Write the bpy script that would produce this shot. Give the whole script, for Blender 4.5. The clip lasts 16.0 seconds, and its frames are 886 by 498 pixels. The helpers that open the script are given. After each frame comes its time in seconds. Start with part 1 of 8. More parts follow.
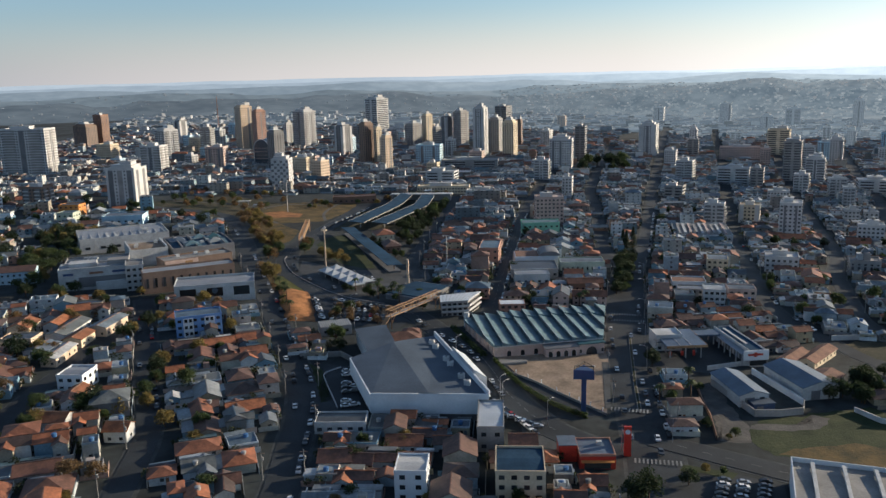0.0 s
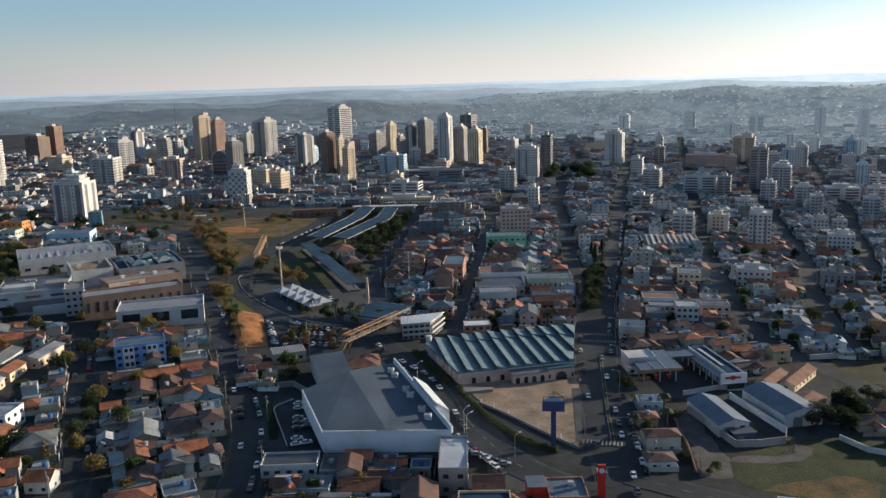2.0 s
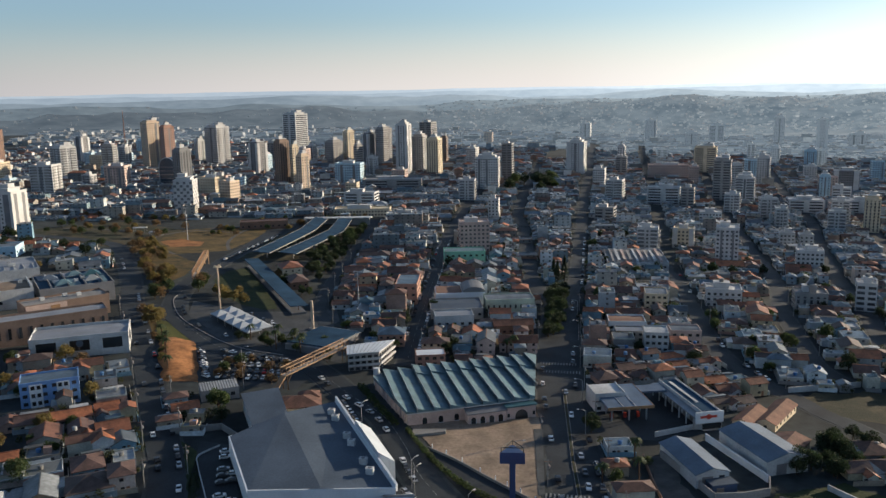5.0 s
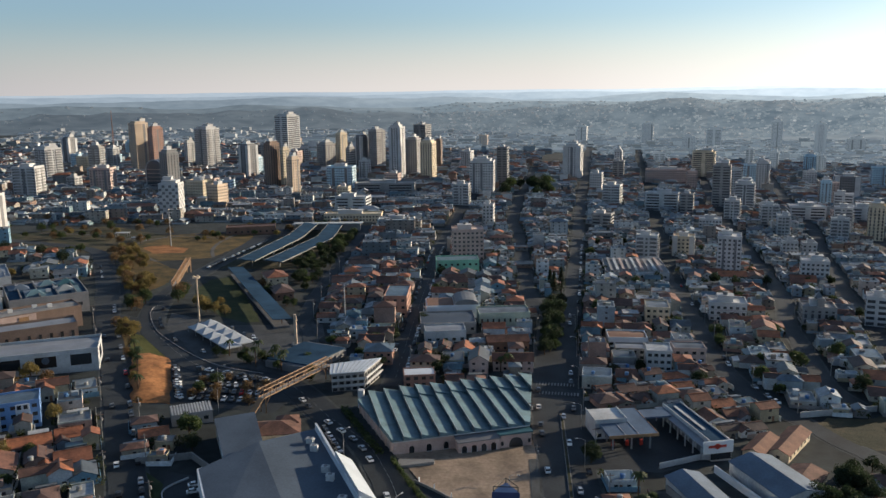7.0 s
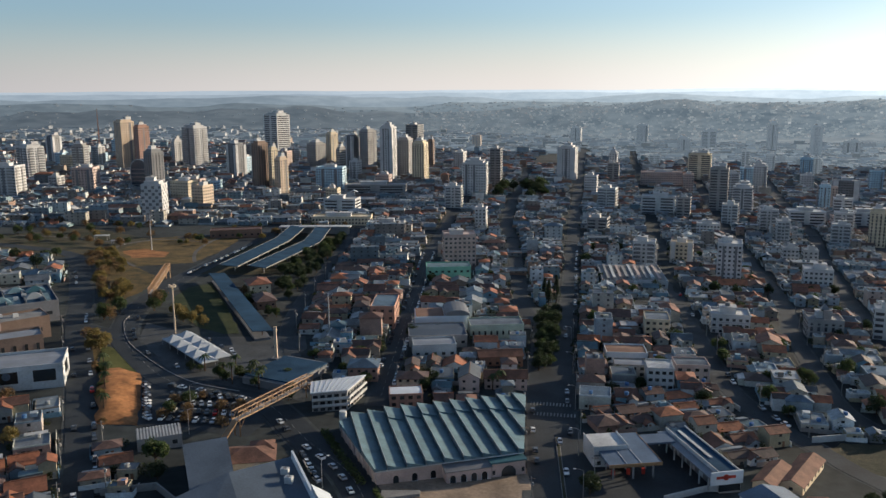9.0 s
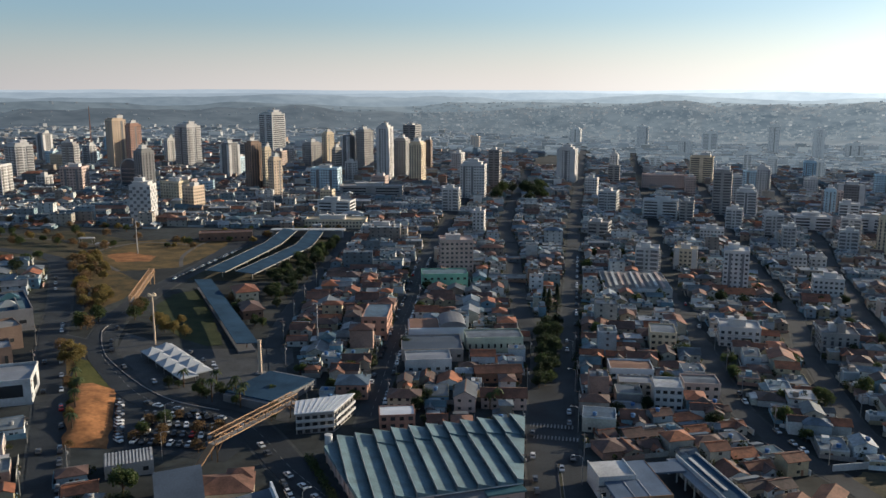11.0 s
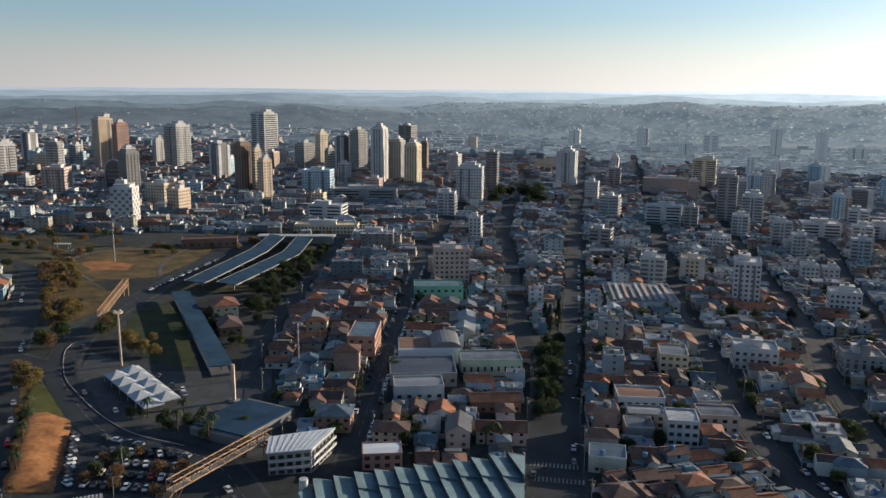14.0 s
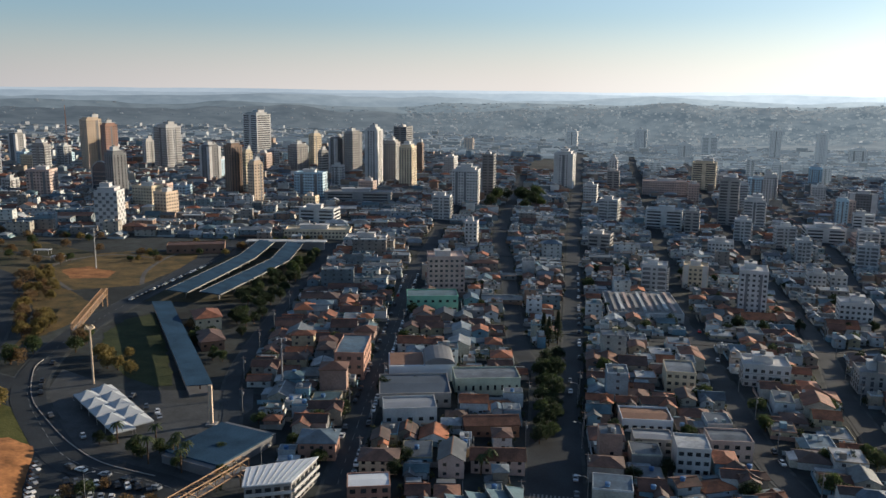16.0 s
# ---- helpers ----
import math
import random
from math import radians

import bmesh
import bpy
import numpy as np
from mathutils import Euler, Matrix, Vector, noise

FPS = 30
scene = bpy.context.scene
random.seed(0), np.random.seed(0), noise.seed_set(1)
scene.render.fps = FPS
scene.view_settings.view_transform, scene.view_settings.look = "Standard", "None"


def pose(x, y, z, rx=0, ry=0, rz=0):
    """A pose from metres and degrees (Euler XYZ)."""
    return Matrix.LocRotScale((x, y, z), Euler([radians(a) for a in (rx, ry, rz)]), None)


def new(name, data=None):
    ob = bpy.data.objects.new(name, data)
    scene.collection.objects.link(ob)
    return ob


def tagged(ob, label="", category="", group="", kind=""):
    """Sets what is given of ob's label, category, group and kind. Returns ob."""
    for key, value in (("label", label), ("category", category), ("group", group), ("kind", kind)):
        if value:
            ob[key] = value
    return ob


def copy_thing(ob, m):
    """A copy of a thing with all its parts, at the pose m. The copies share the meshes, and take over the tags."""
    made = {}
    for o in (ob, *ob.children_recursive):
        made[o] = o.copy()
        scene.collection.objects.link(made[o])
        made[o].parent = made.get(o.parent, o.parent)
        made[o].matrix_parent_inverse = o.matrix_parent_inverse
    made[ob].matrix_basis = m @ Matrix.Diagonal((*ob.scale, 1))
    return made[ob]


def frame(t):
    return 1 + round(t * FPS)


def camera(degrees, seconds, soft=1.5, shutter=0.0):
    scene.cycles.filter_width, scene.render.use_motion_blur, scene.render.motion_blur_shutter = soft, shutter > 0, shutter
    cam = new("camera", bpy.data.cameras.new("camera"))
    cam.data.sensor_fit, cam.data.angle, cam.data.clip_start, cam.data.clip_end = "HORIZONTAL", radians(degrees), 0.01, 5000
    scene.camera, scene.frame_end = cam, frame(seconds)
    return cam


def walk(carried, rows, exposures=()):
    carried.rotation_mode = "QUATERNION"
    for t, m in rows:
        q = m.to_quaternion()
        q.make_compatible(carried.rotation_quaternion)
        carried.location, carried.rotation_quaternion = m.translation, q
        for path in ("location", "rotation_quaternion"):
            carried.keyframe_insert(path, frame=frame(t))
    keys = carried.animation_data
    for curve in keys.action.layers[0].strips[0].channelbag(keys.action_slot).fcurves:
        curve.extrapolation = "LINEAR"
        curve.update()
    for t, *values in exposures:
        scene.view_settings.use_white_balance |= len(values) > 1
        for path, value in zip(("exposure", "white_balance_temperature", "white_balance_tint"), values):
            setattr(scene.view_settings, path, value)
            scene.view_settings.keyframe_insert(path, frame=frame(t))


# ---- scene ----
cam = camera(56.1, 16.0)
METRES, EYE, TILT, LEAN, TURN = 171.9, 120.0, 0.0, 0.0, 15.8
ROWS = [
    (0.0, 0.0, 0.0, 0.0, 0.07, -12.54, -0.33),
    (0.5, 0.0041, 0.0319, -0.0001, -0.53, -12.38, -0.19),
    (1.0, 0.009, 0.0642, 0.0004, -1.13, -12.25, -0.14),
    (1.5, 0.0144, 0.0968, 0.0005, -1.7, -12.1, -0.13),
    (2.0, 0.0206, 0.1291, 0.0008, -2.23, -11.97, -0.14),
    (2.5, 0.0264, 0.1611, 0.0013, -2.76, -11.9, -0.2),
    (3.0, 0.0323, 0.1934, 0.0011, -3.24, -11.78, -0.3),
    (3.5, 0.0386, 0.2254, 0.0012, -3.68, -11.72, -0.39),
    (4.0, 0.0446, 0.2571, 0.0016, -4.09, -11.67, -0.52),
    (4.5, 0.0507, 0.2891, 0.0016, -4.45, -11.57, -0.65),
    (5.0, 0.057, 0.3207, 0.0019, -4.78, -11.54, -0.78),
    (7.5, 0.0837, 0.4768, 0.0029, -5.15, -11.4, -1.21),
    (8.0, 0.0886, 0.5076, 0.0029, -5.37, -11.41, -1.31),
    (8.5, 0.0933, 0.5377, 0.0032, -5.5, -11.42, -1.4),
    (9.0, 0.098, 0.5678, 0.0033, -5.48, -11.43, -1.51),
    (11.5, 0.1211, 0.7171, 0.0017, -5.52, -11.44, -1.94),
    (12.0, 0.1256, 0.7466, 0.0021, -5.47, -11.46, -2.01),
    (12.5, 0.1303, 0.7769, 0.0016, -5.51, -11.44, -2.08),
    (13.0, 0.1349, 0.8065, 0.0022, -5.57, -11.45, -2.11),
    (13.5, 0.1398, 0.8367, 0.0022, -5.64, -11.45, -2.16),
    (14.0, 0.1445, 0.8667, 0.0023, -5.68, -11.45, -2.19),
    (14.5, 0.1494, 0.8961, 0.0028, -5.66, -11.45, -2.22),
    (15.0, 0.154, 0.9262, 0.0031, -5.77, -11.43, -2.26),
    (15.5, 0.1589, 0.9564, 0.0034, -5.87, -11.42, -2.29),
    (16.0, 0.1637, 0.9863, 0.0037, -5.9, -11.41, -2.34),
]
LEVEL = pose(0, 0, 0, 0.196, 1.91, 0)  # brings the skyline level
walk(cam, [(t, LEVEL @ pose(0, 0, EYE, TILT, LEAN, TURN) @ pose(METRES * x, METRES * y, METRES * z, 90 + pitch, roll, yaw)) for t, x, y, z, yaw, pitch, roll in ROWS], exposures=[(0.0, 1.12, 5580, 5), (5.0, 1.07, 5640, 5), (16.0, 0.99, 5640, 5)])

# ---- world, sun ----
SUN_AZ, SUN_EL = -53.0, 12.5        # degrees: clockwise-negative from +y, above the horizon
world = bpy.data.worlds.new("world")
scene.world = world
world.use_nodes = True
wn = world.node_tree.nodes
sky = wn.new("ShaderNodeTexSky")
sky.sky_type, sky.sun_disc = "NISHITA", False
sky.sun_elevation, sky.sun_rotation = radians(SUN_EL), radians(-SUN_AZ)
sky.air_density, sky.dust_density, sky.ozone_density = 1.0, 1.6, 2.4
sky.altitude = 900
wn["Background"].inputs["Strength"].default_value = 0.066
pale = wn.new("ShaderNodeHueSaturation")   # a hazy, washed-out evening sky
pale.inputs["Saturation"].default_value = 0.74
world.node_tree.links.new(sky.outputs[0], pale.inputs["Color"])
world.node_tree.links.new(pale.outputs[0], wn["Background"].inputs["Color"])
sun = new("sun", bpy.data.lights.new("sun", "SUN"))
sun.data.energy, sun.data.angle, sun.data.color = 4.2, radians(0.6), (1.0, 0.74, 0.485)
sun.matrix_world = pose(0, 0, 300, 90 - SUN_EL, 0, SUN_AZ + 180)

# ---- materials ----



def nodes_of(name, rough=0.8, metal=0.0):
    m = bpy.data.materials.new(name)
    m.use_nodes = True
    n, l = m.node_tree.nodes, m.node_tree.links
    b = n["Principled BSDF"]
    b.inputs["Roughness"].default_value, b.inputs["Metallic"].default_value = rough, metal
    b.inputs["Specular IOR Level"].default_value = 0.5 if rough < 0.8 else 0.4 if rough < 0.88 else 0.2
    return m, n, l, b


def ramp(n, stops, constant=False):
    r = n.new("ShaderNodeValToRGB")
    e = r.color_ramp.elements
    if constant:
        r.color_ramp.interpolation = "CONSTANT"
    while len(e) < len(stops):
        e.new(0.5)
    for k, (p, c) in enumerate(stops):
        e[k].position, e[k].color = p, (*c, 1)
    return r


def surf(name, colours, rough=0.8, metal=0.0, pick="object", grain=0.6, blot=9.0, wear=0.35, bump=0.3, stripes=0.0):
    """A surface: one of the colours by piece, stained at two scales, with fine relief; stripes: metres between ribs."""
    m, n, l, b = nodes_of(name, rough, metal)
    if pick == "object":
        rnd = n.new("ShaderNodeObjectInfo").outputs["Random"]
    else:
        rnd = n.new("ShaderNodeNewGeometry").outputs["Random Per Island"]
    r = ramp(n, [(k / len(colours), c) for k, c in enumerate(colours)], True)
    l.new(rnd, r.inputs[0])
    co = n.new("ShaderNodeTexCoord").outputs["Object"] if pick == "object" else n.new("ShaderNodeNewGeometry").outputs["Position"]
    last = r.outputs[0]
    for scale, amount in ((1 / grain, wear * 0.6), (1 / blot, wear)):
        t = n.new("ShaderNodeTexNoise")
        t.inputs["Scale"].default_value, t.inputs["Detail"].default_value = scale, 4
        l.new(co, t.inputs["Vector"])
        g = ramp(n, [(0.3, (1 - amount,) * 3), (0.7, (1 + amount * 0.5,) * 3)])
        l.new(t.outputs["Fac"], g.inputs[0])
        x = n.new("ShaderNodeMix")
        x.data_type, x.blend_type = "RGBA", "MULTIPLY"
        x.inputs[0].default_value = 1
        l.new(last, x.inputs[6]), l.new(g.outputs[0], x.inputs[7])
        last = x.outputs[2]
    l.new(last, b.inputs["Base Color"])
    if bump:
        bp = n.new("ShaderNodeBump")
        bp.inputs["Strength"].default_value, bp.inputs["Distance"].default_value = bump, 0.05
        if stripes:
            w = n.new("ShaderNodeTexWave")
            w.inputs["Scale"].default_value = 0.314 / stripes
            l.new(co, w.inputs["Vector"]), l.new(w.outputs["Fac"], bp.inputs["Height"])
        else:
            t = n.new("ShaderNodeTexNoise")
            t.inputs["Scale"].default_value = 6
            l.new(co, t.inputs["Vector"]), l.new(t.outputs["Fac"], bp.inputs["Height"])
        l.new(bp.outputs[0], b.inputs["Normal"])
    return m


WALLS = [(0.439, 0.468, 0.471), (0.316, 0.321, 0.294), (0.492, 0.538, 0.566), (0.264, 0.234, 0.188), (0.351, 0.391, 0.419), (0.298, 0.205, 0.168), (0.386, 0.402, 0.356), (0.237, 0.294, 0.337), (0.526, 0.575, 0.597), (0.333, 0.304, 0.21), (0.211, 0.216, 0.221), (0.176, 0.294, 0.377), (0.404, 0.352, 0.314)]
TILES = [(.12, .06, .041), (.098, .055, .042), (.27, .102, .048), (.145, .07, .046), (.075, .051, .043), (.2, .08, .041), (.1, .06, .049), (.31, .116, .05), (.118, .063, .045)]
GREYS = [(0.113, 0.128, 0.143), (0.147, 0.165, 0.181), (0.079, 0.094, 0.109), (0.206, 0.223, 0.232), (0.127, 0.139, 0.136), (0.088, 0.128, 0.171), (0.31, 0.345, 0.37), (0.073, 0.08, 0.085), (0.108, 0.16, 0.205), (0.168, 0.203, 0.228), (0.4, 0.415, 0.42), (0.075, 0.127, 0.151)]
PALE = [(.42, .45, .455), (.34, .37, .385), (.52, .55, .56), (.25, .295, .32), (.33, .31, .27), (.2, .25, .285), (.47, .5, .5), (.27, .235, .195), (.17, .24, .275), (.13, .155, .17), (.24, .165, .125), (.48, .475, .455), (.2, .185, .17), (.31, .24, .19)]
M = {}
for key, pick in (("", "object"), ("_far", "island")):
    M["wall" + key] = surf("painted_render" + key, WALLS, 0.85, pick=pick)
    M["pale" + key] = surf("pale_render" + key, PALE, 0.85, pick=pick)
    M["tile" + key] = surf("clay_tiles" + key, TILES, 0.7, pick=pick, grain=0.8, blot=4, wear=0.5)
    M["grey" + key] = surf("fibre_cement" + key, GREYS, 0.5, pick=pick, grain=1.0, blot=5, wear=0.45)
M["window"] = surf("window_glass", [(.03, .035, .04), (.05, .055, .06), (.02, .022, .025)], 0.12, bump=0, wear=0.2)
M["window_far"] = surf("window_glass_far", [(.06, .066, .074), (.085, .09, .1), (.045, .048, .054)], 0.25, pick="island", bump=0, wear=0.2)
M["door"] = surf("painted_door", [(.16, .08, .04), (.3, .3, .3), (.1, .12, .13)], 0.5)
M["asphalt"] = surf("asphalt", [(.031, .037, .043)], 0.85, grain=0.7, blot=14, wear=0.35, pick="island")
_b = M["asphalt"].node_tree.nodes["Principled BSDF"].inputs
_b["Specular IOR Level"].default_value, _b["Roughness"].default_value = 0.2, 0.76
M["pavement"] = surf("pavement_slabs", [(.056, .063, .066)], 0.9, grain=0.8, blot=6, wear=0.4, pick="island")
M["concrete"] = surf("concrete", [(.215, .215, .21)], 0.85, wear=0.3)
M["white"] = surf("white_paint", [(.57, .61, .65)], 0.6, wear=0.12)
M["dirtywhite"] = surf("weathered_white_paint", [(.44, .455, .46)], 0.75, wear=0.3)
M["offwhite"] = surf("weathered_off_white_render", [(.47, .475, .475)], 0.75, wear=0.2)
M["paint"] = surf("road_paint", [(.2, .21, .21)], 0.7, wear=0.5, pick="island")
M["black"] = surf("dark_rubber", [(.02, .02, .02)], 0.7, bump=0)
M["metal"] = surf("galvanised_steel", [(.4, .4, .41)], 0.45, 0.6, wear=0.25, bump=0.1)
M["zinc"] = surf("zinc_roof_sheet", [(.22, .24, .27)], 0.6, 0.0, wear=0.22, stripes=0.6)
M["greyroof"] = surf("grey_membrane_roof", [(.082, .105, .138)], 0.7, 0.0, wear=0.25, blot=14, bump=0.1)
M["blueroof"] = surf("blue_grey_roof_sheet", [(.03, .063, .108)], 0.9, 0.0, wear=0.3, bump=0.06, stripes=0.8)
M["greenroof"] = surf("faded_blue_green_roof_sheet", [(.105, .175, .205), (.098, .165, .195), (.115, .185, .21)], 0.65, 0.0, wear=0.35, blot=5, stripes=0.8)
M["greenroof2"] = surf("dark_blue_green_glazing", [(.05, .12, .14)], 0.4, 0.1, wear=0.3)
M["yellow"] = surf("yellow_painted_steel", [(.29, .175, .085)], 0.6, 0.0, wear=0.3)
M["blue"] = surf("blue_paint", [(.025, .055, .15)], 0.45, wear=0.15)
M["bluewall"] = surf("bright_blue_wall", [(.16, .285, .54)], 0.7, wear=0.2)
M["red"] = surf("red_paint", [(.42, .035, .02)], 0.55, wear=0.25)
M["salmon"] = surf("salmon_render", [(.34, .2, .15)], 0.85, wear=0.3)
M["pink"] = surf("pale_pink_render", [(.46, .36, .32)], 0.85, wear=0.25)
M["greycap"] = surf("pale_metal_capping", [(.26, .29, .3)], 0.6, wear=0.25)
M["claynew"] = surf("orange_clay_roof", [(.17, .082, .052), (.15, .078, .055)], 0.85, wear=0.45, blot=4)
M["clayorange"] = surf("bright_orange_clay_roof", [(.27, .108, .05), (.23, .095, .046), (.31, .12, .052)], 0.8, wear=0.45, blot=4)
M["stationroof"] = surf("blue_grey_canopy_sheet", [(.105, .145, .21)], 0.6, wear=0.25, stripes=0.5)
for _key, _spec in (("greyroof", .15), ("blueroof", .05), ("stationroof", .12)):   # dull, weathered sheet
    M[_key].node_tree.nodes["Principled BSDF"].inputs["Specular IOR Level"].default_value = _spec
M["shedroof"] = surf("blue_shed_sheet", [(.1, .135, .185), (.12, .15, .19)], 0.65, wear=0.3, stripes=0.7)
M["darkblue"] = surf("dark_blue_paint", [(.03, .06, .13)], 0.6, wear=0.3)
M["hoodsheet"] = surf("pale_blue_white_sheet", [(.42, .46, .5)], 0.5, wear=0.15, stripes=0.8)
M["glassblue"] = surf("dark_blue_glazing", [(.03, .05, .075)], 0.25, wear=0.2, bump=0)
M["mint"] = surf("mint_green_render", [(.22, .45, .33)], 0.8, wear=0.2)
M["palegreen"] = surf("pale_green_render", [(.4, .45, .37)], 0.85, wear=0.25)
M["cream"] = surf("cream_render", [(.55, .47, .34)], 0.85, wear=0.25)
M["orange"] = surf("orange_render", [(.5, .22, .06)], 0.85, wear=0.25)
M["brick"] = surf("brown_brick", [(.22, .13, .09)], 0.85, wear=0.3)
M["brown"] = surf("brown_cladding", [(.19, .135, .105)], 0.8, wear=0.25)
M["fabric"] = surf("white_tent_fabric", [(.36, .39, .42)], 0.7, wear=0.08)
M["peach"] = surf("peach_render", [(.5, .4, .3)], 0.85, wear=0.2)
M["lightblue"] = surf("pale_blue_render", [(.36, .5, .6)], 0.7, wear=0.2)
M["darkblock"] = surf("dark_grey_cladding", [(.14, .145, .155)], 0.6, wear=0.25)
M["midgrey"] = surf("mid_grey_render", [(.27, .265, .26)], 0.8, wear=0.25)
M["dirt"] = surf("red_earth", [(.3, .14, .055)], 0.95, grain=1.5, blot=8, wear=0.5, bump=0.6, pick="island")
M["lot"] = surf("worn_gravelly_paving", [(.255, .2, .15)], 0.9, grain=1.2, blot=9, wear=0.4, pick="island")
M["plaza"] = surf("grey_plaza_paving", [(.046, .052, .057)], 0.85, grain=1.0, blot=8, wear=0.35, pick="island")


def rough_ground(name, low, mid, high, scale=0.09):
    """Patchy ground: three colours run into one another in large blots and fine tufts."""
    m, n, l, b = nodes_of(name, 0.95)
    co = n.new("ShaderNodeNewGeometry").outputs["Position"]
    big, fine = n.new("ShaderNodeTexNoise"), n.new("ShaderNodeTexNoise")
    big.inputs["Scale"].default_value, big.inputs["Detail"].default_value, big.inputs["Roughness"].default_value = scale, 6, 0.62
    fine.inputs["Scale"].default_value, fine.inputs["Detail"].default_value = 1.1, 5
    l.new(co, big.inputs["Vector"]), l.new(co, fine.inputs["Vector"])
    add = n.new("ShaderNodeMath")
    add.operation = "MULTIPLY_ADD"
    add.inputs[1].default_value = 0.35
    l.new(fine.outputs["Fac"], add.inputs[0]), l.new(big.outputs["Fac"], add.inputs[2])
    r = ramp(n, [(0.52, low), (0.68, mid), (0.86, high)])
    l.new(add.outputs[0], r.inputs[0]), l.new(r.outputs[0], b.inputs["Base Color"])
    bp = n.new("ShaderNodeBump")
    bp.inputs["Strength"].default_value, bp.inputs["Distance"].default_value = 0.7, 0.25
    l.new(fine.outputs["Fac"], bp.inputs["Height"]), l.new(bp.outputs[0], b.inputs["Normal"])
    return m


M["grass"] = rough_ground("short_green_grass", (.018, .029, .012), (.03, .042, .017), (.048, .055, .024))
# green grass again, yellowed and brightened to put sunlight into its colour
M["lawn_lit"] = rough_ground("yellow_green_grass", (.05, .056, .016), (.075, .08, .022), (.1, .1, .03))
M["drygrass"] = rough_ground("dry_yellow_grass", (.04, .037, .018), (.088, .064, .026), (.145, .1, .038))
M["scrub"] = rough_ground("scrubby_waste_ground", (.024, .03, .016), (.046, .044, .027), (.092, .075, .042), 0.06)
M["gravel"] = rough_ground("worn_gravel_lane", (.06, .06, .058), (.085, .083, .08), (.115, .11, .1), 0.12)
M["bark"] = surf("bark", [(.09, .06, .04)], 0.95, wear=0.4)
M["leaf"] = surf("green_leaves", [(.05, .075, .022), (.035, .06, .02), (.065, .085, .025)], 0.75, pick="island", wear=0.3, bump=0)
M["leaf_olive"] = surf("olive_leaves", [(.19, .15, .045), (.14, .12, .04), (.24, .18, .05)], 0.75, pick="island", wear=0.3, bump=0)
M["leaf_rust"] = surf("rust_brown_twigs", [(.165, .108, .05), (.12, .084, .045), (.2, .13, .055)], 0.8, pick="island", wear=0.3, bump=0)
M["leaf_garden"] = surf("garden_leaves", [(.03, .045, .018), (.045, .06, .02), (.07, .065, .025), (.025, .036, .016)], 0.8, pick="island", wear=0.3, bump=0)
M["leaf_dark"] = surf("dark_conifer_leaves", [(.02, .035, .015), (.028, .042, .018)], 0.8, pick="island", wear=0.3, bump=0)
for _key in ("leaf", "leaf_olive", "leaf_rust", "leaf_garden", "leaf_dark"):   # light comes through the leaves
    _t = M[_key].node_tree
    _p, _o = _t.nodes["Principled BSDF"], _t.nodes["Material Output"]
    _thin, _mix = _t.nodes.new("ShaderNodeBsdfTranslucent"), _t.nodes.new("ShaderNodeMixShader")
    _mix.inputs[0].default_value = 0.45
    _t.links.new(_p.inputs["Base Color"].links[0].from_socket, _thin.inputs["Color"])
    _t.links.new(_p.outputs[0], _mix.inputs[1]), _t.links.new(_thin.outputs[0], _mix.inputs[2])
    _t.links.new(_mix.outputs[0], _o.inputs["Surface"])

# ---- mesh building ----


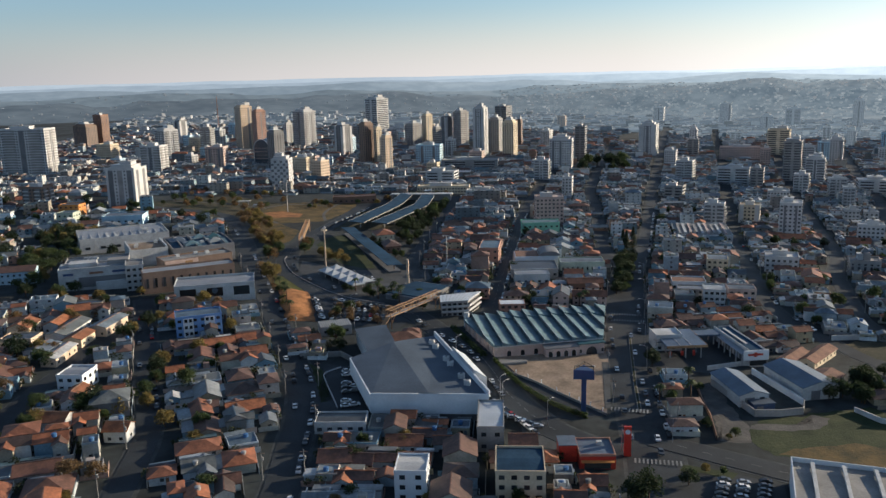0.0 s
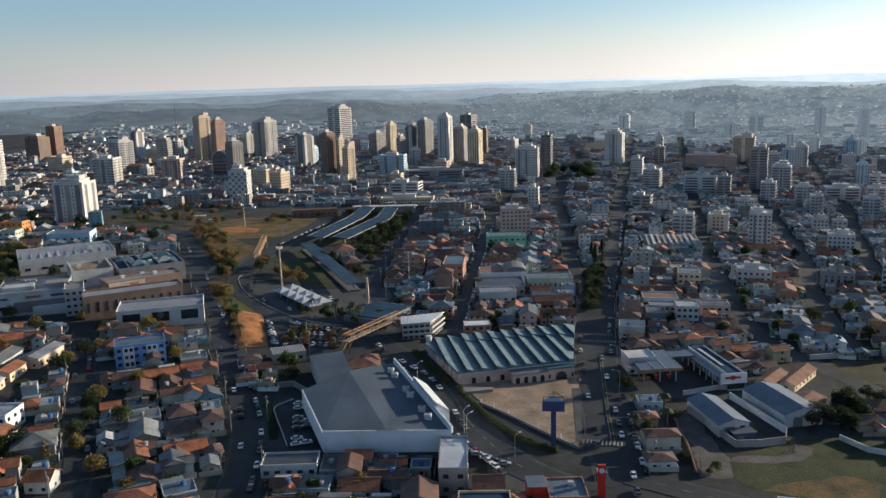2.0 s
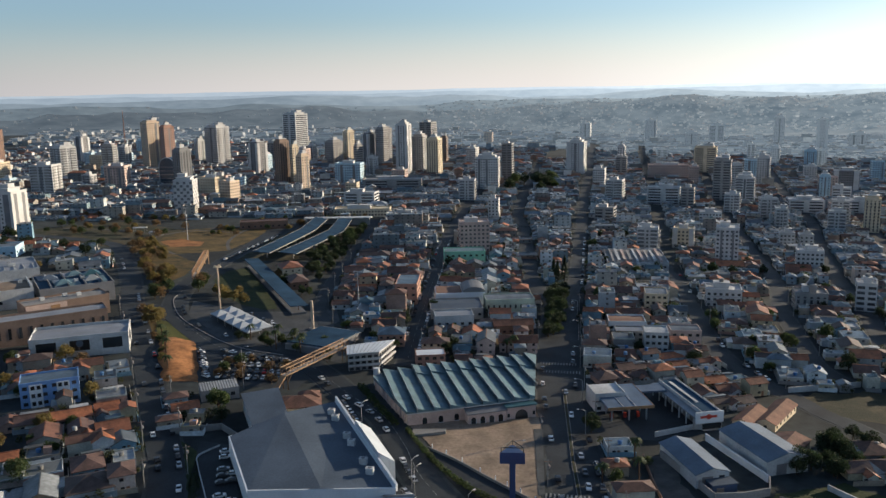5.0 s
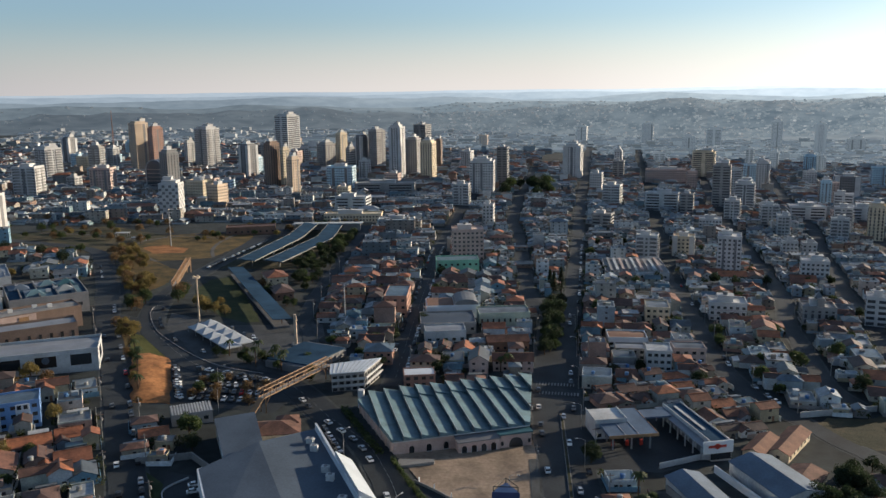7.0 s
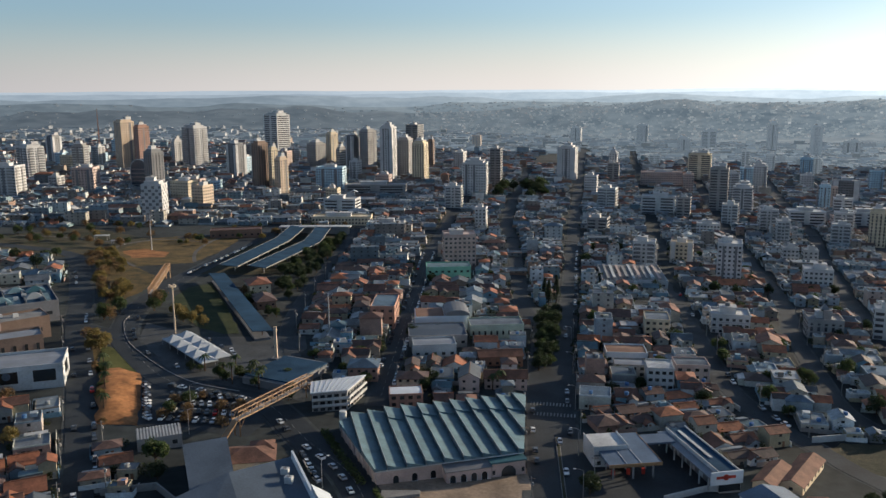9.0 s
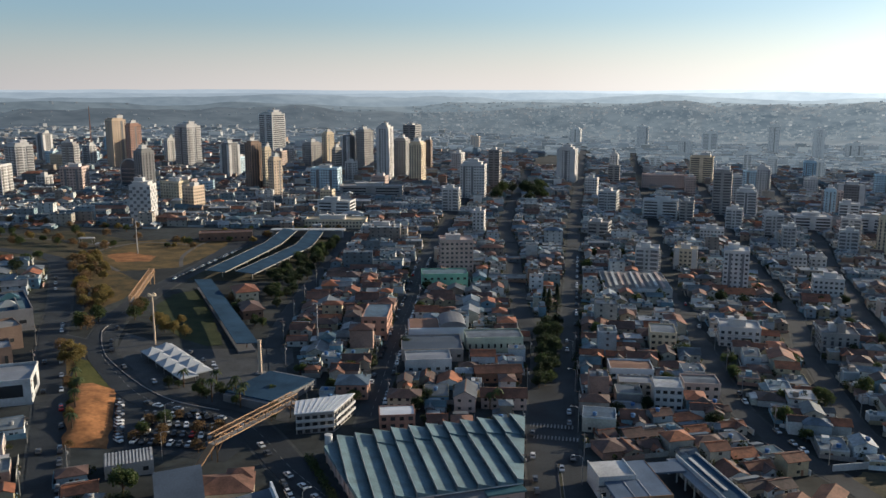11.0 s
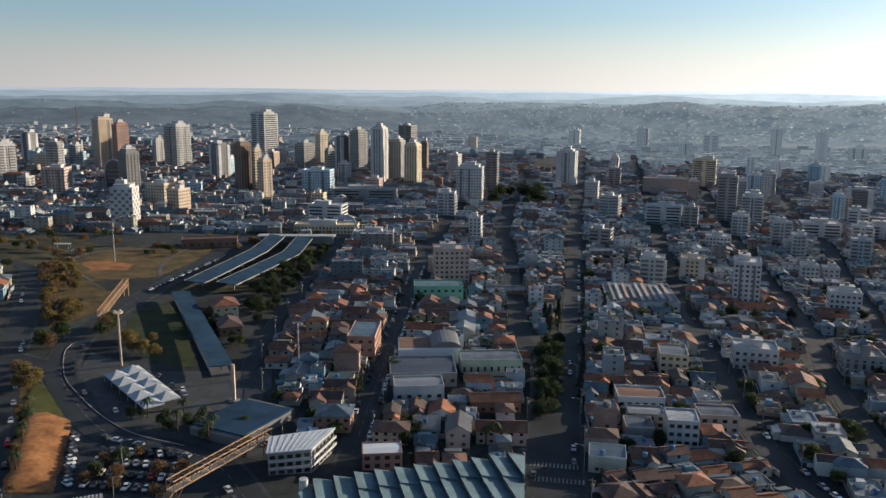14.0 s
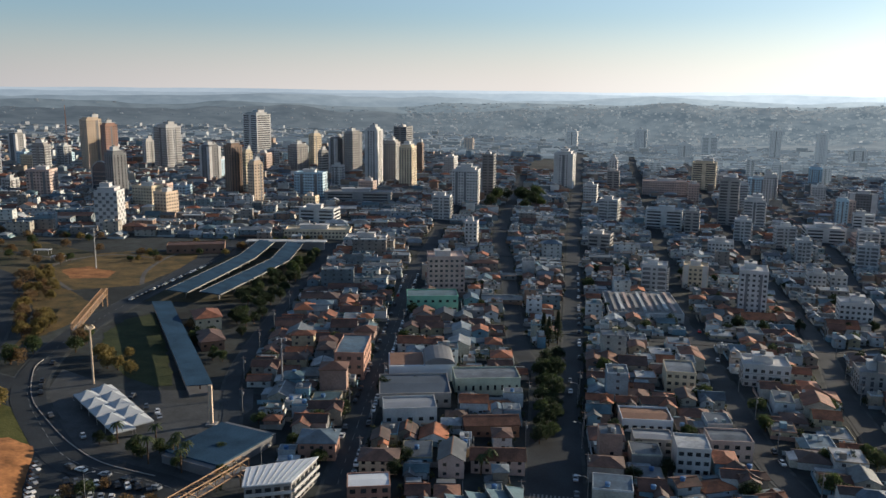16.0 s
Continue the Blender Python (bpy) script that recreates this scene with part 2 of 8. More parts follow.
class Geo:
    """Points and faces gathered for one mesh."""

    def __init__(self):
        self.v, self.f = [], []

    def add(self, pts, faces):
        k = len(self.v)
        self.v += [tuple(p) for p in pts]
        self.f += [tuple(i + k for i in f) for f in faces]
        return self

    def box(self, x0, y0, z0, x1, y1, z1):
        p = [(x, y, z) for z in (z0, z1) for x, y in ((x0, y0), (x1, y0), (x1, y1), (x0, y1))]
        return self.add(p, [(3, 2, 1, 0), (4, 5, 6, 7), (0, 1, 5, 4), (1, 2, 6, 5), (2, 3, 7, 6), (3, 0, 4, 7)])

    def cbox(self, cx, cy, z0, w, d, hh):
        return self.box(cx - w / 2, cy - d / 2, z0, cx + w / 2, cy + d / 2, z0 + hh)

    def prism(self, poly, z0, z1):
        n = len(poly)
        z1s = z1 if hasattr(z1, "__len__") else [z1] * n
        return self.add([(x, y, z0) for x, y in poly] + [(x, y, z) for (x, y), z in zip(poly, z1s)],
                        [tuple(range(n - 1, -1, -1)), tuple(range(n, 2 * n))] + [(i, (i + 1) % n, (i + 1) % n + n, i + n) for i in range(n)])

    def gable(self, w, d, z0, rise, over=0.5, thick=0.18):
        """A pitched roof with its ridge along y, centred."""
        a, b = w / 2 + over, d / 2 + over
        dz = rise * over / (w / 2)
        low, p = z0 - dz, []
        for y in (-b, b):
            p += [(-a, y, low), (0, y, z0 + rise), (a, y, low), (-a, y, low - thick), (0, y, z0 + rise - thick), (a, y, low - thick)]
        return self.add(p, [(0, 6, 7, 1)[::-1], (1, 7, 8, 2)[::-1], (3, 4, 10, 9)[::-1], (4, 5, 11, 10)[::-1], (0, 1, 4, 3)[::-1], (1, 2, 5, 4)[::-1], (6, 9, 10, 7)[::-1], (7, 10, 11, 8)[::-1], (0, 3, 9, 6)[::-1], (2, 8, 11, 5)[::-1]])

    def hip(self, w, d, z0, rise, over=0.5, thick=0.18):
        a, b = w / 2 + over, d / 2 + over
        r = max(0.0, b - a) if b > a else 0.0
        q = max(0.0, a - b) if a > b else 0.0
        p = [(-a, -b, z0), (a, -b, z0), (a, b, z0), (-a, b, z0), (-q, -r, z0 + rise), (q, r, z0 + rise)]
        p += [(x, y, z0 - thick) for x, y, _ in p[:4]]
        side = [(0, 1, 4), (1, 2, 5, 4), (2, 3, 5), (3, 0, 4, 5)] if b >= a else [(0, 1, 5, 4), (1, 2, 5), (2, 3, 4, 5), (3, 0, 4)]
        return self.add(p, side + [(0, 6, 7, 1), (1, 7, 8, 2), (2, 8, 9, 3), (3, 9, 6, 0), (9, 8, 7, 6)])

    def tube(self, p0, p1, r0, r1=None, n=8):
        p0, p1 = Vector(p0), Vector(p1)
        r1 = r0 if r1 is None else r1
        u = (p1 - p0).normalized()
        s = u.cross(Vector((0, 0, 1)) if abs(u.z) < 0.9 else Vector((1, 0, 0))).normalized()
        t = u.cross(s)
        ring = [(math.cos(2 * math.pi * k / n), math.sin(2 * math.pi * k / n)) for k in range(n)]
        pts = [p0 + (s * c + t * e) * r0 for c, e in ring] + [p1 + (s * c + t * e) * r1 for c, e in ring]
        return self.add(pts, [(k, k + n, (k + 1) % n + n, (k + 1) % n) for k in range(n)] + [tuple(range(n)), tuple(range(2 * n - 1, n - 1, -1))])

    def bar(self, p0, p1, s=0.2):
        return self.tube(p0, p1, s * 0.7, n=4)

    def moved(self, x, y, z, ang):
        c, s = math.cos(radians(ang)), math.sin(radians(ang))
        self.v = [(x + c * a - s * b, y + s * a + c * b, z + e) for a, b, e in self.v]
        return self

    def take(self, other):
        return self.add(other.v, other.f)

    def mesh(self, name):
        me = bpy.data.meshes.new(name)
        me.from_pydata(self.v, [], self.f)
        me.update()
        return me


def clip(poly, nx, ny, c):
    """The part of a polygon where nx * x + ny * y >= c."""
    out = []
    for p, q in zip(poly, poly[1:] + poly[:1]):
        a, e = nx * p[0] + ny * p[1] - c, nx * q[0] + ny * q[1] - c
        if a >= 0:
            out.append(p)
        if (a >= 0) != (e >= 0):
            f = a / (a - e)
            out.append((p[0] + (q[0] - p[0]) * f, p[1] + (q[1] - p[1]) * f))
    return out


def solid(name, geo, material):
    ob = new(name, geo.mesh(name))
    ob.data.materials.append(M[material])
    return ob


def part(name, geo, material, parent, label="", kind=""):
    ob = solid(name, geo, material)
    ob.parent = parent
    return tagged(ob, label, kind=kind)


def smooth(a, b, v):
    s = min(1.0, max(0.0, (v - a) / (b - a)))
    return s * s * (3 - 2 * s)


def lift(x, y):
    """The town's even slope: it falls gently towards +x."""
    return -0.0333 * x + 0.0034 * y


def ground_z(x, y):
    """The lie of the land: a gently sloping town that sinks a little towards its far end, then a valley."""
    z = -(8 + 5 * smooth(-60, 60, x)) * smooth(420, 770, y)
    edge = 2120 + 0.4 * max(0.0, x)
    z -= 62 * smooth(edge, edge + 700, y)
    return z + lift(max(-600, min(400, x)), min(1500, max(-200, y)))


def thing(name, x, y, ang, label, category, group="", z=None):
    ob = new(name)
    ob.empty_display_size = 0.5
    ob.matrix_world = pose(x, y, ground_z(x, y) if z is None else z, 0, 0, ang)
    return tagged(ob, label, category, group)


# ---- ground ----
g = Geo()
xs = [-4700, -3600, -2700, -2000, -1500] + [-1200 + 40 * k for k in range(46)] + [700, 850, 1100, 1500, 2000, 2700, 3600, 4700]
ys = [-1500, -800, -300] + [-100 + 40 * k for k in range(46)] + [1800, 1950, 2200, 2500, 2900, 3400, 3900, 4300]
for y in ys:
    for x in xs:
        g.v.append((x, y, ground_z(x, y)))
w = len(xs)
g.f = [(j * w + i, j * w + i + 1, (j + 1) * w + i + 1, (j + 1) * w + i) for j in range(len(ys) - 1) for i in range(w - 1)]
M["ground"] = surf("town_ground", [(.037, .045, .047)], 0.95, grain=5, blot=60, wear=0.6, pick="island", bump=0.5)
tagged(solid("ground", g, "ground"), "brownish town ground of yards and bare earth", kind="structure")


def ribbon(points, width, lift, side=0.0):
    """A strip along a line of points, laid on the ground. side: shift to the right."""
    g = Geo()
    fine = []
    for (x0, y0), (x1, y1) in zip(points, points[1:]):
        n = max(1, int(math.hypot(x1 - x0, y1 - y0) / 12))
        fine += [(x0 + (x1 - x0) * k / n, y0 + (y1 - y0) * k / n) for k in range(n)]
    fine.append(points[-1])
    for k, (x, y) in enumerate(fine):
        a, b = fine[max(0, k - 1)], fine[min(len(fine) - 1, k + 1)]
        d = Vector((b[0] - a[0], b[1] - a[1])).normalized()
        for s in (side - width / 2, side + width / 2):
            px, py = x + d.y * s, y - d.x * s
            z = ground_z(px, py)
            g.v += [(px, py, z + lift), (px, py, z - 0.6)]
    for k in range(len(fine) - 1):
        i = 4 * k
        g.f += [(i, i + 2, i + 6, i + 4)[::1], (i + 1, i, i + 4, i + 5), (i + 2, i + 3, i + 7, i + 6)]
    return g


def spline(points, n=6):
    """A smooth line through the points."""
    out = []
    p = [points[0]] + list(points) + [points[-1]]
    for a, b, c, d in zip(p, p[1:], p[2:], p[3:]):
        for k in range(n):
            t = k / n
            out.append(tuple(0.5 * (2 * b[i] + (c[i] - a[i]) * t + (2 * a[i] - 5 * b[i] + 4 * c[i] - d[i]) * t * t + (3 * b[i] - a[i] - 3 * c[i] + d[i]) * t ** 3) for i in (0, 1)))
    return out + [points[-1]]


STREETS = {  # name: width, line
    "avenue": (17.5, spline([(9, 120), (4, 200), (-1.5, 252), (-5, 275), (-8.5, 300), (-13.7, 338), (-19.4, 385), (-22.5, 450), (-26, 530)])),
    "avenue_east": (8.5, spline([(-18.5, 515), (-19, 573), (-21.5, 718), (-25, 955), (-28, 1358), (-30, 1977)])),
    "avenue_west": (8, spline([(-34, 520), (-45, 560), (-57, 656), (-71, 768), (-90, 915), (-106, 1370)])),
    "shop_street": (8.5, spline([(-84, 385), (-90, 428), (-101, 511), (-113, 600), (-127, 699), (-137, 830), (-150, 1000), (-160, 1300)])),
    "east_street": (8.5, spline([(112, 310), (100, 338), (87, 359), (79, 370), (71.5, 384.5), (63, 398), (56, 416), (50, 440), (48, 470), (47, 520), (45, 690), (50, 916), (55, 1054), (59, 1295), (65, 1647), (70, 1900)])),
    "church_street": (8.5, spline([(96, 408), (90, 427), (91, 459), (93.5, 499), (96.5, 539), (106, 595), (114, 685), (118, 880), (120, 969), (127, 1127), (152, 1496), (166, 1800)])),
    "hill_street": (8.5, spline([(128, 460), (143, 550), (150, 617), (176, 790), (196, 910), (207, 1020), (219, 1168), (249, 1426), (275, 1700)])),
    "far_street": (8.5, spline([(190, 520), (205, 640), (240, 860), (285, 1150), (320, 1450)])),
    "ring_road": (12, spline([(-10, 248), (-34, 260), (-55, 286), (-66, 308), (-80, 331), (-99, 349), (-124, 376), (-146, 384), (-170, 389), (-195, 410), (-220, 438), (-238, 478), (-248, 520), (-254, 560), (-262, 627), (-274, 700), (-280, 780)])),
    "west_avenue": (11, spline([(-90, 150), (-104, 198), (-112, 221.6), (-121.5, 249), (-134.5, 275.7), (-157.5, 310.7), (-187.6, 356.3), (-218, 401), (-249, 446), (-285, 504), (-333, 574), (-350, 597), (-368, 612), (-400, 622), (-470, 632)])),
    "west_street": (8.5, spline([(-134, 150), (-149, 187), (-165, 222), (-197, 267), (-222, 302), (-243, 332), (-262, 357)])),
    "outer_street": (8, spline([(-206, 170), (-217, 214), (-221, 228), (-225, 243), (-230, 262), (-236, 283), (-238, 297), (-239.5, 318), (-243, 332)])),
    "rail_street": (6, spline([(-128, 408), (-136, 432), (-152, 471), (-166, 534), (-181, 620), (-202, 744), (-212, 790)])),
    "south_street": (10, [(-2, 262), (20, 255), (40, 249), (70, 240), (120, 225)]),
    "link_road": (10, [(-226, 440), (-246, 446)]),
    "cross_one": (6, [(-30, 588), (100, 606), (150, 614)]),
    "cross_two": (6, [(-330, 700), (-240, 800), (-130, 790), (-20, 795), (105, 800), (240, 812)]),
    "cross_three": (6, [(-500, 900), (-300, 905), (-90, 908), (60, 910), (280, 920)]),
    "cross_four": (6, [(-480, 1060), (-160, 1050), (-30, 1048), (110, 1050), (300, 1060)]),
    "cross_five": (6, [(-480, 1220), (-160, 1210), (60, 1205), (320, 1215)]),
}
for k, (name, (width, line)) in enumerate(STREETS.items()):
    rise = 0.06 + 0.012 * k
    tagged(solid("road_" + name, ribbon(line, width, rise), "asphalt"), "dark grey worn asphalt road", kind="structure")
    tagged(solid("pavement_" + name, ribbon(line, width + 2.4, 0.03 + 0.0015 * k), "pavement"), "grey slab pavement along the road", kind="structure")

SEGS = []
for width, line in STREETS.values():
    SEGS += [(a, b, width / 2) for a, b in zip(line, line[1:])]


def off_road(x, y, room):
    """Whether a disc of that radius keeps clear of all the roads."""
    for (ax, ay), (bx, by), half in SEGS:
        reach = half + room
        if (x < ax - reach and x < bx - reach) or (x > ax + reach and x > bx + reach) or (y < ay - reach and y < by - reach) or (y > ay + reach and y > by + reach):
            continue
        dx, dy = bx - ax, by - ay
        t = min(1.0, max(0.0, ((x - ax) * dx + (y - ay) * dy) / (dx * dx + dy * dy + 1e-9)))
        if math.hypot(x - ax - t * dx, y - ay - t * dy) < half + room:
            return False
    return True


TAKEN = []  # discs and quads that the filling houses keep clear of


def inside(x, y, poly):
    c = False
    for (ax, ay), (bx, by) in zip(poly, poly[1:] + poly[:1]):
        if (ay > y) != (by > y) and x < (bx - ax) * (y - ay) / (by - ay) + ax:
            c = not c
    return c


def reserve(*poly):
    TAKEN.append((list(poly), min(p[0] for p in poly), max(p[0] for p in poly), min(p[1] for p in poly), max(p[1] for p in poly)))


def patch(name, material, label, *poly, lift=0.05):
    """A flat piece of the ground with its own cover."""
    g = Geo()
    reserve(*poly)
    if material in ("lawn_lit", "grass", "drygrass", "scrub", "gravel", "dirt"):   # soft covers have ragged edges
        rough = []
        for (x0, y0), (x1, y1) in zip(poly, poly[1:] + poly[:1]):
            k = max(1, int(math.hypot(x1 - x0, y1 - y0) / 2.5))
            for i in range(k):
                x, y = x0 + (x1 - x0) * i / k, y0 + (y1 - y0) * i / k
                q = noise.noise_vector(Vector((x * .23, y * .23, 4.2))) * 1.6
                rough.append((x + q.x, y + q.y))
        poly = rough
    n = len(poly)
    cx, cy = sum(p[0] for p in poly) / n, sum(p[1] for p in poly) / n
    rings = 5
    for r in range(rings + 1):
        for x, y in poly:
            px, py = cx + (x - cx) * r / rings, cy + (y - cy) * r / rings
            g.v.append((px, py, ground_z(px, py) + lift))
    for r in range(rings):
        g.f += [(r * n + i, r * n + n + i, r * n + n + (i + 1) % n, r * n + (i + 1) % n) for i in range(n)]
    return tagged(solid(name, g, material), label, kind="structure")


def rect(x, y, w, d, ang):
    c, s = math.cos(radians(ang)), math.sin(radians(ang))
    return [(x + c * a - s * b, y + s * a + c * b) for a, b in ((-w / 2, -d / 2), (w / 2, -d / 2), (w / 2, d / 2), (-w / 2, d / 2))]

# ---- distant hills ----


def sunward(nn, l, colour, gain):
    """Tints a colour as painted haze: brighter and a little warmer towards the low sun, from west to east across the
    distance.
    """
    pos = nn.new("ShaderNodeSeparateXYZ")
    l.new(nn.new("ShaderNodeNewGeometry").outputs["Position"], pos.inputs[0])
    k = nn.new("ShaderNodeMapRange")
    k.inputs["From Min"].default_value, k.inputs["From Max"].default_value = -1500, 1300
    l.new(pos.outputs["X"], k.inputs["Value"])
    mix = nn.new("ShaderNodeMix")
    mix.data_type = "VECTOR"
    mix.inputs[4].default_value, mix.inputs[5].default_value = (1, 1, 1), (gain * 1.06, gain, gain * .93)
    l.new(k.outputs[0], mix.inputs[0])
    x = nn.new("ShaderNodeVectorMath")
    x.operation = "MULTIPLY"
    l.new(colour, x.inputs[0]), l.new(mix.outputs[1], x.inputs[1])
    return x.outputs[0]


def hills(name, label, dist, crest, bumps, deep, near_colour, far_colour):
    """A long swell of distant land with its haze painted as emission; crest: degrees above the eye's level by bearing.
    """
    g = Geo()
    n = 150
    for k in range(n + 1):
        az = radians(72 - 140 * k / n)
        d = Vector((-math.sin(az), math.cos(az)))
        e = crest(math.degrees(az))
        lumps = sum(a * noise.noise(Vector((d.x * f, d.y * f, dist * 0.01))) for a, f in bumps)
        top = 118 + dist * math.tan(radians(e)) + lumps
        for off, frac in ((-620, 0.0), (-420, 0.22), (-260, 0.5), (-120, 0.82), (0, 1.0), (90, 0.9)):
            q = d * (dist + off)
            bottom = ground_z(q.x, q.y) - 8
            g.v.append((q.x, q.y, bottom + (top - bottom) * frac))
    for k in range(n):
        for j in range(5):
            a = 6 * k + j
            g.f.append((a, a + 6, a + 7, a + 1))
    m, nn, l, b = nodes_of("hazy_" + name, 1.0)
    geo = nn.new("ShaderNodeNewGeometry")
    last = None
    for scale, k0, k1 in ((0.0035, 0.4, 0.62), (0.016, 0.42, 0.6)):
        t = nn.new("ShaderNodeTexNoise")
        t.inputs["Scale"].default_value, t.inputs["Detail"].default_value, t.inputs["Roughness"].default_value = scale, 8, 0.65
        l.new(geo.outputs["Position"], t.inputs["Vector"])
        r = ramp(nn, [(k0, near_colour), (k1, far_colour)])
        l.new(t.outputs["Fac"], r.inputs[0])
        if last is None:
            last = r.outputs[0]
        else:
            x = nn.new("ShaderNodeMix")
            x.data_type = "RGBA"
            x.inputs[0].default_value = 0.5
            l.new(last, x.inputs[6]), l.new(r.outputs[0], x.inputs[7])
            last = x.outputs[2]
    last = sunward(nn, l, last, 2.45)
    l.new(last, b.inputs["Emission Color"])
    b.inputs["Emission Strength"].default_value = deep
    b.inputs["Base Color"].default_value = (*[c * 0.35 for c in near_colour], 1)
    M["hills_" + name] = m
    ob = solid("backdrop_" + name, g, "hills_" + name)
    for p in ob.data.polygons:
        p.use_smooth = True
    RIDGES[name] = ob
    return tagged(ob, label, kind="structure")


RIDGES = {}
# ridge colours are painted paler one behind another, as haze thickens
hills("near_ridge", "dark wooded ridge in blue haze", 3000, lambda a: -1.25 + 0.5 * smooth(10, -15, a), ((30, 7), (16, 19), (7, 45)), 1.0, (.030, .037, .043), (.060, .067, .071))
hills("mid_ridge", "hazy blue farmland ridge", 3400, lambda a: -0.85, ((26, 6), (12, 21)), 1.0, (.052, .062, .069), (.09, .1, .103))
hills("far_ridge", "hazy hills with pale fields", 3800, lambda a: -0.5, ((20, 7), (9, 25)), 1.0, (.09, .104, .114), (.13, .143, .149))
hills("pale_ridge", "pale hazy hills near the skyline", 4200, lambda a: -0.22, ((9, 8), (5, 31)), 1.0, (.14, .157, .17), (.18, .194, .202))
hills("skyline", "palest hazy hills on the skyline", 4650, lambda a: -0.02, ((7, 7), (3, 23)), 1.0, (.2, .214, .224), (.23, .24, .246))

# far suburbs: pale specks of houses on the slopes
g = Geo()
r = random.Random(8)
for name, n, size in (("near_ridge", 2600, 4.5), ("mid_ridge", 1000, 7)):
    v = RIDGES[name].data.vertices
    for k in range(n):
        i = 6 * r.randrange(64 if r.random() < .86 else 20, 112) + r.randrange(1, 4)
        q = v[i].co.lerp(v[i + 6].co, r.random()).lerp(v[i + 1].co.lerp(v[i + 7].co, r.random()), r.random())
        w, d, hh = r.uniform(.6, 2.2) * size, r.uniform(.6, 1.3) * size, r.uniform(2, 5)
        g.take(Geo().cbox(0, 0, -3, w, d, hh + 3).moved(q.x, q.y, q.z, r.uniform(-40, 40)))
# the specks' haze is put in as emission, stronger towards the sun
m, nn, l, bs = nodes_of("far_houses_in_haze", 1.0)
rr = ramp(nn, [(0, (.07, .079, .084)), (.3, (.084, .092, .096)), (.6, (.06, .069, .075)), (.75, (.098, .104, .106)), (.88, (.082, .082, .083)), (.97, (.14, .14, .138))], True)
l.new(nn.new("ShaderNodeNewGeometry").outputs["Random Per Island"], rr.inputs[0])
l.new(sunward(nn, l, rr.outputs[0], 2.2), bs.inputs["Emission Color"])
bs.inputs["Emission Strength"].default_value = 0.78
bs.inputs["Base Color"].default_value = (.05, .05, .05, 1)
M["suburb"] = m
# edge houses: wall colour plus a faint emission painted as haze
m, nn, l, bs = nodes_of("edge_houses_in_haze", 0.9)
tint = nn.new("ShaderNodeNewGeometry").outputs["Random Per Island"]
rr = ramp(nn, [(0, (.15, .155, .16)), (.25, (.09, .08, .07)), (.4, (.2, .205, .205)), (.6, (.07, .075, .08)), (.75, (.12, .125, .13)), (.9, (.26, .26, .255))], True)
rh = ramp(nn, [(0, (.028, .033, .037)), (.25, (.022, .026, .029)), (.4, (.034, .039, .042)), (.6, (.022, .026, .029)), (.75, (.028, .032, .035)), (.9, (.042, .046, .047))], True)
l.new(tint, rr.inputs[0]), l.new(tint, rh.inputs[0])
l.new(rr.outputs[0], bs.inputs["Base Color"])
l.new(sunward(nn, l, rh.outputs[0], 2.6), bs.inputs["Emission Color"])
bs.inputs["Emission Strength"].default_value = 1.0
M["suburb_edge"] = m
# far tower walls, with haze painted in as a faint sunward emission
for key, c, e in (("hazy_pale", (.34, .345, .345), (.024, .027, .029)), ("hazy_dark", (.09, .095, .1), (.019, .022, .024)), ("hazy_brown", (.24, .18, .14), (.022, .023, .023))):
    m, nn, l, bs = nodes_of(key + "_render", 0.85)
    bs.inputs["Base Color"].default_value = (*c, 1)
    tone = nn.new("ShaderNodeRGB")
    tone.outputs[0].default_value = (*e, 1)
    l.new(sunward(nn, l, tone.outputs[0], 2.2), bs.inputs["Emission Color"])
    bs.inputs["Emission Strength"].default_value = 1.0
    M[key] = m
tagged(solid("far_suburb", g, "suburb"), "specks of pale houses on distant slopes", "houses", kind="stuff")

# a glowing shell painted as haze low in the sky, far behind everything
g = Geo()
n = 96
for k in range(n):
    a = 2 * math.pi * k / n
    for z in (-150, 300, 600, 900, 1300):
        g.v.append((4880 * math.cos(a), 4880 * math.sin(a), z * .75))
g.f = [(5 * k + j, 5 * ((k + 1) % n) + j, 5 * ((k + 1) % n) + j + 1, 5 * k + j + 1) for k in range(n) for j in range(4)]
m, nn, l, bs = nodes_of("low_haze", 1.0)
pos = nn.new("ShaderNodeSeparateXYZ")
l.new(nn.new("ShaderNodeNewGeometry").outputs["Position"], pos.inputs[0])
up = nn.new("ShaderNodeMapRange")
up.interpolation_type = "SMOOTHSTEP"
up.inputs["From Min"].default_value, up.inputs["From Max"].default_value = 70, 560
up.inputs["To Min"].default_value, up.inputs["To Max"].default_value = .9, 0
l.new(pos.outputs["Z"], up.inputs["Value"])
toward = nn.new("ShaderNodeVectorMath")   # painted brightest below the sun and dim opposite it
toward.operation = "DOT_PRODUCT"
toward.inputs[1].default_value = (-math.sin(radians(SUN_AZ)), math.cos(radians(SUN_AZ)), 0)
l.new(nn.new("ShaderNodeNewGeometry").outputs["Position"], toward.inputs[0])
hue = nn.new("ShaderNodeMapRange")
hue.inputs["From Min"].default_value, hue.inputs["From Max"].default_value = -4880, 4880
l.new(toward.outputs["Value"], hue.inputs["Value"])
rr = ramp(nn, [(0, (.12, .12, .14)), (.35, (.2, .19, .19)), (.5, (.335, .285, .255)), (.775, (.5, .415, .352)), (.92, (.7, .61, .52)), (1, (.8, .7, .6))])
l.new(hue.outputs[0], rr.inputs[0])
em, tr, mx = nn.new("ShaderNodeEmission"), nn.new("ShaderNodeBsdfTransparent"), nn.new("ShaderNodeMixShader")
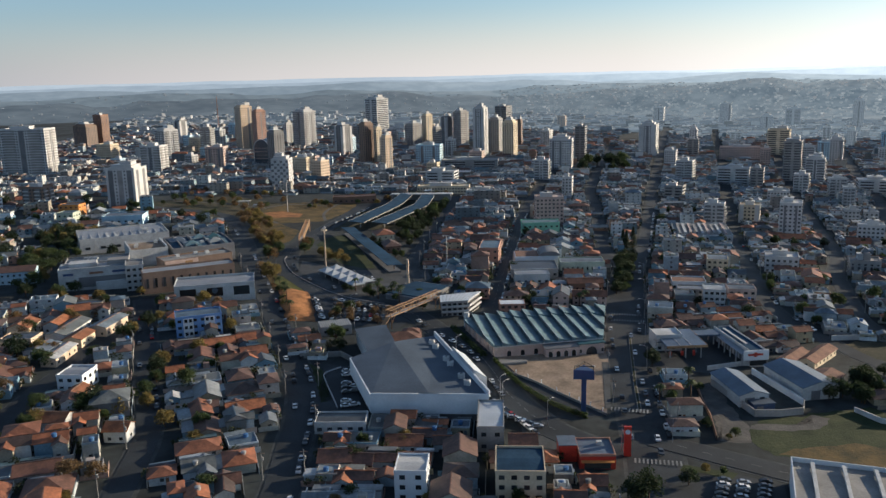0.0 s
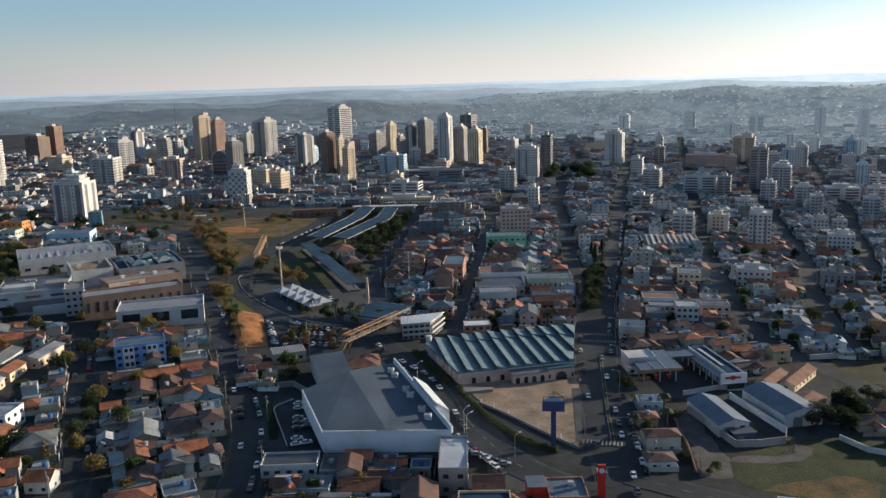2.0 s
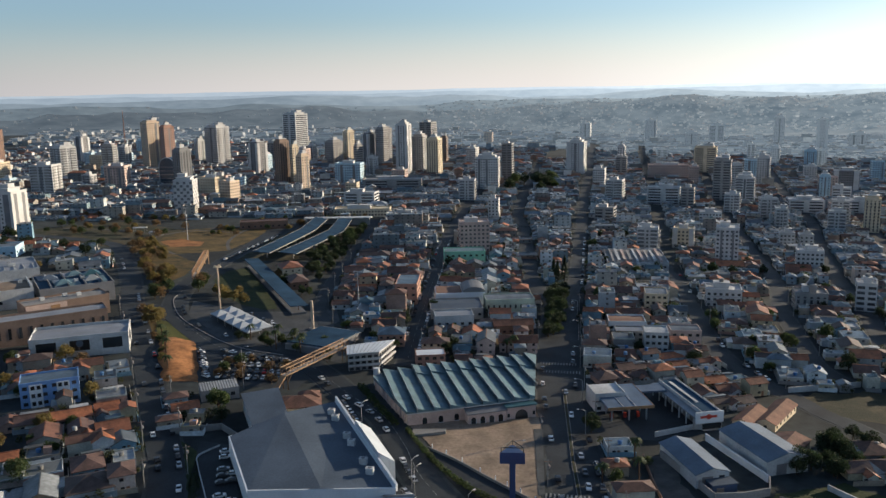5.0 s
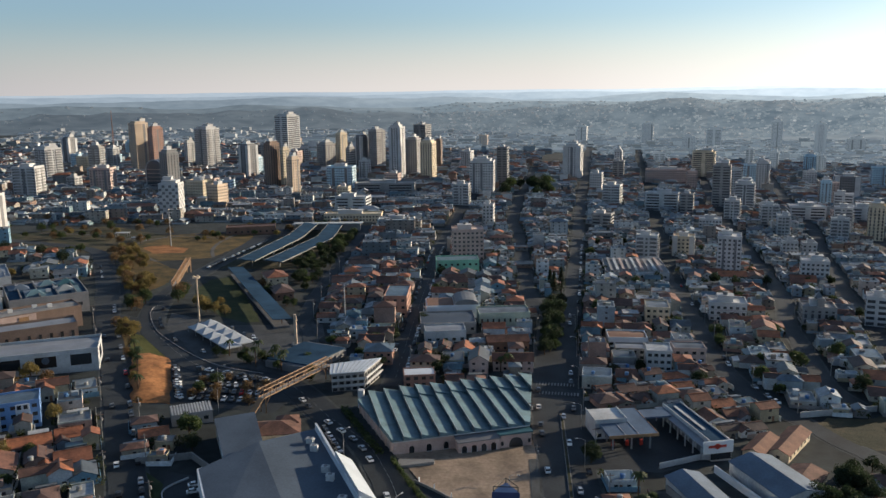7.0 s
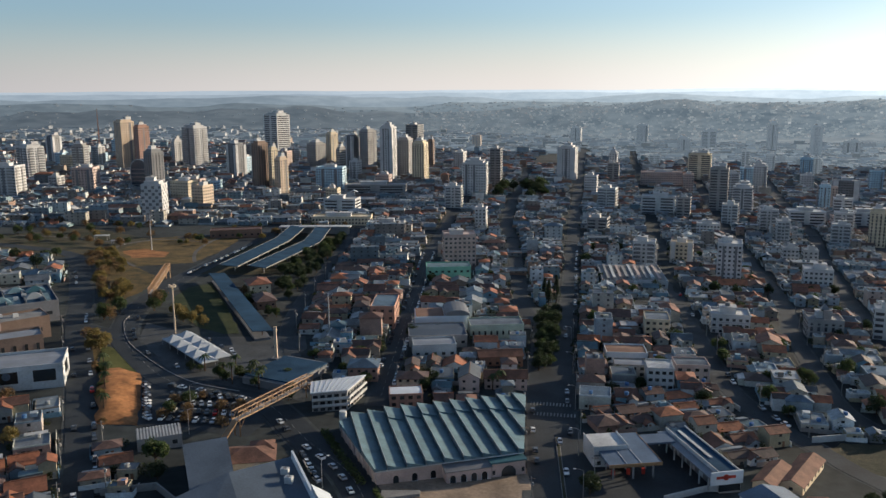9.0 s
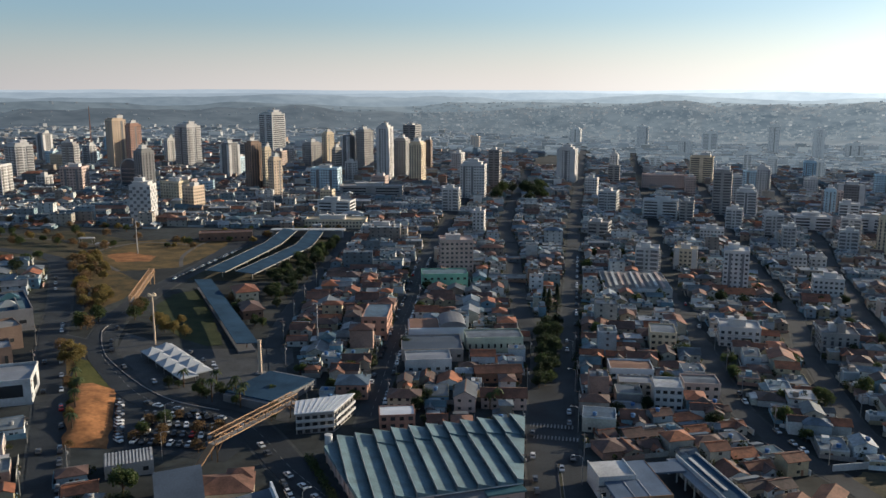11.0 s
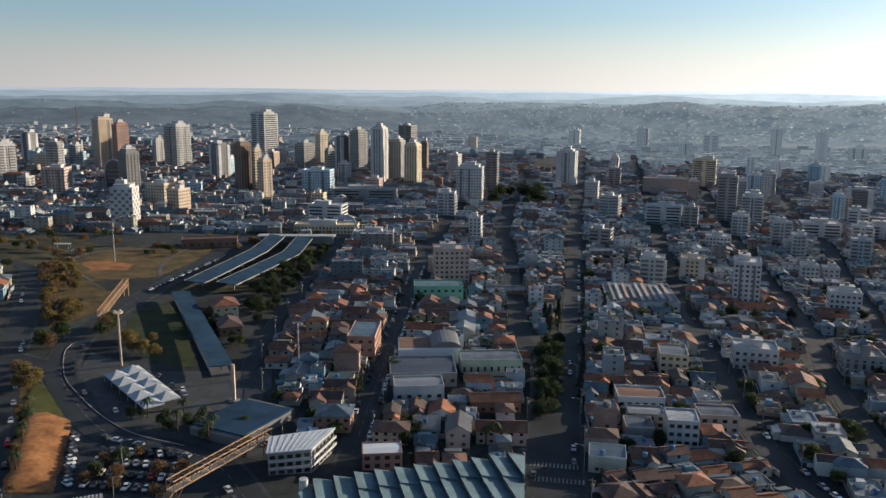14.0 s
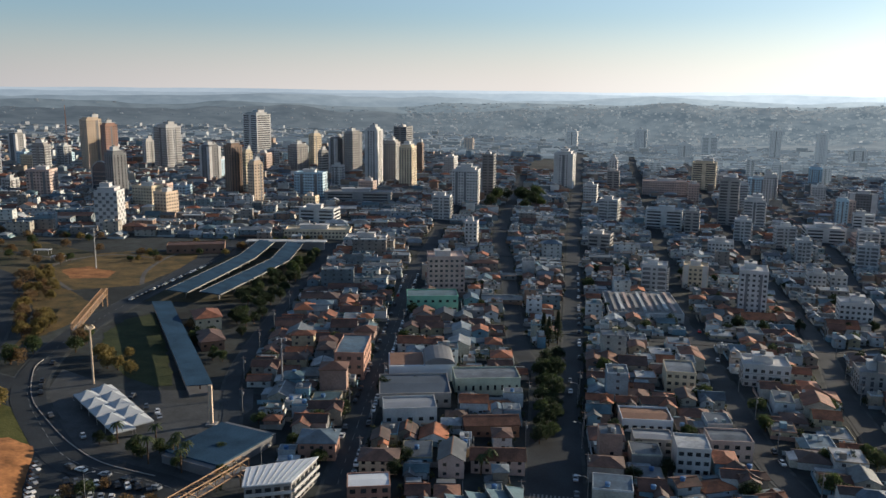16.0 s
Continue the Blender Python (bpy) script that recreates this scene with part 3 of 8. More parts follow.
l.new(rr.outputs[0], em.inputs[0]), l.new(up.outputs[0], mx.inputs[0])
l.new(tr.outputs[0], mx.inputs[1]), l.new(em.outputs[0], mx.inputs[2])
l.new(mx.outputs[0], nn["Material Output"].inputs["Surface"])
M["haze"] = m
veil = tagged(solid("backdrop_haze", g, "haze"), "pale peach haze painted on a glowing backdrop shell", kind="structure")
for p in veil.data.polygons:
    p.use_smooth = True

# ---- covers of the ground ----
patch("lawn_ochre_field", "drygrass", "dry yellowish grass field", (-300, 585), (-272, 610), (-276, 690), (-300, 745), (-348, 690), (-342, 618))
patch("bare_patch", "dirt", "bare red earth in the middle of the field", (-338, 632), (-330, 648), (-306, 640), (-300, 622), (-318, 612), lift=0.1)
patch("lawn_ring_side", "drygrass", "dry grass between the avenue and the ring road", (-258, 480), (-262, 500), (-300, 552), (-330, 592), (-300, 585), (-270, 560), (-258, 520))
patch("lawn_station_bowl", "grass", "dark green sunken lawn by the old platform", (-222.5, 489), (-234.5, 513), (-238.7, 538), (-232, 554.7), (-205, 513), (-171, 457.5), (-177, 453.5), (-193.5, 461))
def bank(name, material, label, foot, crest, back, rise):
    """A raised bank with worn, uneven edges: a slope from its foot up to a broad crest, and a short fall behind it."""
    g = Geo()
    n = 26
    for k in range(n + 1):
        f = k / n
        at = [Vector(a).lerp(Vector(b), f) for a, b in (foot, crest, back)]
        ease = min(1.0, 3.5 * f, 3.5 * (1 - f)) ** .7
        for w0, w1, w2, up in ((1, 0, 0, 0), (.75, .25, 0, .3), (.5, .5, 0, .58), (.25, .75, 0, .82), (0, 1, 0, .97), (0, .66, .34, 1.0), (0, .33, .67, .9), (0, 0, 1, .45)):
            q = at[0] * w0 + at[1] * w1 + at[2] * w2
            j = noise.noise_vector(Vector((q.x * .16, q.y * .16, 9)))
            q = q + Vector((j.x, j.y)) * (1.6 if up in (0, .45) else .7)
            g.v.append((q.x, q.y, ground_z(q.x, q.y) + .06 + rise * up * ease * (1 + .16 * noise.noise(Vector((q.x * .22, q.y * .22, 3))))))
    for k in range(n):
        g.f += [(8 * k + i, 8 * k + 8 + i, 8 * k + 9 + i, 8 * k + 1 + i)[::-1] for i in range(7)]
    reserve(foot[0], foot[1], back[1], back[0])
    ob = solid(name, g, material)
    for p in ob.data.polygons:
        p.use_smooth = True
    return tagged(ob, label, kind="structure")


bank("earth_bank", "dirt", "bare red earth bank beside the avenue", ((-161, 348), (-186, 395)), ((-170, 346), (-199, 399)), ((-175, 345), (-206, 396)), 2.4)
patch("lawn_bank_top", "lawn_lit", "mown grass painted sunlit yellow-green at the bank's end", (-186, 395), (-206, 396), (-224, 426), (-213, 420), lift=0.12)
patch("lawn_verge", "drygrass", "rough dry verge beside the avenue", (-176, 342), (-181, 341), (-230, 420), (-222, 425), (-208, 394))
patch("car_park_trees", "asphalt", "grey car park under small trees", (-168, 348), (-120, 348), (-118, 372), (-140, 378), (-172, 384), (-182, 392))
patch("plaza", "plaza", "grey paved square with a round pattern", (-200, 408), (-170, 396), (-112, 382), (-116, 402), (-140, 462), (-160, 455), (-185, 447), (-205, 455), (-222, 462))
patch("hall_forecourt", "lot", "worn brownish forecourt of the long hall", (-25, 346), (-22, 331), (-19, 286), (-18.4, 278), (-27, 284.3), (-35.4, 290.8), (-48, 301.2), (-55.4, 306.5), (-65, 321), (-69, 324), (-48, 335), lift=0.12)
patch("drive_sunken", "asphalt", "dark sunken drive below the forecourt wall", (-58, 306), (-48, 300.8), (-35.4, 290.2), (-27, 283.6), (-19, 277), (-24, 273.5), (-34, 279), (-46, 289), (-56, 302), lift=0.1)
patch("ramp_forecourt", "plaza", "grey paved ramp beside the forecourt", (-25, 331), (-21.8, 332), (-17.6, 284), (-19.4, 283), lift=0.2)
patch("supermarket_yard", "asphalt", "asphalt yard with parked cars", (-122, 296), (-134, 297), (-118, 253), (-98, 250))
patch("garage_yard", "asphalt", "dark asphalt yard of the filling station", (-8, 328), (17, 331), (33, 344), (28, 378), (12, 380), (-10, 372))
# dark cover paints the shaded ground, paler dry grass the sunlit strip
patch("waste_ground", "grass", "dark scrubby waste ground with a worn track", (29, 270), (35, 261), (70, 261), (92, 298), (72, 312), (56, 302), (50, 300), (47, 296), (32, 289), (29, 280))
patch("lawn_waste_edge", "drygrass", "pale dry grass painting the sunlit edge of waste ground", (36, 262.5), (42, 268), (62, 279), (72, 276), (68, 262), (50, 262), lift=0.07)
patch("waste_track", "gravel", "pale worn track across waste ground", (29, 280), (31, 285), (42, 287), (50, 292), (51, 299), (57, 297), (53, 287), (43, 282), lift=0.09)
patch("gravel_lane", "gravel", "worn gravel lane between houses and sheds", (13, 318), (20, 320), (23, 300), (27, 289), (29.5, 280), (29, 268), (19, 268), (18.5, 283), (15, 295))
patch("lawn_east", "scrub", "rough grass lot behind a wall", (76, 385), (81, 391), (93, 392), (101, 398), (113, 394), (110, 364), (91, 365), (85, 368))
patch("parking_south", "asphalt", "asphalt car park with rows of cars", (10, 248), (36, 242), (36, 195), (6, 200))
patch("lawn_parking", "grass", "planted strip beside the car park", (6, 243), (8, 247), (23, 245.5), (21, 241.5), lift=0.1)
patch("corner_yard", "plaza", "paved yard with parked cars", (-62, 276), (-46, 262), (-42, 246), (-22, 246), (-38, 262), (-58, 285))
patch("lawn_car_park", "grass", "strip of dark grass beside the car park", (-140, 295), (-131, 289), (-125, 278), (-116, 262), (-118, 259), (-134, 286))
patch("railway_yard", "scrub", "open scrubby ground by the bus station", (-200, 590), (-195, 740), (-205, 765), (-262, 745), (-262, 640), (-250, 575))
patch("park", "scrub", "brownish park ground with scattered trees", (-330, 600), (-350, 690), (-420, 720), (-480, 640), (-400, 600))

# ---- tall blocks ----


def window_grid(geo, w, d, z0, floors, fh, nw, nd, ww=1.5, wh=1.3, proud=0.05, gap=0.9):
    """Windows on the four sides of a block, in rows."""
    for k in range(floors):
        z = z0 + k * fh + gap
        for i in range(nw):
            x = -w / 2 + w * (i + 0.5) / nw
            geo.box(x - ww / 2, -d / 2 - proud, z, x + ww / 2, -d / 2 + 0.1, z + wh)
            geo.box(x - ww / 2, d / 2 - 0.1, z, x + ww / 2, d / 2 + proud, z + wh)
        for i in range(nd):
            y = -d / 2 + d * (i + 0.5) / nd
            geo.box(-w / 2 - proud, y - ww / 2, z, -w / 2 + 0.1, y + ww / 2, z + wh)
            geo.box(w / 2 - 0.1, y - ww / 2, z, w / 2 + proud, y + ww / 2, z + wh)


def tower(x, y, w, d, top, ang, material, style, label, trim="offwhite"):
    material = "offwhite" if material == "white" else material
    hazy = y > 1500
    if hazy:   # far walls carry painted haze as emission, like the quarter round it
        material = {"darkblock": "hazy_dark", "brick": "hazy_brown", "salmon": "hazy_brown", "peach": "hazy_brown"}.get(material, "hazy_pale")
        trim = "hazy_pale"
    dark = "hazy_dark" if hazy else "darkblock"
    base = ground_z(x, y)
    hh = top + lift(x, y) - base - 2.5 if top > 0 else -top
    rnd = random.Random(int(x * 7 + y * 3))
    t = thing("apartment_tower" if hh > 16 else "apartment_block", x, y, ang, label, "building", "blocks of the town")
    setback = hh > 30 and rnd.random() < .7   # a set-back top storey
    fh = 3.05
    floors = max(2, round((hh - (2.9 if setback else 0)) / fh))
    hh = floors * fh + 0.6
    reserve(*rect(x, y, w + 3, d + 3, ang))
    if style == "twin":
        part("wall", Geo().box(-w / 2, -d / 2, -2, -w * 0.08, d / 2, hh).box(w * 0.08, -d / 2, -2, w / 2, d / 2, hh), material, t)
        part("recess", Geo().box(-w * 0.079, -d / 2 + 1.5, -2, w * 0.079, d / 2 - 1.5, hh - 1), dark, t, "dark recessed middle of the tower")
    else:
        part("wall", Geo().cbox(0, 0, -2, w, d, hh + 2), material, t)
    win = Geo()
    nw, nd = max(2, int(w / 2.9)), max(2, int(d / 3.1))
    if style == "band":
        for k in range(floors):
            z = 0.95 + k * fh
            win.cbox(0, 0, z, w + 0.08, d * 0.88, 1.6).cbox(0, 0, z + 0.002, w * 0.9, d + 0.08, 1.59)
        part("pier", Geo().cbox(0, 0, -1, w * .16, d + .3, hh + 1), material, t, "plain pier up the middle of the tower")
    elif style == "stripe":
        for k in range(nw):
            xx = -w / 2 + w * (k + 0.5) / nw
            win.cbox(xx, 0, 1.0, 1.3, d + 0.1, hh - 2.4)
        for k in range(nd):
            yy = -d / 2 + d * (k + 0.5) / nd
            win.cbox(0, yy, 1.0, w + 0.1, 1.4, hh - 2.4)
        slabs = Geo()
        for k in range(floors):
            slabs.cbox(0, 0, 0.5 + k * fh, w + 0.16, d + 0.16, 0.75)
        part("floor_banding", slabs, material, t, kind="stuff")
    elif style == "pier":   # dark glass between broad white piers
        for off in (-.33, 0, .33):
            part("glass_strip", Geo().cbox(off * w, 0, .8, w * .17, d + .12, hh - 2), "darkblock" if off else "midgrey", t, "tall strip of dark glass")
        for off in (-.24, .24):
            part("side_strip", Geo().cbox(0, off * d, .8, w + .12, d * .18, hh - 2), "darkblock", t, "tall strip of dark glass")
        for k in range(floors):
            for off in (-.165, .165):
                win.cbox(off * w, 0, 1 + k * fh, 1.1, d + .1, 1.3)
    elif style == "check":   # large windows set like the dark squares of a board
        for k in range(floors):
            z = 0.5 + k * fh
            for i in range(k % 2, nw, 2):
                win.cbox(-w / 2 + w * (i + .5) / nw, 0, z, w / nw * .86, d + .1, 2.3)
            for i in range(k % 2, nd, 2):
                win.cbox(0, -d / 2 + d * (i + .5) / nd, z, w + .1, d / nd * .86, 2.3)
    else:
        window_grid(win, w, d, 0, floors, fh, nw, nd, 1.6, 1.4)
        if hh > 24:
            for off in rnd.choice(((0,), (-.25, .25), (.33,), (-.33, 0))):
                part("stair_strip", Geo().cbox(off * w, 0, .8, w * .1, d + .2, hh - 2), dark, t, "dark vertical strip of stair windows")
            part("side_strip", Geo().cbox(0, rnd.choice((-.2, 0, .2)) * d, .8, w + .2, d * .13, hh - 2), dark, t, "dark vertical strip of side windows")
        lines = Geo()
        for k in range(1, floors):
            lines.cbox(0, 0, k * fh + .1, w + .14, d + .14, .22)
        part("string_course", lines, material if rnd.random() < .6 else material if hazy else "midgrey", t, kind="stuff")
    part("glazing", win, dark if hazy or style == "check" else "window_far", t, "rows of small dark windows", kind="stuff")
    if style in ("balcony", "twin"):
        slabs, rails = Geo(), Geo()
        # flat grey panels on the wall paint the shade of recessed balconies
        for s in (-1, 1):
            part("loggia", Geo().cbox(s * w * .28, -d / 2 - .04, 1, w * .25, .2, hh - 2), "midgrey" if w > 24 else dark, t, "flat grey panel painted as shade behind the balconies")
            part("loggia", Geo().cbox(w / 2 + .04, s * d * .25, 1, .2, d * .25, hh - 2), "midgrey" if w > 24 else dark, t, "flat grey panel painted as shade behind the balconies")
        for k in range(1, floors):
            for s in (-1, 1):
                slabs.cbox(s * w * 0.28, -d / 2 - 0.7, k * fh, w * 0.26, 1.4, 0.2)
                rails.cbox(s * w * 0.28, -d / 2 - 1.35, k * fh + 0.2, w * 0.26, 0.1, 0.8)
                slabs.cbox(w / 2 + 0.7, s * d * 0.25, k * fh, 1.4, d * 0.26, 0.2)
                rails.cbox(w / 2 + 1.35, s * d * 0.25, k * fh + 0.2, 0.1, d * 0.26, 0.8)
        part("balcony_flooring", slabs, trim, t, kind="stuff")
        part("balcony_railing", rails, trim, t, kind="stuff")
    if style == "fin":
        for sx in (-1, 1):
            for sy in (-1, 1):
                g = Geo().cbox(sx * (w / 2 + 0.1), sy * (d / 2 - d * 0.12), -1, 0.5, d * 0.22, hh + 2)
                part("corner_pier", g.cbox(sx * (w / 2 - w * 0.12), sy * (d / 2 + 0.1), -1, w * 0.2, 0.5, hh + 2), trim, t, "paler pier up a corner")
    rim = Geo()
    for a in (-1, 1):
        rim.cbox(0, a * (d / 2 - 0.15), hh, w + 0.3, 0.35, 0.9)
        rim.cbox(a * (w / 2 - 0.15), 0, hh, 0.35, d - 0.4, 0.9)
    part("parapet", rim, material, t)
    if setback:
        part("penthouse", Geo().cbox(0, 0, hh - .1, w * .72, d * .74, 3.0), material, t, "set-back top storey")
        part("penthouse_roof", Geo().cbox(0, 0, hh + 2.9, w * .78, d * .8, .35), trim, t)
        hh += 2.9
    px, py = rnd.uniform(-0.15, 0.15) * w, rnd.uniform(-0.1, 0.2) * d
    part("roof_house", Geo().cbox(px, py, hh - 0.2, w * 0.42, d * 0.4, 3.4).cbox(px, py, hh + 3.2, w * 0.46, d * 0.44, 0.3), trim, t, "lift and tank house on the roof")
    part("water_tank", Geo().tube((px, py, hh + 3.4), (px, py, hh + 5.2), 1.3, n=10), "concrete", t)
    return t
# x, y, width, depth, height of the roof (negative: above its ground), turn, wall, style, label
tower(-677, 1000, 24, 21.8, 34, -25, "white", "balcony", "broad white apartment tower with balconies")
tower(-779, 1190, 13.1, 16.9, -41.5, -12, "darkblock", "fin", "slim dark tower with white corner piers")
tower(-634, 1137, 15.6, 20.5, -66.1, -25, "peach", "grid", "tall beige tower with small windows")
tower(-602, 1125, 10.8, 16.7, -60.6, -25, "salmon", "grid", "tall orange-brown unfinished tower")
tower(-563, 1198, 26.7, 23.3, -57.3, -25, "white", "twin", "white tower with dark blue recess")
tower(-598, 1210, 7.9, 12.3, -37.3, -25, "white", "grid", "white apartment tower with small windows")
tower(-462, 1110, 17.3, 17.8, -43.1, -25, "darkblock", "fin", "dark tower with one white side")
tower(-395, 783, 18.2, 18.1, -32.4, 12, "white", "check", "white tower with chequered dark windows")
tower(-385, 856, 13.5, 16.4, -21.8, -12, "peach", "grid", "low peach apartment block")
tower(-388, 1010, 10.4, 15.3, -54.3, -25, "brown", "stripe", "brown tower with vertical stripes")
tower(-373, 1012, 5.3, 9.7, -50, -25, "cream", "grid", "narrow cream tower with small windows")
tower(-489, 1323, 28.1, 26.9, -72, -25, "dirtywhite", "band", "tallest pale grey tower with striped floors")
tower(-345, 965, 9.2, 12.1, -41.3, -25, "peach", "grid", "peach apartment tower with small windows")
tower(-472, 922, 13.8, 15.2, -47.5, -25, "darkblock", "stripe", "dark glass tower with pale vertical stripes")
tower(-406, 1262, 17.8, 21, -37.6, -25, "midgrey", "grid", "grey apartment tower with small windows")
tower(-398, 1312, 9.9, 15.6, -47.8, -25, "cream", "grid", "pale tower behind the others")
tower(-337, 1160, 6.5, 12.7, -40.6, -25, "midgrey", "band", "slim grey tower with ribbon windows")
tower(-351, 1262, 12.1, 17.9, -48.1, -25, "darkblock", "fin", "dark tower with pale corner piers")
tower(-328, 1262, 15.8, 19.4, -58.3, -25, "midgrey", "grid", "grey-beige apartment tower with rows of windows")
tower(-272, 1158, 15.6, 20.3, -70.4, -4, "white", "fin", "tall white apartment tower with piers")
tower(-262, 1212, 16, 21.3, -50.8, -4, "midgrey", "grid", "beige-grey apartment tower with rows of windows")
tower(-230, 1160, 16.1, 20.8, -51.3, -5, "cream", "stripe", "cream tower with vertical stripes")
tower(-292, 1412, 21.1, 24.1, -58.7, -11, "darkblock", "band", "dark glass tower in the haze")
tower(-314, 1045, 31.9, 19, -23.2, 2, "lightblue", "grid", "pale blue office block")
tower(-254, 1026, 70.1, 27.1, -10, 8, "midgrey", "band", "long low grey office with ribbon windows")
tower(-142, 1050, 27.5, 22.3, -41, 1, "white", "grid", "white tower with rows of small windows")
tower(-125, 1112, 12.9, 15.7, -50.2, -4, "darkblock", "band", "dark tower with banded floors")
tower(-150, 947, 16.7, 15.7, -20.1, 2, "white", "balcony", "small white stepped block")
tower(-105, 828, 9.9, 12, -19.1, 0, "white", "grid", "narrow white block of flats")
tower(-99, 667, 22.2, 17.8, -21, 14, "pink", "grid", "pinkish eight-storey hotel block")
tower(-44, 1267, 24.1, 25.5, -45.0, -7, "white", "fin", "white slab tower by the avenue")
tower(20, 1326, 11.1, 11.1, -39.2, -8, "white", "grid", "slim white tower with small windows")
tower(-50, 2033, 23.2, 20.3, -34.9, -8, "midgrey", "grid", "far grey tower in the haze")
tower(131, 1065, 19.2, 20.2, -49.0, -11, "midgrey", "band", "tall grey tower with banded floors")
tower(155, 1055, 20.5, 21.7, -30.5, -11, "white", "balcony", "white apartment tower with balconies")
tower(130, 972, 15.2, 16.0, -18.5, -11, "white", "balcony", "stepped white apartment block")
tower(87, 688, 16, 19.5, -26.8, -8, "white", "grid", "plain white apartment tower with small windows")
tower(295, 1178, 30.2, 25.8, -28.3, -14, "darkblock", "fin", "dark tower with white edges")
tower(226, 929, 16.5, 17.4, -22.3, -13, "white", "balcony", "white apartment block with balconies")
tower(241, 880, 13.3, 16.2, 23, -14, "cream", "stripe", "beige tower with vertical stripes")
tower(378, 2050, 21.8, 21.5, -63.9, -8, "dirtywhite", "grid", "far grey-white tower in the haze")
tower(442, 1936, 20.3, 20.8, -62.5, -8, "dirtywhite", "fin", "far slender tower in the haze")
tower(147, 1382, 32.4, 22.2, -38.0, -11, "cream", "band", "wide beige office tower")
tower(32, 729, 16.3, 15.3, -17, -6, "dirtywhite", "balcony", "weathered white apartment block")
tower(62, 756, 16.3, 14.4, -15, -8, "cream", "fin", "beige block with tall piers")
tower(65, 537, 19.2, 15.4, -10.5, -4, "white", "grid", "white four-storey apartment block")
tower(141, 672, 17.8, 14.4, -14, -8, "white", "grid", "white stepped apartment block")
tower(112, 540, 17, 13.6, -9.5, -4, "midgrey", "stripe", "grey-white parish building with piers")
tower(143, 546, 10.4, 11.7, 14, -14, "white", "band", "white block with curved balconies")
tower(-737, 812, 56.9, 24.1, -55.7, 10, "white", "balcony", "very broad white and blue-grey tower block")
tower(-528, 587, 19.5, 15.6, -19.7, 5, "brown", "balcony", "brown concrete-framed block of flats")
tower(-468, 628, 27.1, 21.7, -35.6, 6, "white", "pier", "white twin tower with dark glass middle")
tower(-602, 862, 24.7, 21.5, -29.2, 9, "white", "balcony", "white and green balconied tower")
tower(-942, 1165, 27.4, 23.9, -40.9, -6, "brown", "stripe", "brown tower with vertical stripes")
tower(-937, 1200, 17.5, 17.3, -52.2, -6, "brick", "stripe", "taller brown tower with stripes")
tower(146, 776, 11.8, 11.7, -11, -4, "dirtywhite", "grid", "small plain weathered flats with a low roof")
tower(164, 789, 11.1, 11.7, -10, -4, "dirtywhite", "grid", "small plain weathered flats with a low roof")
tower(208, 997, 35.2, 24, -12, -4, "white", "band", "long white commercial block in the haze")
tower(266, 1010, 35.2, 24, -12, -4, "dirtywhite", "band", "long weathered commercial block")
tower(99.5, 898, 20.7, 16.6, -8, -6, "white", "grid", "low white block of flats")
tower(-229, 812, 52.8, 18, -7, 10, "cream", "grid", "long low beige office by the bus station")
tower(-184, 795, 32, 16, -7, 8, "dirtywhite", "band", "low white shops by the bus station")
tower(-766, 990, 23.7, 18.9, 10, -2, "cream", "grid", "low cream block of flats")
tower(-652, 1062, 15.9, 13.1, -38.2, 4, "midgrey", "balcony", "grey apartment tower with balconies")
tower(-557, 927, 22.8, 22.4, -25.4, 14, "pink", "grid", "low pink block of flats")
tower(205, 1230, 16.3, 16.2, 30, -13, "white", "grid", "white tower in the haze")
tower(-10, 1130, 14.8, 14.4, 14, -8, "white", "grid", "white mid-rise block of flats")
tower(62, 1010, 35.2, 20, 8, -8, "dirtywhite", "band", "long low weathered white block")
tower(255, 1040, 19.2, 18, 12, -14, "white", "band", "low white commercial block")
tower(-200, 1300, 14.6, 16.3, 22, -11, "white", "grid", "white mid-rise block of flats")
tower(-430, 905, 22.2, 17.8, 12, -8, "cream", "grid", "cream mid-rise block of flats")
tower(-250, 880, 32, 20, 8, 0, "dirtywhite", "band", "low weathered commercial block")
tower(98, 2050, 25.1, 17.0, -48.1, -6, "dirtywhite", "grid", "far pale tower in the haze")
tower(173, 1885, 25.4, 16.0, -34.8, -4, "midgrey", "grid", "grey mid-rise tower with small windows")
tower(243, 2050, 32.7, 14.0, -42.9, -4, "dirtywhite", "band", "far white banded block")
tower(202, 1294, 23.2, 16.0, -28.4, -4, "lightblue", "grid", "pale blue apartment tower with small windows")
tower(525, 1984, 33.8, 16.0, -31.8, -6, "white", "grid", "white block of flats in the haze")
tower(284, 1322, 16.8, 14.0, -19.3, -5, "white", "grid", "white block of flats with small windows")
tower(84, 1277, 54.6, 18.0, -18.9, -2, "pink", "grid", "long pinkish block under a red-brown roof")
tower(-238, 1743, 16.5, 12.0, -24.3, -4, "brick", "grid", "far dark brown tower")
tower(-249, 1330, 8.7, 10.0, -41.7, -6, "brown", "grid", "slim brown tower in the haze")
tower(-670, 1000, 6.3, 10.0, -36.7, 2, "white", "balcony", "white apartment tower with balconies")

# stair tower on the parish building
t = thing("stair_tower", 112, 540, -4, "pale stair tower with a pointed cap", "tower", z=ground_z(112, 540))
part("wall", Geo().cbox(1, -1.5, 4, 3.6, 3.6, 10.5), "midgrey", t)
part("cap", Geo().hip(3.8, 3.8, 14.5, 3.2, .2), "grey", t)

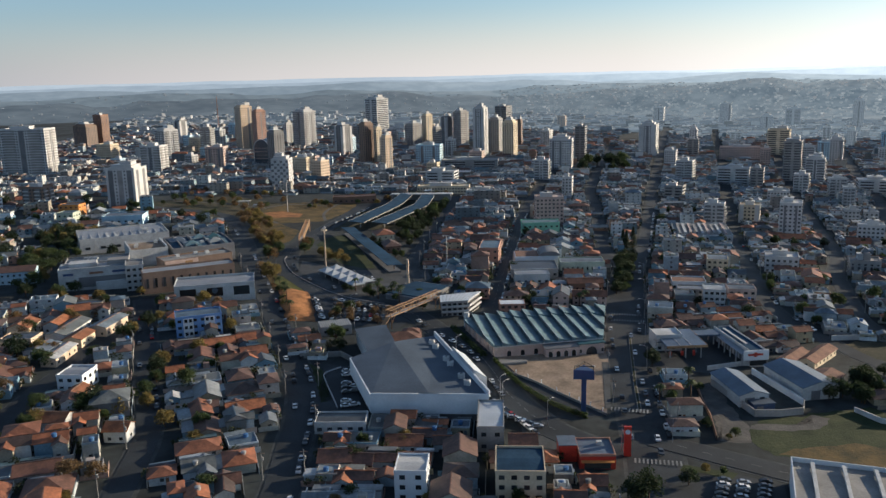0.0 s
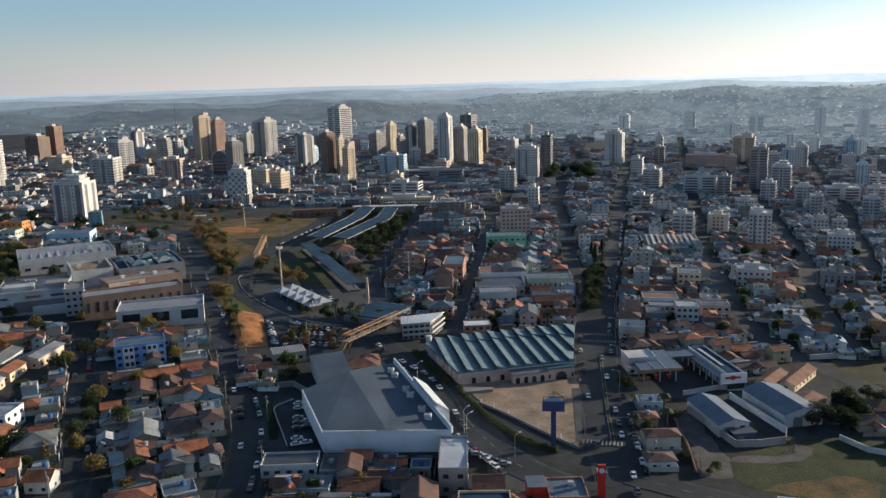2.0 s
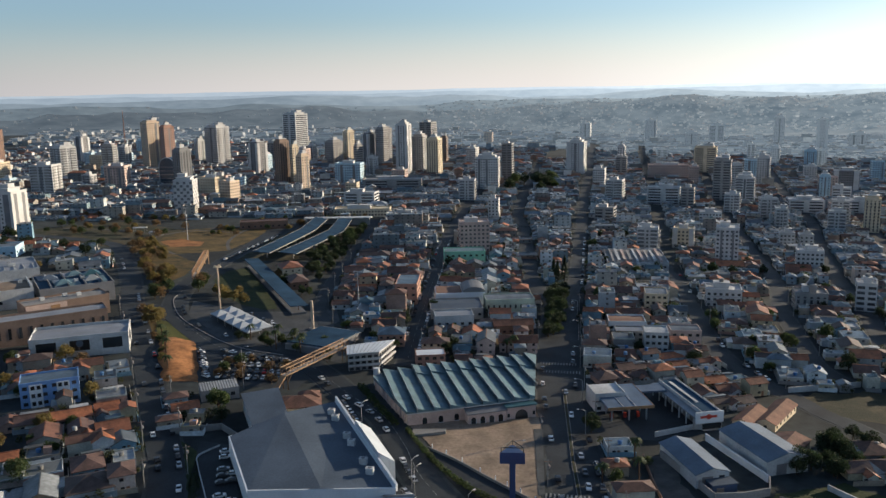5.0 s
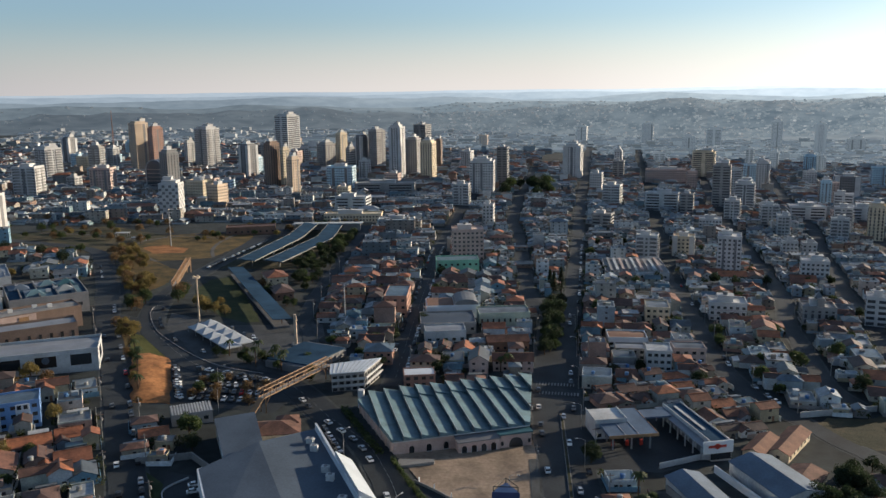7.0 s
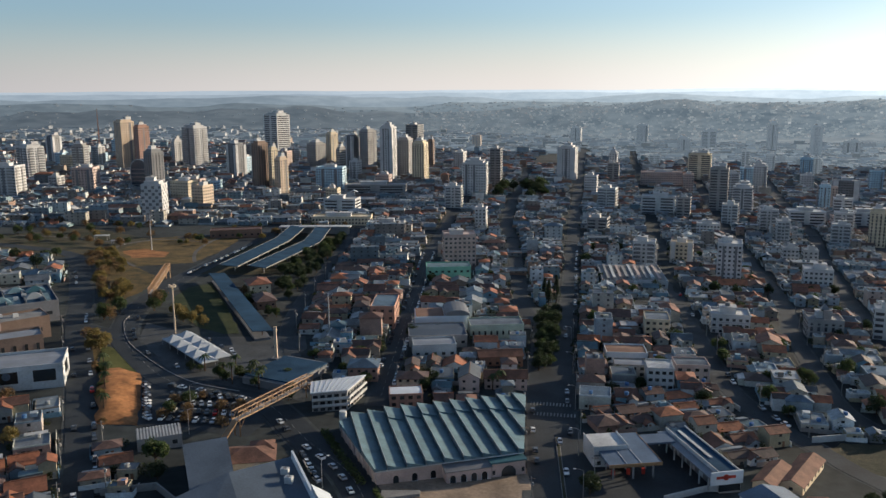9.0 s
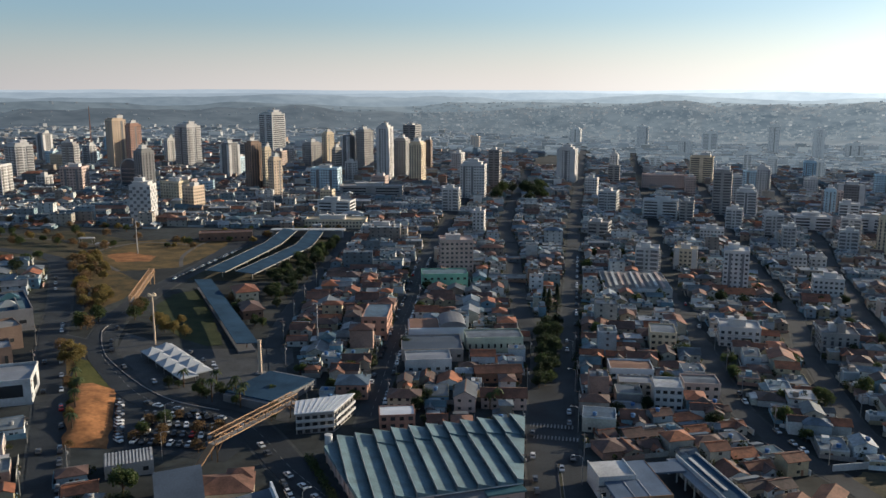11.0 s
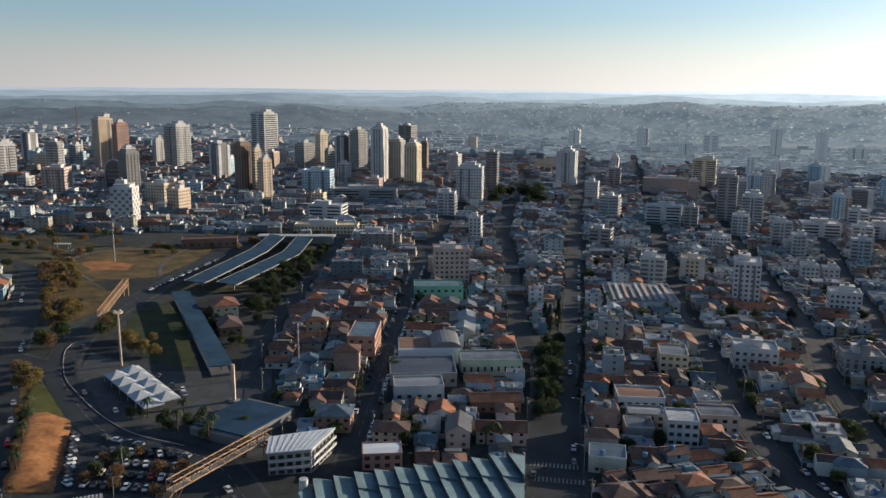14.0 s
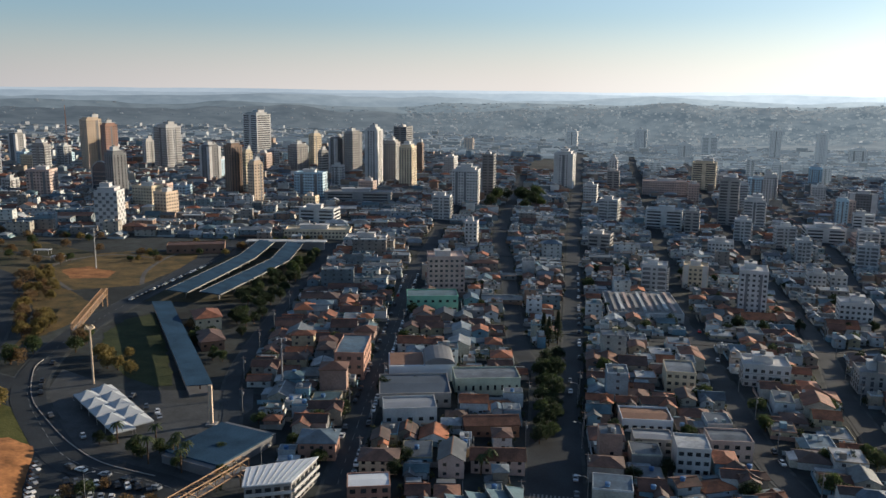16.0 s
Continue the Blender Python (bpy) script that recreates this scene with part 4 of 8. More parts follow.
t = thing("arched_building", -512, 968, -3, "dark glass building with a round arched top", "building")
arch = [(-11, 0)] + [(-11 * math.cos(math.pi * k / 14), 22 + 11 * math.sin(math.pi * k / 14)) for k in range(15)] + [(11, 0)]
g = Geo()
n = len(arch)
g.v = [(x, y, z) for y in (-8, 8) for x, z in arch]
g.f = [tuple(range(n)), tuple(range(2 * n - 1, n - 1, -1))] + [(k, k + n, (k + 1) % n + n, (k + 1) % n) for k in range(n)]
part("wall", g, "glassblue", t)
for s in (-8.1, 8.1):
    g = Geo()
    for (x0, z0), (x1, z1) in zip(arch, arch[1:]):
        g.bar((x0, s, z0), (x1, s, z1), .8)
    part("arch_rim", g, "dirtywhite", t, "pale rim of the arch")
for k in range(5):
    part("floor_band", Geo().cbox(0, -8.1, 4 + 4.4 * k, 21.6, .3, .5), "midgrey", t)
reserve(*rect(-512, 968, 24, 18, -3))

# smaller blocks scattered through the centre and the far quarters
r = random.Random(77)
KINDS = (("white", "grid", "white mid-rise block of flats"), ("cream", "grid", "cream mid-rise block of flats"), ("midgrey", "band", "grey mid-rise office block"), ("dirtywhite", "balcony", "weathered white mid-rise with balconies"), ("pink", "grid", "pinkish mid-rise block of flats"), ("lightblue", "grid", "pale blue mid-rise block"))
made = 0
while made < 62:
    east = made % 2
    x, y = (r.uniform(-30, 420), r.uniform(860, 1650)) if east else (r.uniform(-760, -180), r.uniform(840, 1380))
    w, d = r.uniform(11, 20), r.uniform(11, 17)
    if not off_road(x, y, 13) or any(inside(x + a, y + b, q) for q, *_ in TAKEN for a in (-11, 0, 11) for b in (-11, 0, 11)):
        continue
    m, style, label = r.choice(KINDS)
    tower(x, y, w, d, r.uniform(4, 22) - (6 if y < 1000 else 0), r.uniform(-14, 4), m, style, label)
    made += 1

# ---- landmarks ----


# supermarket: a skewed block with a low ridge, roof plant and a tall side screen
mk = thing("supermarket", -96.6, 251.8, 0, "large white supermarket with a grey low-pitched metal roof", "building")
MK = [(0, 0), (40, 8), (2.5, 69), (-22, 35)]
reserve(*[(x - 97, y + 253) for x, y in [(-2, -3), (43, 5), (8, 72), (-8, 66), (-20, 80), (-37, 72), (-25, 40)]])
part("wall", Geo().prism(MK, 1.8, 8.4), "white", mk, "smooth white wall")
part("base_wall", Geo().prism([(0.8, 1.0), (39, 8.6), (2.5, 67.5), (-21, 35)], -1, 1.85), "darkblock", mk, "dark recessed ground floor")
ridge_a, ridge_b = (20, 4), (-9.7, 52)
part("roof_slope", Geo().add([(0.3, 0.5, 8.42), (*ridge_a, 9.3), (*ridge_b, 10.4), (-21.5, 35, 8.42)], [(0, 1, 2, 3)]).add([(0.3, 0.5, 8.3), (*ridge_a, 8.3), (*ridge_b, 8.3), (-21.5, 35, 8.3)], [(3, 2, 1, 0)]), "greyroof", mk)
part("roof_slope", Geo().add([(*ridge_a, 9.3), (39.6, 8.2, 8.42), (2.4, 68.6, 8.42), (*ridge_b, 10.4)], [(0, 1, 2, 3)]).add([(*ridge_a, 8.3), (39.6, 8.2, 8.3), (2.4, 68.6, 8.3), (*ridge_b, 8.3)], [(3, 2, 1, 0)]), "greyroof", mk)
part("gable_end", Geo().prism([(0, 0), (40, 8), (39.9, 8.4), (-.1, .4)], 8.3, 9.15), "white", mk, "white parapet along the front")
part("side_screen", Geo().prism([(40, 8), (40.4, 8.6), (2.9, 69.6), (2.5, 69)], 8.0, 10.2), "white", mk, "white parapet along one side")
part("entrance_hood", Geo().prism([(30.9, 23.2), (35.2, 25.8), (21.2, 48.6), (16.9, 46)], 1.9, [12.0, 8.3, 8.3, 12.0]), "hoodsheet", mk, "pale sloping screen over the entrance")
part("rear_wing", Geo().prism([(-16.6, 43), (-9, 53.5), (-22.8, 78), (-34, 72)], -1, 8.0), "dirtywhite", mk)
part("rear_wing_roof", Geo().prism([(-17, 42.6), (-8.6, 53), (-22.6, 78.6), (-34.6, 72)], 8.0, [8.15, 8.8, 8.8, 8.15]), "greyroof", mk)
for k, f in enumerate((0.12, 0.22, 0.42, 0.5, 0.72, 0.8)):
    x, y = 38.0 - 37 * f, 9.5 + 60 * f
    unit = part("roof_plant", Geo().cbox(x - 3.2, y - 0.6, 8.5, 2.2, 1.6, 1.9).cbox(x - 3.2, y - 0.6, 10.4, 2.3, 1.7, 0.12), "dirtywhite", mk, "pale air-conditioning unit on the roof")
    part("fan", Geo().tube((x - 3.2, y - .6, 10.52), (x - 3.2, y - .6, 10.6), .62, n=12), "darkblock", unit, "round dark fan grille")

# long hall with a saw-tooth roof
hall = thing("market_hall", -47.4, 334.5, 26.5, "long pale hall with a faded blue-green saw-tooth roof", "building")
reserve((-71, 318), (-22, 342), (-26, 400), (-58, 384), (-92, 370), (-94, 354))
HB = [(-23.6, .4), (23.6, .4), (42.2, 45.3), (-22.5, 45.5), (-28, 38.6)]
part("wall", Geo().prism(HB, -2.6, 5.3), "pink", hall, "pale pinkish rendered wall")
# the roof is cut into slanting teeth, high on one side; the rear part stands a little higher
ta = radians(-3.5)
nx, ny = math.cos(ta), math.sin(ta)
roof_line = [(-24.2, -.2), (24.1, -.1), (42.9, 45.7), (-22.9, 46.0), (-28.6, 38.8)]
reach = [nx * x + ny * y for x, y in roof_line]
step, first = 6.05, -26.3
for k in range(-1, 12):
    lo = first + k * step
    strip = clip(clip(roof_line, nx, ny, lo), -nx, -ny, -lo - step + 0.02)
    if len(strip) < 3:
        continue
    for back in (0, 1):
        if back and k < 2:
            continue
        fold = 35.5 - .28 * max(0, lo - 14)
        piece = strip if k < 2 else clip(strip, 0, 1, fold) if back else clip(strip, 0, -1, -fold - .02)
        if len(piece) < 3:
            continue
        tops = [5.35 + 0.55 * back + 1.55 * (1 - (nx * x + ny * y - lo) / step) for x, y in piece]
        part("roof_tooth", Geo().prism(piece, 5.2, tops), "greenroof", hall)
        edge = clip(piece, -nx, -ny, -lo - 0.28)
        if len(edge) >= 3:
            part("ridge_cap", Geo().prism(edge, 5.3, [7.0 + 0.55 * back] * len(edge)), "greycap", hall, "pale metal capping along a tooth")
part("tank", Geo().tube((-26.5, 43, -1), (-26.5, 43, 8.5), 1.3, n=14), "dirtywhite", hall, "round pale water tank")
part("porch", Geo().cbox(4.6, -1.6, -2, 14.4, 4.2, 5.8), "pink", hall)
part("porch_roof", Geo().add([(-3, -4, 3.85), (12.2, -4, 3.85), (12.2, .4, 4.7), (-3, .4, 4.7), (-3, -4, 3.6), (12.2, -4, 3.6), (12.2, .4, 4.4), (-3, .4, 4.4)], [(0, 1, 2, 3), (0, 4, 5, 1), (1, 5, 6, 2), (3, 7, 4, 0), (7, 6, 5, 4)]), "darkblock", hall, "dark sloping roof of the porch")
part("gatehouse", Geo().cbox(17.8, -1.2, -2, 11.2, 3.6, 6.2), "pink", hall)
part("gate_roof", Geo().cbox(17.8, -1.3, 4.2, 12, 4.4, .5), "greenroof2", hall, "blue-green flat roof of the gate")
part("gate_arch", Geo().tube((17.8, -3.1, .6), (17.8, -2.9, .6), 2.4, n=16).cbox(17.8, -3.0, -2, 4.8, .2, 2.6), "window", hall, "wide dark entrance arch")
for k in range(4):
    x = -.6 + 3.4 * k
    w1 = part("arched_window", Geo().cbox(x, -3.72, -.3, 1.8, 0.12, 1.9).tube((x, -3.78, 1.6), (x, -3.66, 1.6), 0.9, n=12), "window", hall)
    part("window_frame", Geo().cbox(x - .98, -3.74, -.3, .16, .2, 2.0).cbox(x + .98, -3.74, -.3, .16, .2, 2.0).cbox(x, -3.76, -.45, 2.2, .26, .15), "dirtywhite", w1, "pale window surround")
for k in range(3):
    w1 = part("arched_window", Geo().cbox(-17.5 + 5.9 * k, .34, .6, 1.7, 0.12, 1.6).tube((-17.5 + 5.9 * k, .28, 2.2), (-17.5 + 5.9 * k, .4, 2.2), 0.85, n=12), "window", hall)
    part("window_sill", Geo().cbox(-17.5 + 5.9 * k, .25, .42, 2.0, .3, .15), "dirtywhite", w1, "pale window sill")
for x in (12.9, 22.6):
    part("gate_window", Geo().cbox(x, -3.02, .5, .9, .12, 1.4), "window", hall)
for k in range(8):
    part("buttress", Geo().cbox(-24.1 - .55 * k, 3 + 4.9 * k, -2, 0.6, 0.6, 7.2), "pink", hall)
part("cornice", Geo().cbox(0, .05, 5.0, 48, .5, .35), "dirtywhite", hall, "pale cornice under the roof")
for k in range(7):
    part("side_window", Geo().cbox(26.2 + 2.25 * k, 5.8 + 5.4 * k, 1.5, .25, 2.0, 1.6), "window", hall)

# pylon sign
sign = thing("pylon_sign", -26.5, 277.5, 6, "tall blue pylon sign with a triangular head", "sign")
part("shaft", Geo().cbox(0, 0, -1, 1.7, 1.3, 14), "blue", sign)
part("head", Geo().prism([(-3.6, -1.6), (3.6, -1.6), (0, 4.2)], 13, 16.4), "blue", sign, "deep blue triangular sign head")
part("head_frame", Geo().bar((-3.2, -1.3, 16.4), (-3.2, -1.3, 17.8), .2).bar((3.2, -1.3, 16.4), (3.2, -1.3, 17.8), .2).bar((0, 3.8, 16.4), (0, 3.8, 17.8), .2).bar((-3.2, -1.3, 17.8), (3.2, -1.3, 17.8), .2).bar((3.2, -1.3, 17.8), (0, 3.8, 17.8), .2).bar((0, 3.8, 17.8), (-3.2, -1.3, 17.8), .2).bar((-3.2, -1.3, 16.4), (0, 3.8, 17.8), .12), "black", sign, "open dark steel frame on top")

# forecourt edge: a low wall with small white posts above the sunken drive
line = spline([(-58, 307.5), (-48, 301.2), (-35.4, 290.8), (-27, 284.3), (-18.4, 277.6)], 4)
t = thing("retaining_wall", 0, 0, 0, "low pale retaining wall with small white posts", "wall", z=0)
part("wall", ribbon(line, .35, .9), "concrete", t)
for k, (x, y) in enumerate(line[1::2]):
    part("post", Geo().cbox(x, y, ground_z(x, y) + .85, .3, .3, 1.5), "white", t)

t = thing("loading_ramp", -59.5, 320.5, 8, "low pale concrete ramp in front of the hall", "ramp")
part("slab", Geo().prism([(-6.5, -4.5), (5, -1), (5, 1.2), (-6.5, .8)], -.5, 1.0), "concrete", t)

# footbridges: yellow lattice girders


def footbridge(x, y, ang, length, deck, label, z=None, stair=True):
    b = thing("footbridge", x, y, ang, label, "footbridge", z=z)
    n = max(6, int(length / 3.4))
    step = length / n
    for s in (-1.4, 1.4):
        g = Geo().bar((s, 0, deck), (s, length, deck), .32).bar((s, 0, deck + 3), (s, length, deck + 3), .32)
        for k in range(n + 1):
            g.bar((s, k * step, deck), (s, k * step, deck + 3), .2)
            if k < n:
                up = k % 2
                g.bar((s, k * step, deck + 3 * up), (s, (k + 1) * step, deck + 3 * (1 - up)), .2)
        part("side_truss", g, "yellow", b)
    for k in range(n + 1):
        g = Geo().bar((-1.4, k * step, deck + 3), (1.4, k * step, deck + 3), .16)
        if k < n:
            g.bar((-1.4, k * step, deck + 3), (1.4, (k + 1) * step, deck + 3), .14)
        part("top_brace", g, "yellow", b)
    part("deck", Geo().box(-1.3, 0, deck - .2, 1.3, length, deck), "concrete", b)
    for yy in (1.0, length - 1.0):
        for s in (-1.2, 1.2):
            part("leg", Geo().bar((s, yy, -1), (s, yy, deck), .4), "yellow", b)
            part("knee_brace", Geo().bar((s, yy, deck * 0.45), (s, yy + (3 if yy < 5 else -3), deck), .22), "yellow", b)
    if stair:
        part("stair", Geo().add([(-1.2, 0, deck), (1.2, 0, deck), (1.2, -8, .1), (-1.2, -8, .1), (-1.2, 0, deck - .4), (1.2, 0, deck - .4), (1.2, -8, -.3), (-1.2, -8, -.3)], [(0, 3, 2, 1), (4, 5, 6, 7), (0, 4, 7, 3), (1, 2, 6, 5), (0, 1, 5, 4), (2, 3, 7, 6)]), "yellow", b)
    return b


footbridge(-124, 347, -17.5, 42, 6.0, "yellow lattice footbridge over the ring road")
footbridge(-238.5, 496, 21, 68, 5.5, "yellow lattice footbridge by the square", stair=False)

# white market tents: two rows of peaked roofs
for i in range(2):
    for j in range(5):
        tt = thing("party_tent", -191.5 + 6.5 * j + i * 2.6, 432 - 5.45 * j + i * 7.1, -40, "white peaked fabric tent on thin poles", "tent", "tents on the square")
        s, q = 4.25, 3.75
        g = Geo()
        for r, z in ((1.0, 3.0), (0.66, 3.5), (0.36, 4.1)):
            g.v += [(-s * r, -q * r, z), (s * r, -q * r, z), (s * r, q * r, z), (-s * r, q * r, z)]
        g.v.append((0, 0, 5.3))
        for k in range(2):
            g.f += [(4 * k + e, 4 * k + (e + 1) % 4, 4 * k + 4 + (e + 1) % 4, 4 * k + 4 + e) for e in range(4)]
        g.f += [(8 + e, 8 + (e + 1) % 4, 12) for e in range(4)]
        part("canopy", g, "fabric", tt)
        part("valance", Geo().box(-s, -q, 2.6, s, -q + .05, 3).box(-s, q - .05, 2.6, s, q, 3).box(-s, -q + .06, 2.6, -s + .05, q - .06, 3).box(s - .05, -q + .06, 2.6, s, q - .06, 3), "fabric", tt)
        for sx in (-1, 1):
            for sy in (-1, 1):
                part("pole", Geo().tube((sx * (s - .15), sy * (q - .15), -.3), (sx * (s - .15), sy * (q - .15), 3), .06, n=5), "metal", tt)
reserve((-208, 440), (-196, 455), (-155, 420), (-168, 404))

# masts and poles
mast = thing("floodlight_mast", -200.5, 450, 0, "slim tan concrete mast with a ring of lamps", "mast")
part("shaft", Geo().tube((0, 0, -1), (0, 0, 23), .48, .34, n=10), "peach", mast)
part("lamp_ring", Geo().tube((0, 0, 22.4), (0, 0, 22.9), 1.9, n=12).cbox(1.5, 0, 22.9, .7, .7, .6).cbox(-1.5, 0, 22.9, .7, .7, .6).cbox(0, 1.5, 22.9, .7, .7, .6).cbox(0, -1.5, 22.9, .7, .7, .6), "cream", mast)
col = thing("obelisk", -140.5, 426, 8, "tall plain pale obelisk on the square", "monument")
part("shaft", Geo().prism([(-.6, -.6), (.6, -.6), (.6, .6), (-.6, .6)], -1, 14.5), "peach", col)
part("plinth", Geo().cbox(0, 0, -.5, 3.6, 3.6, 1.1), "concrete", col)
mm = thing("radio_mast", -748, 1255, 0, "thin red and white lattice radio mast", "mast")
g = Geo()
for k in range(20):
    a, b = 2.2 - 0.1 * k, 2.1 - 0.1 * k
    for sx, sy in ((-1, -1), (1, -1), (1, 1), (-1, 1)):
        g.bar((sx * a / 2, sy * a / 2, 4 * k - 1), (sx * b / 2, sy * b / 2, 4 * k + 3), .3)
        g.bar((sx * a / 2, sy * a / 2, 4 * k - 1), (-sy * b / 2, sx * b / 2, 4 * k + 3), .2)
part("lattice", g, "salmon", mm)
for x, y, hh in ((-322, 645, 26), (-128, 462, 22)):
    t = thing("steel_pole", x, y, 0, "tall slim steel pole with lamps", "mast")
    part("shaft", Geo().tube((0, 0, -1), (0, 0, hh), .45, .22, n=8), "metal", t)
    part("crossarm", Geo().box(-2.2, -.15, hh - .4, 2.2, .15, hh).cbox(-1.8, 0, hh - .9, .6, .5, .5).cbox(1.8, 0, hh - .9, .6, .5, .5), "metal", t)


def flat_building(name, x, y, w, d, hh, ang, wall, roof, label, floors=2, cols=6, rows=3, parapet=0.7, signs=(), category="building", win=(1.6, 1.3)):
    """A plain block with a parapet round a sheet roof, and its windows one by one on the two seen sides."""
    t = thing(name, x, y, ang, label, category)
    reserve(*rect(x, y, w + 2, d + 2, ang))
    part("wall", Geo().cbox(0, 0, -2.6, w, d, hh + 2.6), wall, t)
    g = Geo()
    for a in (-1, 1):
        g.cbox(0, a * (d / 2 - .1), hh, w + .2, .3, parapet).cbox(a * (w / 2 - .1), 0, hh, .3, d - .42, parapet)
    part("parapet", g, wall, t)
    part("roof", Geo().add([(-w / 2 + .3, -d / 2 + .3, hh + .05), (w / 2 - .3, -d / 2 + .3, hh + .05), (w / 2 - .3, d / 2 - .3, hh + .05), (-w / 2 + .3, d / 2 - .3, hh + .05), (-w / 2 + .3, 0, hh + parapet * .8), (w / 2 - .3, 0, hh + parapet * .8)], [(0, 1, 5, 4), (4, 5, 2, 3), (0, 4, 3), (1, 2, 5)]), roof, t)
    fh = hh / floors
    first = None
    for f in range(floors):
        for k in range(cols):
            px, py, rz = -w / 2 + w * (k + .5) / cols, -d / 2 - .03, 0
            first = pane(t, px, py, f * fh + fh * .32, rz, win)
        for k in range(rows):
            px, py, rz = w / 2 + .03, -d / 2 + d * (k + .5) / rows, 90
            pane(t, px, py, f * fh + fh * .32, rz, win)
    return t




def gabled_building(name, x, y, w, d, hh, ang, wall, roof, label, rise=2.2, floors=2, hipped=False):
    """A house with a pitched or hipped roof and its windows one by one on the two seen sides."""
    t = thing(name, x, y, ang, label, "building")
    reserve(*rect(x, y, w + 1.5, d + 1.5, ang))
    if hipped:
        part("wall", Geo().cbox(0, 0, -2.6, w, d, hh + 2.6), wall, t)
        part("roof", Geo().hip(w, d, hh, rise), roof, t)
    else:
        a, q = min(w, d), max(w, d)
        side = [(-a / 2, -2.6), (a / 2, -2.6), (a / 2, hh), (0, hh + rise), (-a / 2, hh)]
        g = Geo().add([(px, e * q / 2, pz) for e in (-1, 1) for px, pz in side], [(0, 1, 2, 3, 4), (9, 8, 7, 6, 5)] + [(k, k + 5, (k + 1) % 5 + 5, (k + 1) % 5) for k in range(5)])
        turn = 0 if w <= d else 90
        part("wall", g.moved(0, 0, 0, turn), wall, t)
        part("roof", Geo().gable(a, q, hh + .06, rise, .5).moved(0, 0, 0, turn), roof, t)
        part("ridge", Geo().cbox(0, 0, hh + rise - .02, .4, q + 1, .16).moved(0, 0, 0, turn), "brick", t, "dark ridge tiles")
    fh = hh / floors
    for f in range(floors):
        for k in range(int(w / 3)):
            pane(t, -w / 2 + w * (k + .5) / int(w / 3), -d / 2 - .03, f * fh + .9, 0, (1.15, 1.0))
        for k in range(int(d / 4)):
            pane(t, w / 2 + .03, -d / 2 + d * (k + .5) / int(d / 4), f * fh + .9, 90, (1.15, 1.0))
    return t


PANES = {}


def pane(t, x, y, z, rz, size):
    """A window with its sill, on one mesh per size."""
    if size not in PANES:
        PANES[size] = Geo().cbox(0, 0, 0, size[0], .12, size[1]).mesh("window")
        PANES[size].materials.append(M["window"])
    ob = new("window", PANES[size])
    ob.parent = t
    ob.matrix_local = pose(x, y, z, 0, 0, rz)
    return ob


# corner building on a wedge of land: pale ribbed roof, three floors of strip windows
FOOT = [(-106, 373.5), (-94, 378.6), (-92, 395), (-109.5, 384.5)]
t = thing("corner_building", -100, 383, 0, "weathered white three-storey corner building with a pale metal roof", "building")
reserve((-108, 372), (-92, 377), (-90, 397), (-111, 386))
part("wall", Geo().prism([(x + 100, y - 383) for x, y in FOOT], -2, 7.4), "midgrey", t)
part("roof", Geo().prism([((x + 100) * 1.06, (y - 383) * 1.06) for x, y in FOOT], 7.4, 7.75), "white", t)
for k in range(9):
    f = (k + .5) / 9
    (ax, ay), (bx, by), (cx, cy), (ex, ey) = FOOT
    part("roof_rib", Geo().bar((ax + (bx - ax) * f + 100, ay + (by - ay) * f - 383, 7.8), (ex + (cx - ex) * f + 100, ey + (cy - ey) * f - 383, 7.8), .16), "greycap", t)
for (ax, ay), (bx, by), n in ((FOOT[0], FOOT[1], 5), (FOOT[1], FOOT[2], 6)):
    turn = math.degrees(math.atan2(by - ay, bx - ax))
    nx1, ny1 = math.sin(radians(turn)), -math.cos(radians(turn))
    for f in range(3):
        for k in range(n):
            u = (k + .5) / n
            pane(t, ax + (bx - ax) * u + 100 + nx1 * .05, ay + (by - ay) * u - 383 + ny1 * .05, .3 + 2.45 * f, turn, (1.7, 1.2))
        if f:
            mx, my, L = (ax + bx) / 2 + 100 + nx1 * .5, (ay + by) / 2 - 383 + ny1 * .5, math.hypot(bx - ax, by - ay)
            part("balcony_slab", Geo().cbox(0, 0, 0, L, 1.0, .18).cbox(0, -.45, .18, L, .1, .8).moved(mx, my, 2.45 * f - .35, turn), "dirtywhite", t)

flat_building("showroom", -229.5, 373.8, 40, 21, 8, 29, "dirtywhite", "zinc", "white car showroom with dark glazing", 1, 3, 1, 1.2, win=(8, 4.6))
flat_building("brown_store", -253.7, 386.2, 48, 14, 11, 41.5, "brown", "zinc", "long brown clad store with a pale roof", 1, 11, 2, 1.0, win=(1.2, 5))
flat_building("blue_apartments", -205, 318, 20, 12, 9, 35, "bluewall", "grey", "bright blue four-storey apartment block with white bays", 3, 6, 2)
for off in (-4.6, 4.6):
    part("bay", Geo().cbox(off, -6.3, -1.5, 4.4, .5, 10.2), "white", bpy.data.objects["blue_apartments"], "white window bay")
    for f in range(3):
        pane(bpy.data.objects["blue_apartments"], off - 1, -6.58, .9 + 3 * f, 0, (1.3, 1.5)), pane(bpy.data.objects["blue_apartments"], off + 1, -6.58, .9 + 3 * f, 0, (1.3, 1.5))
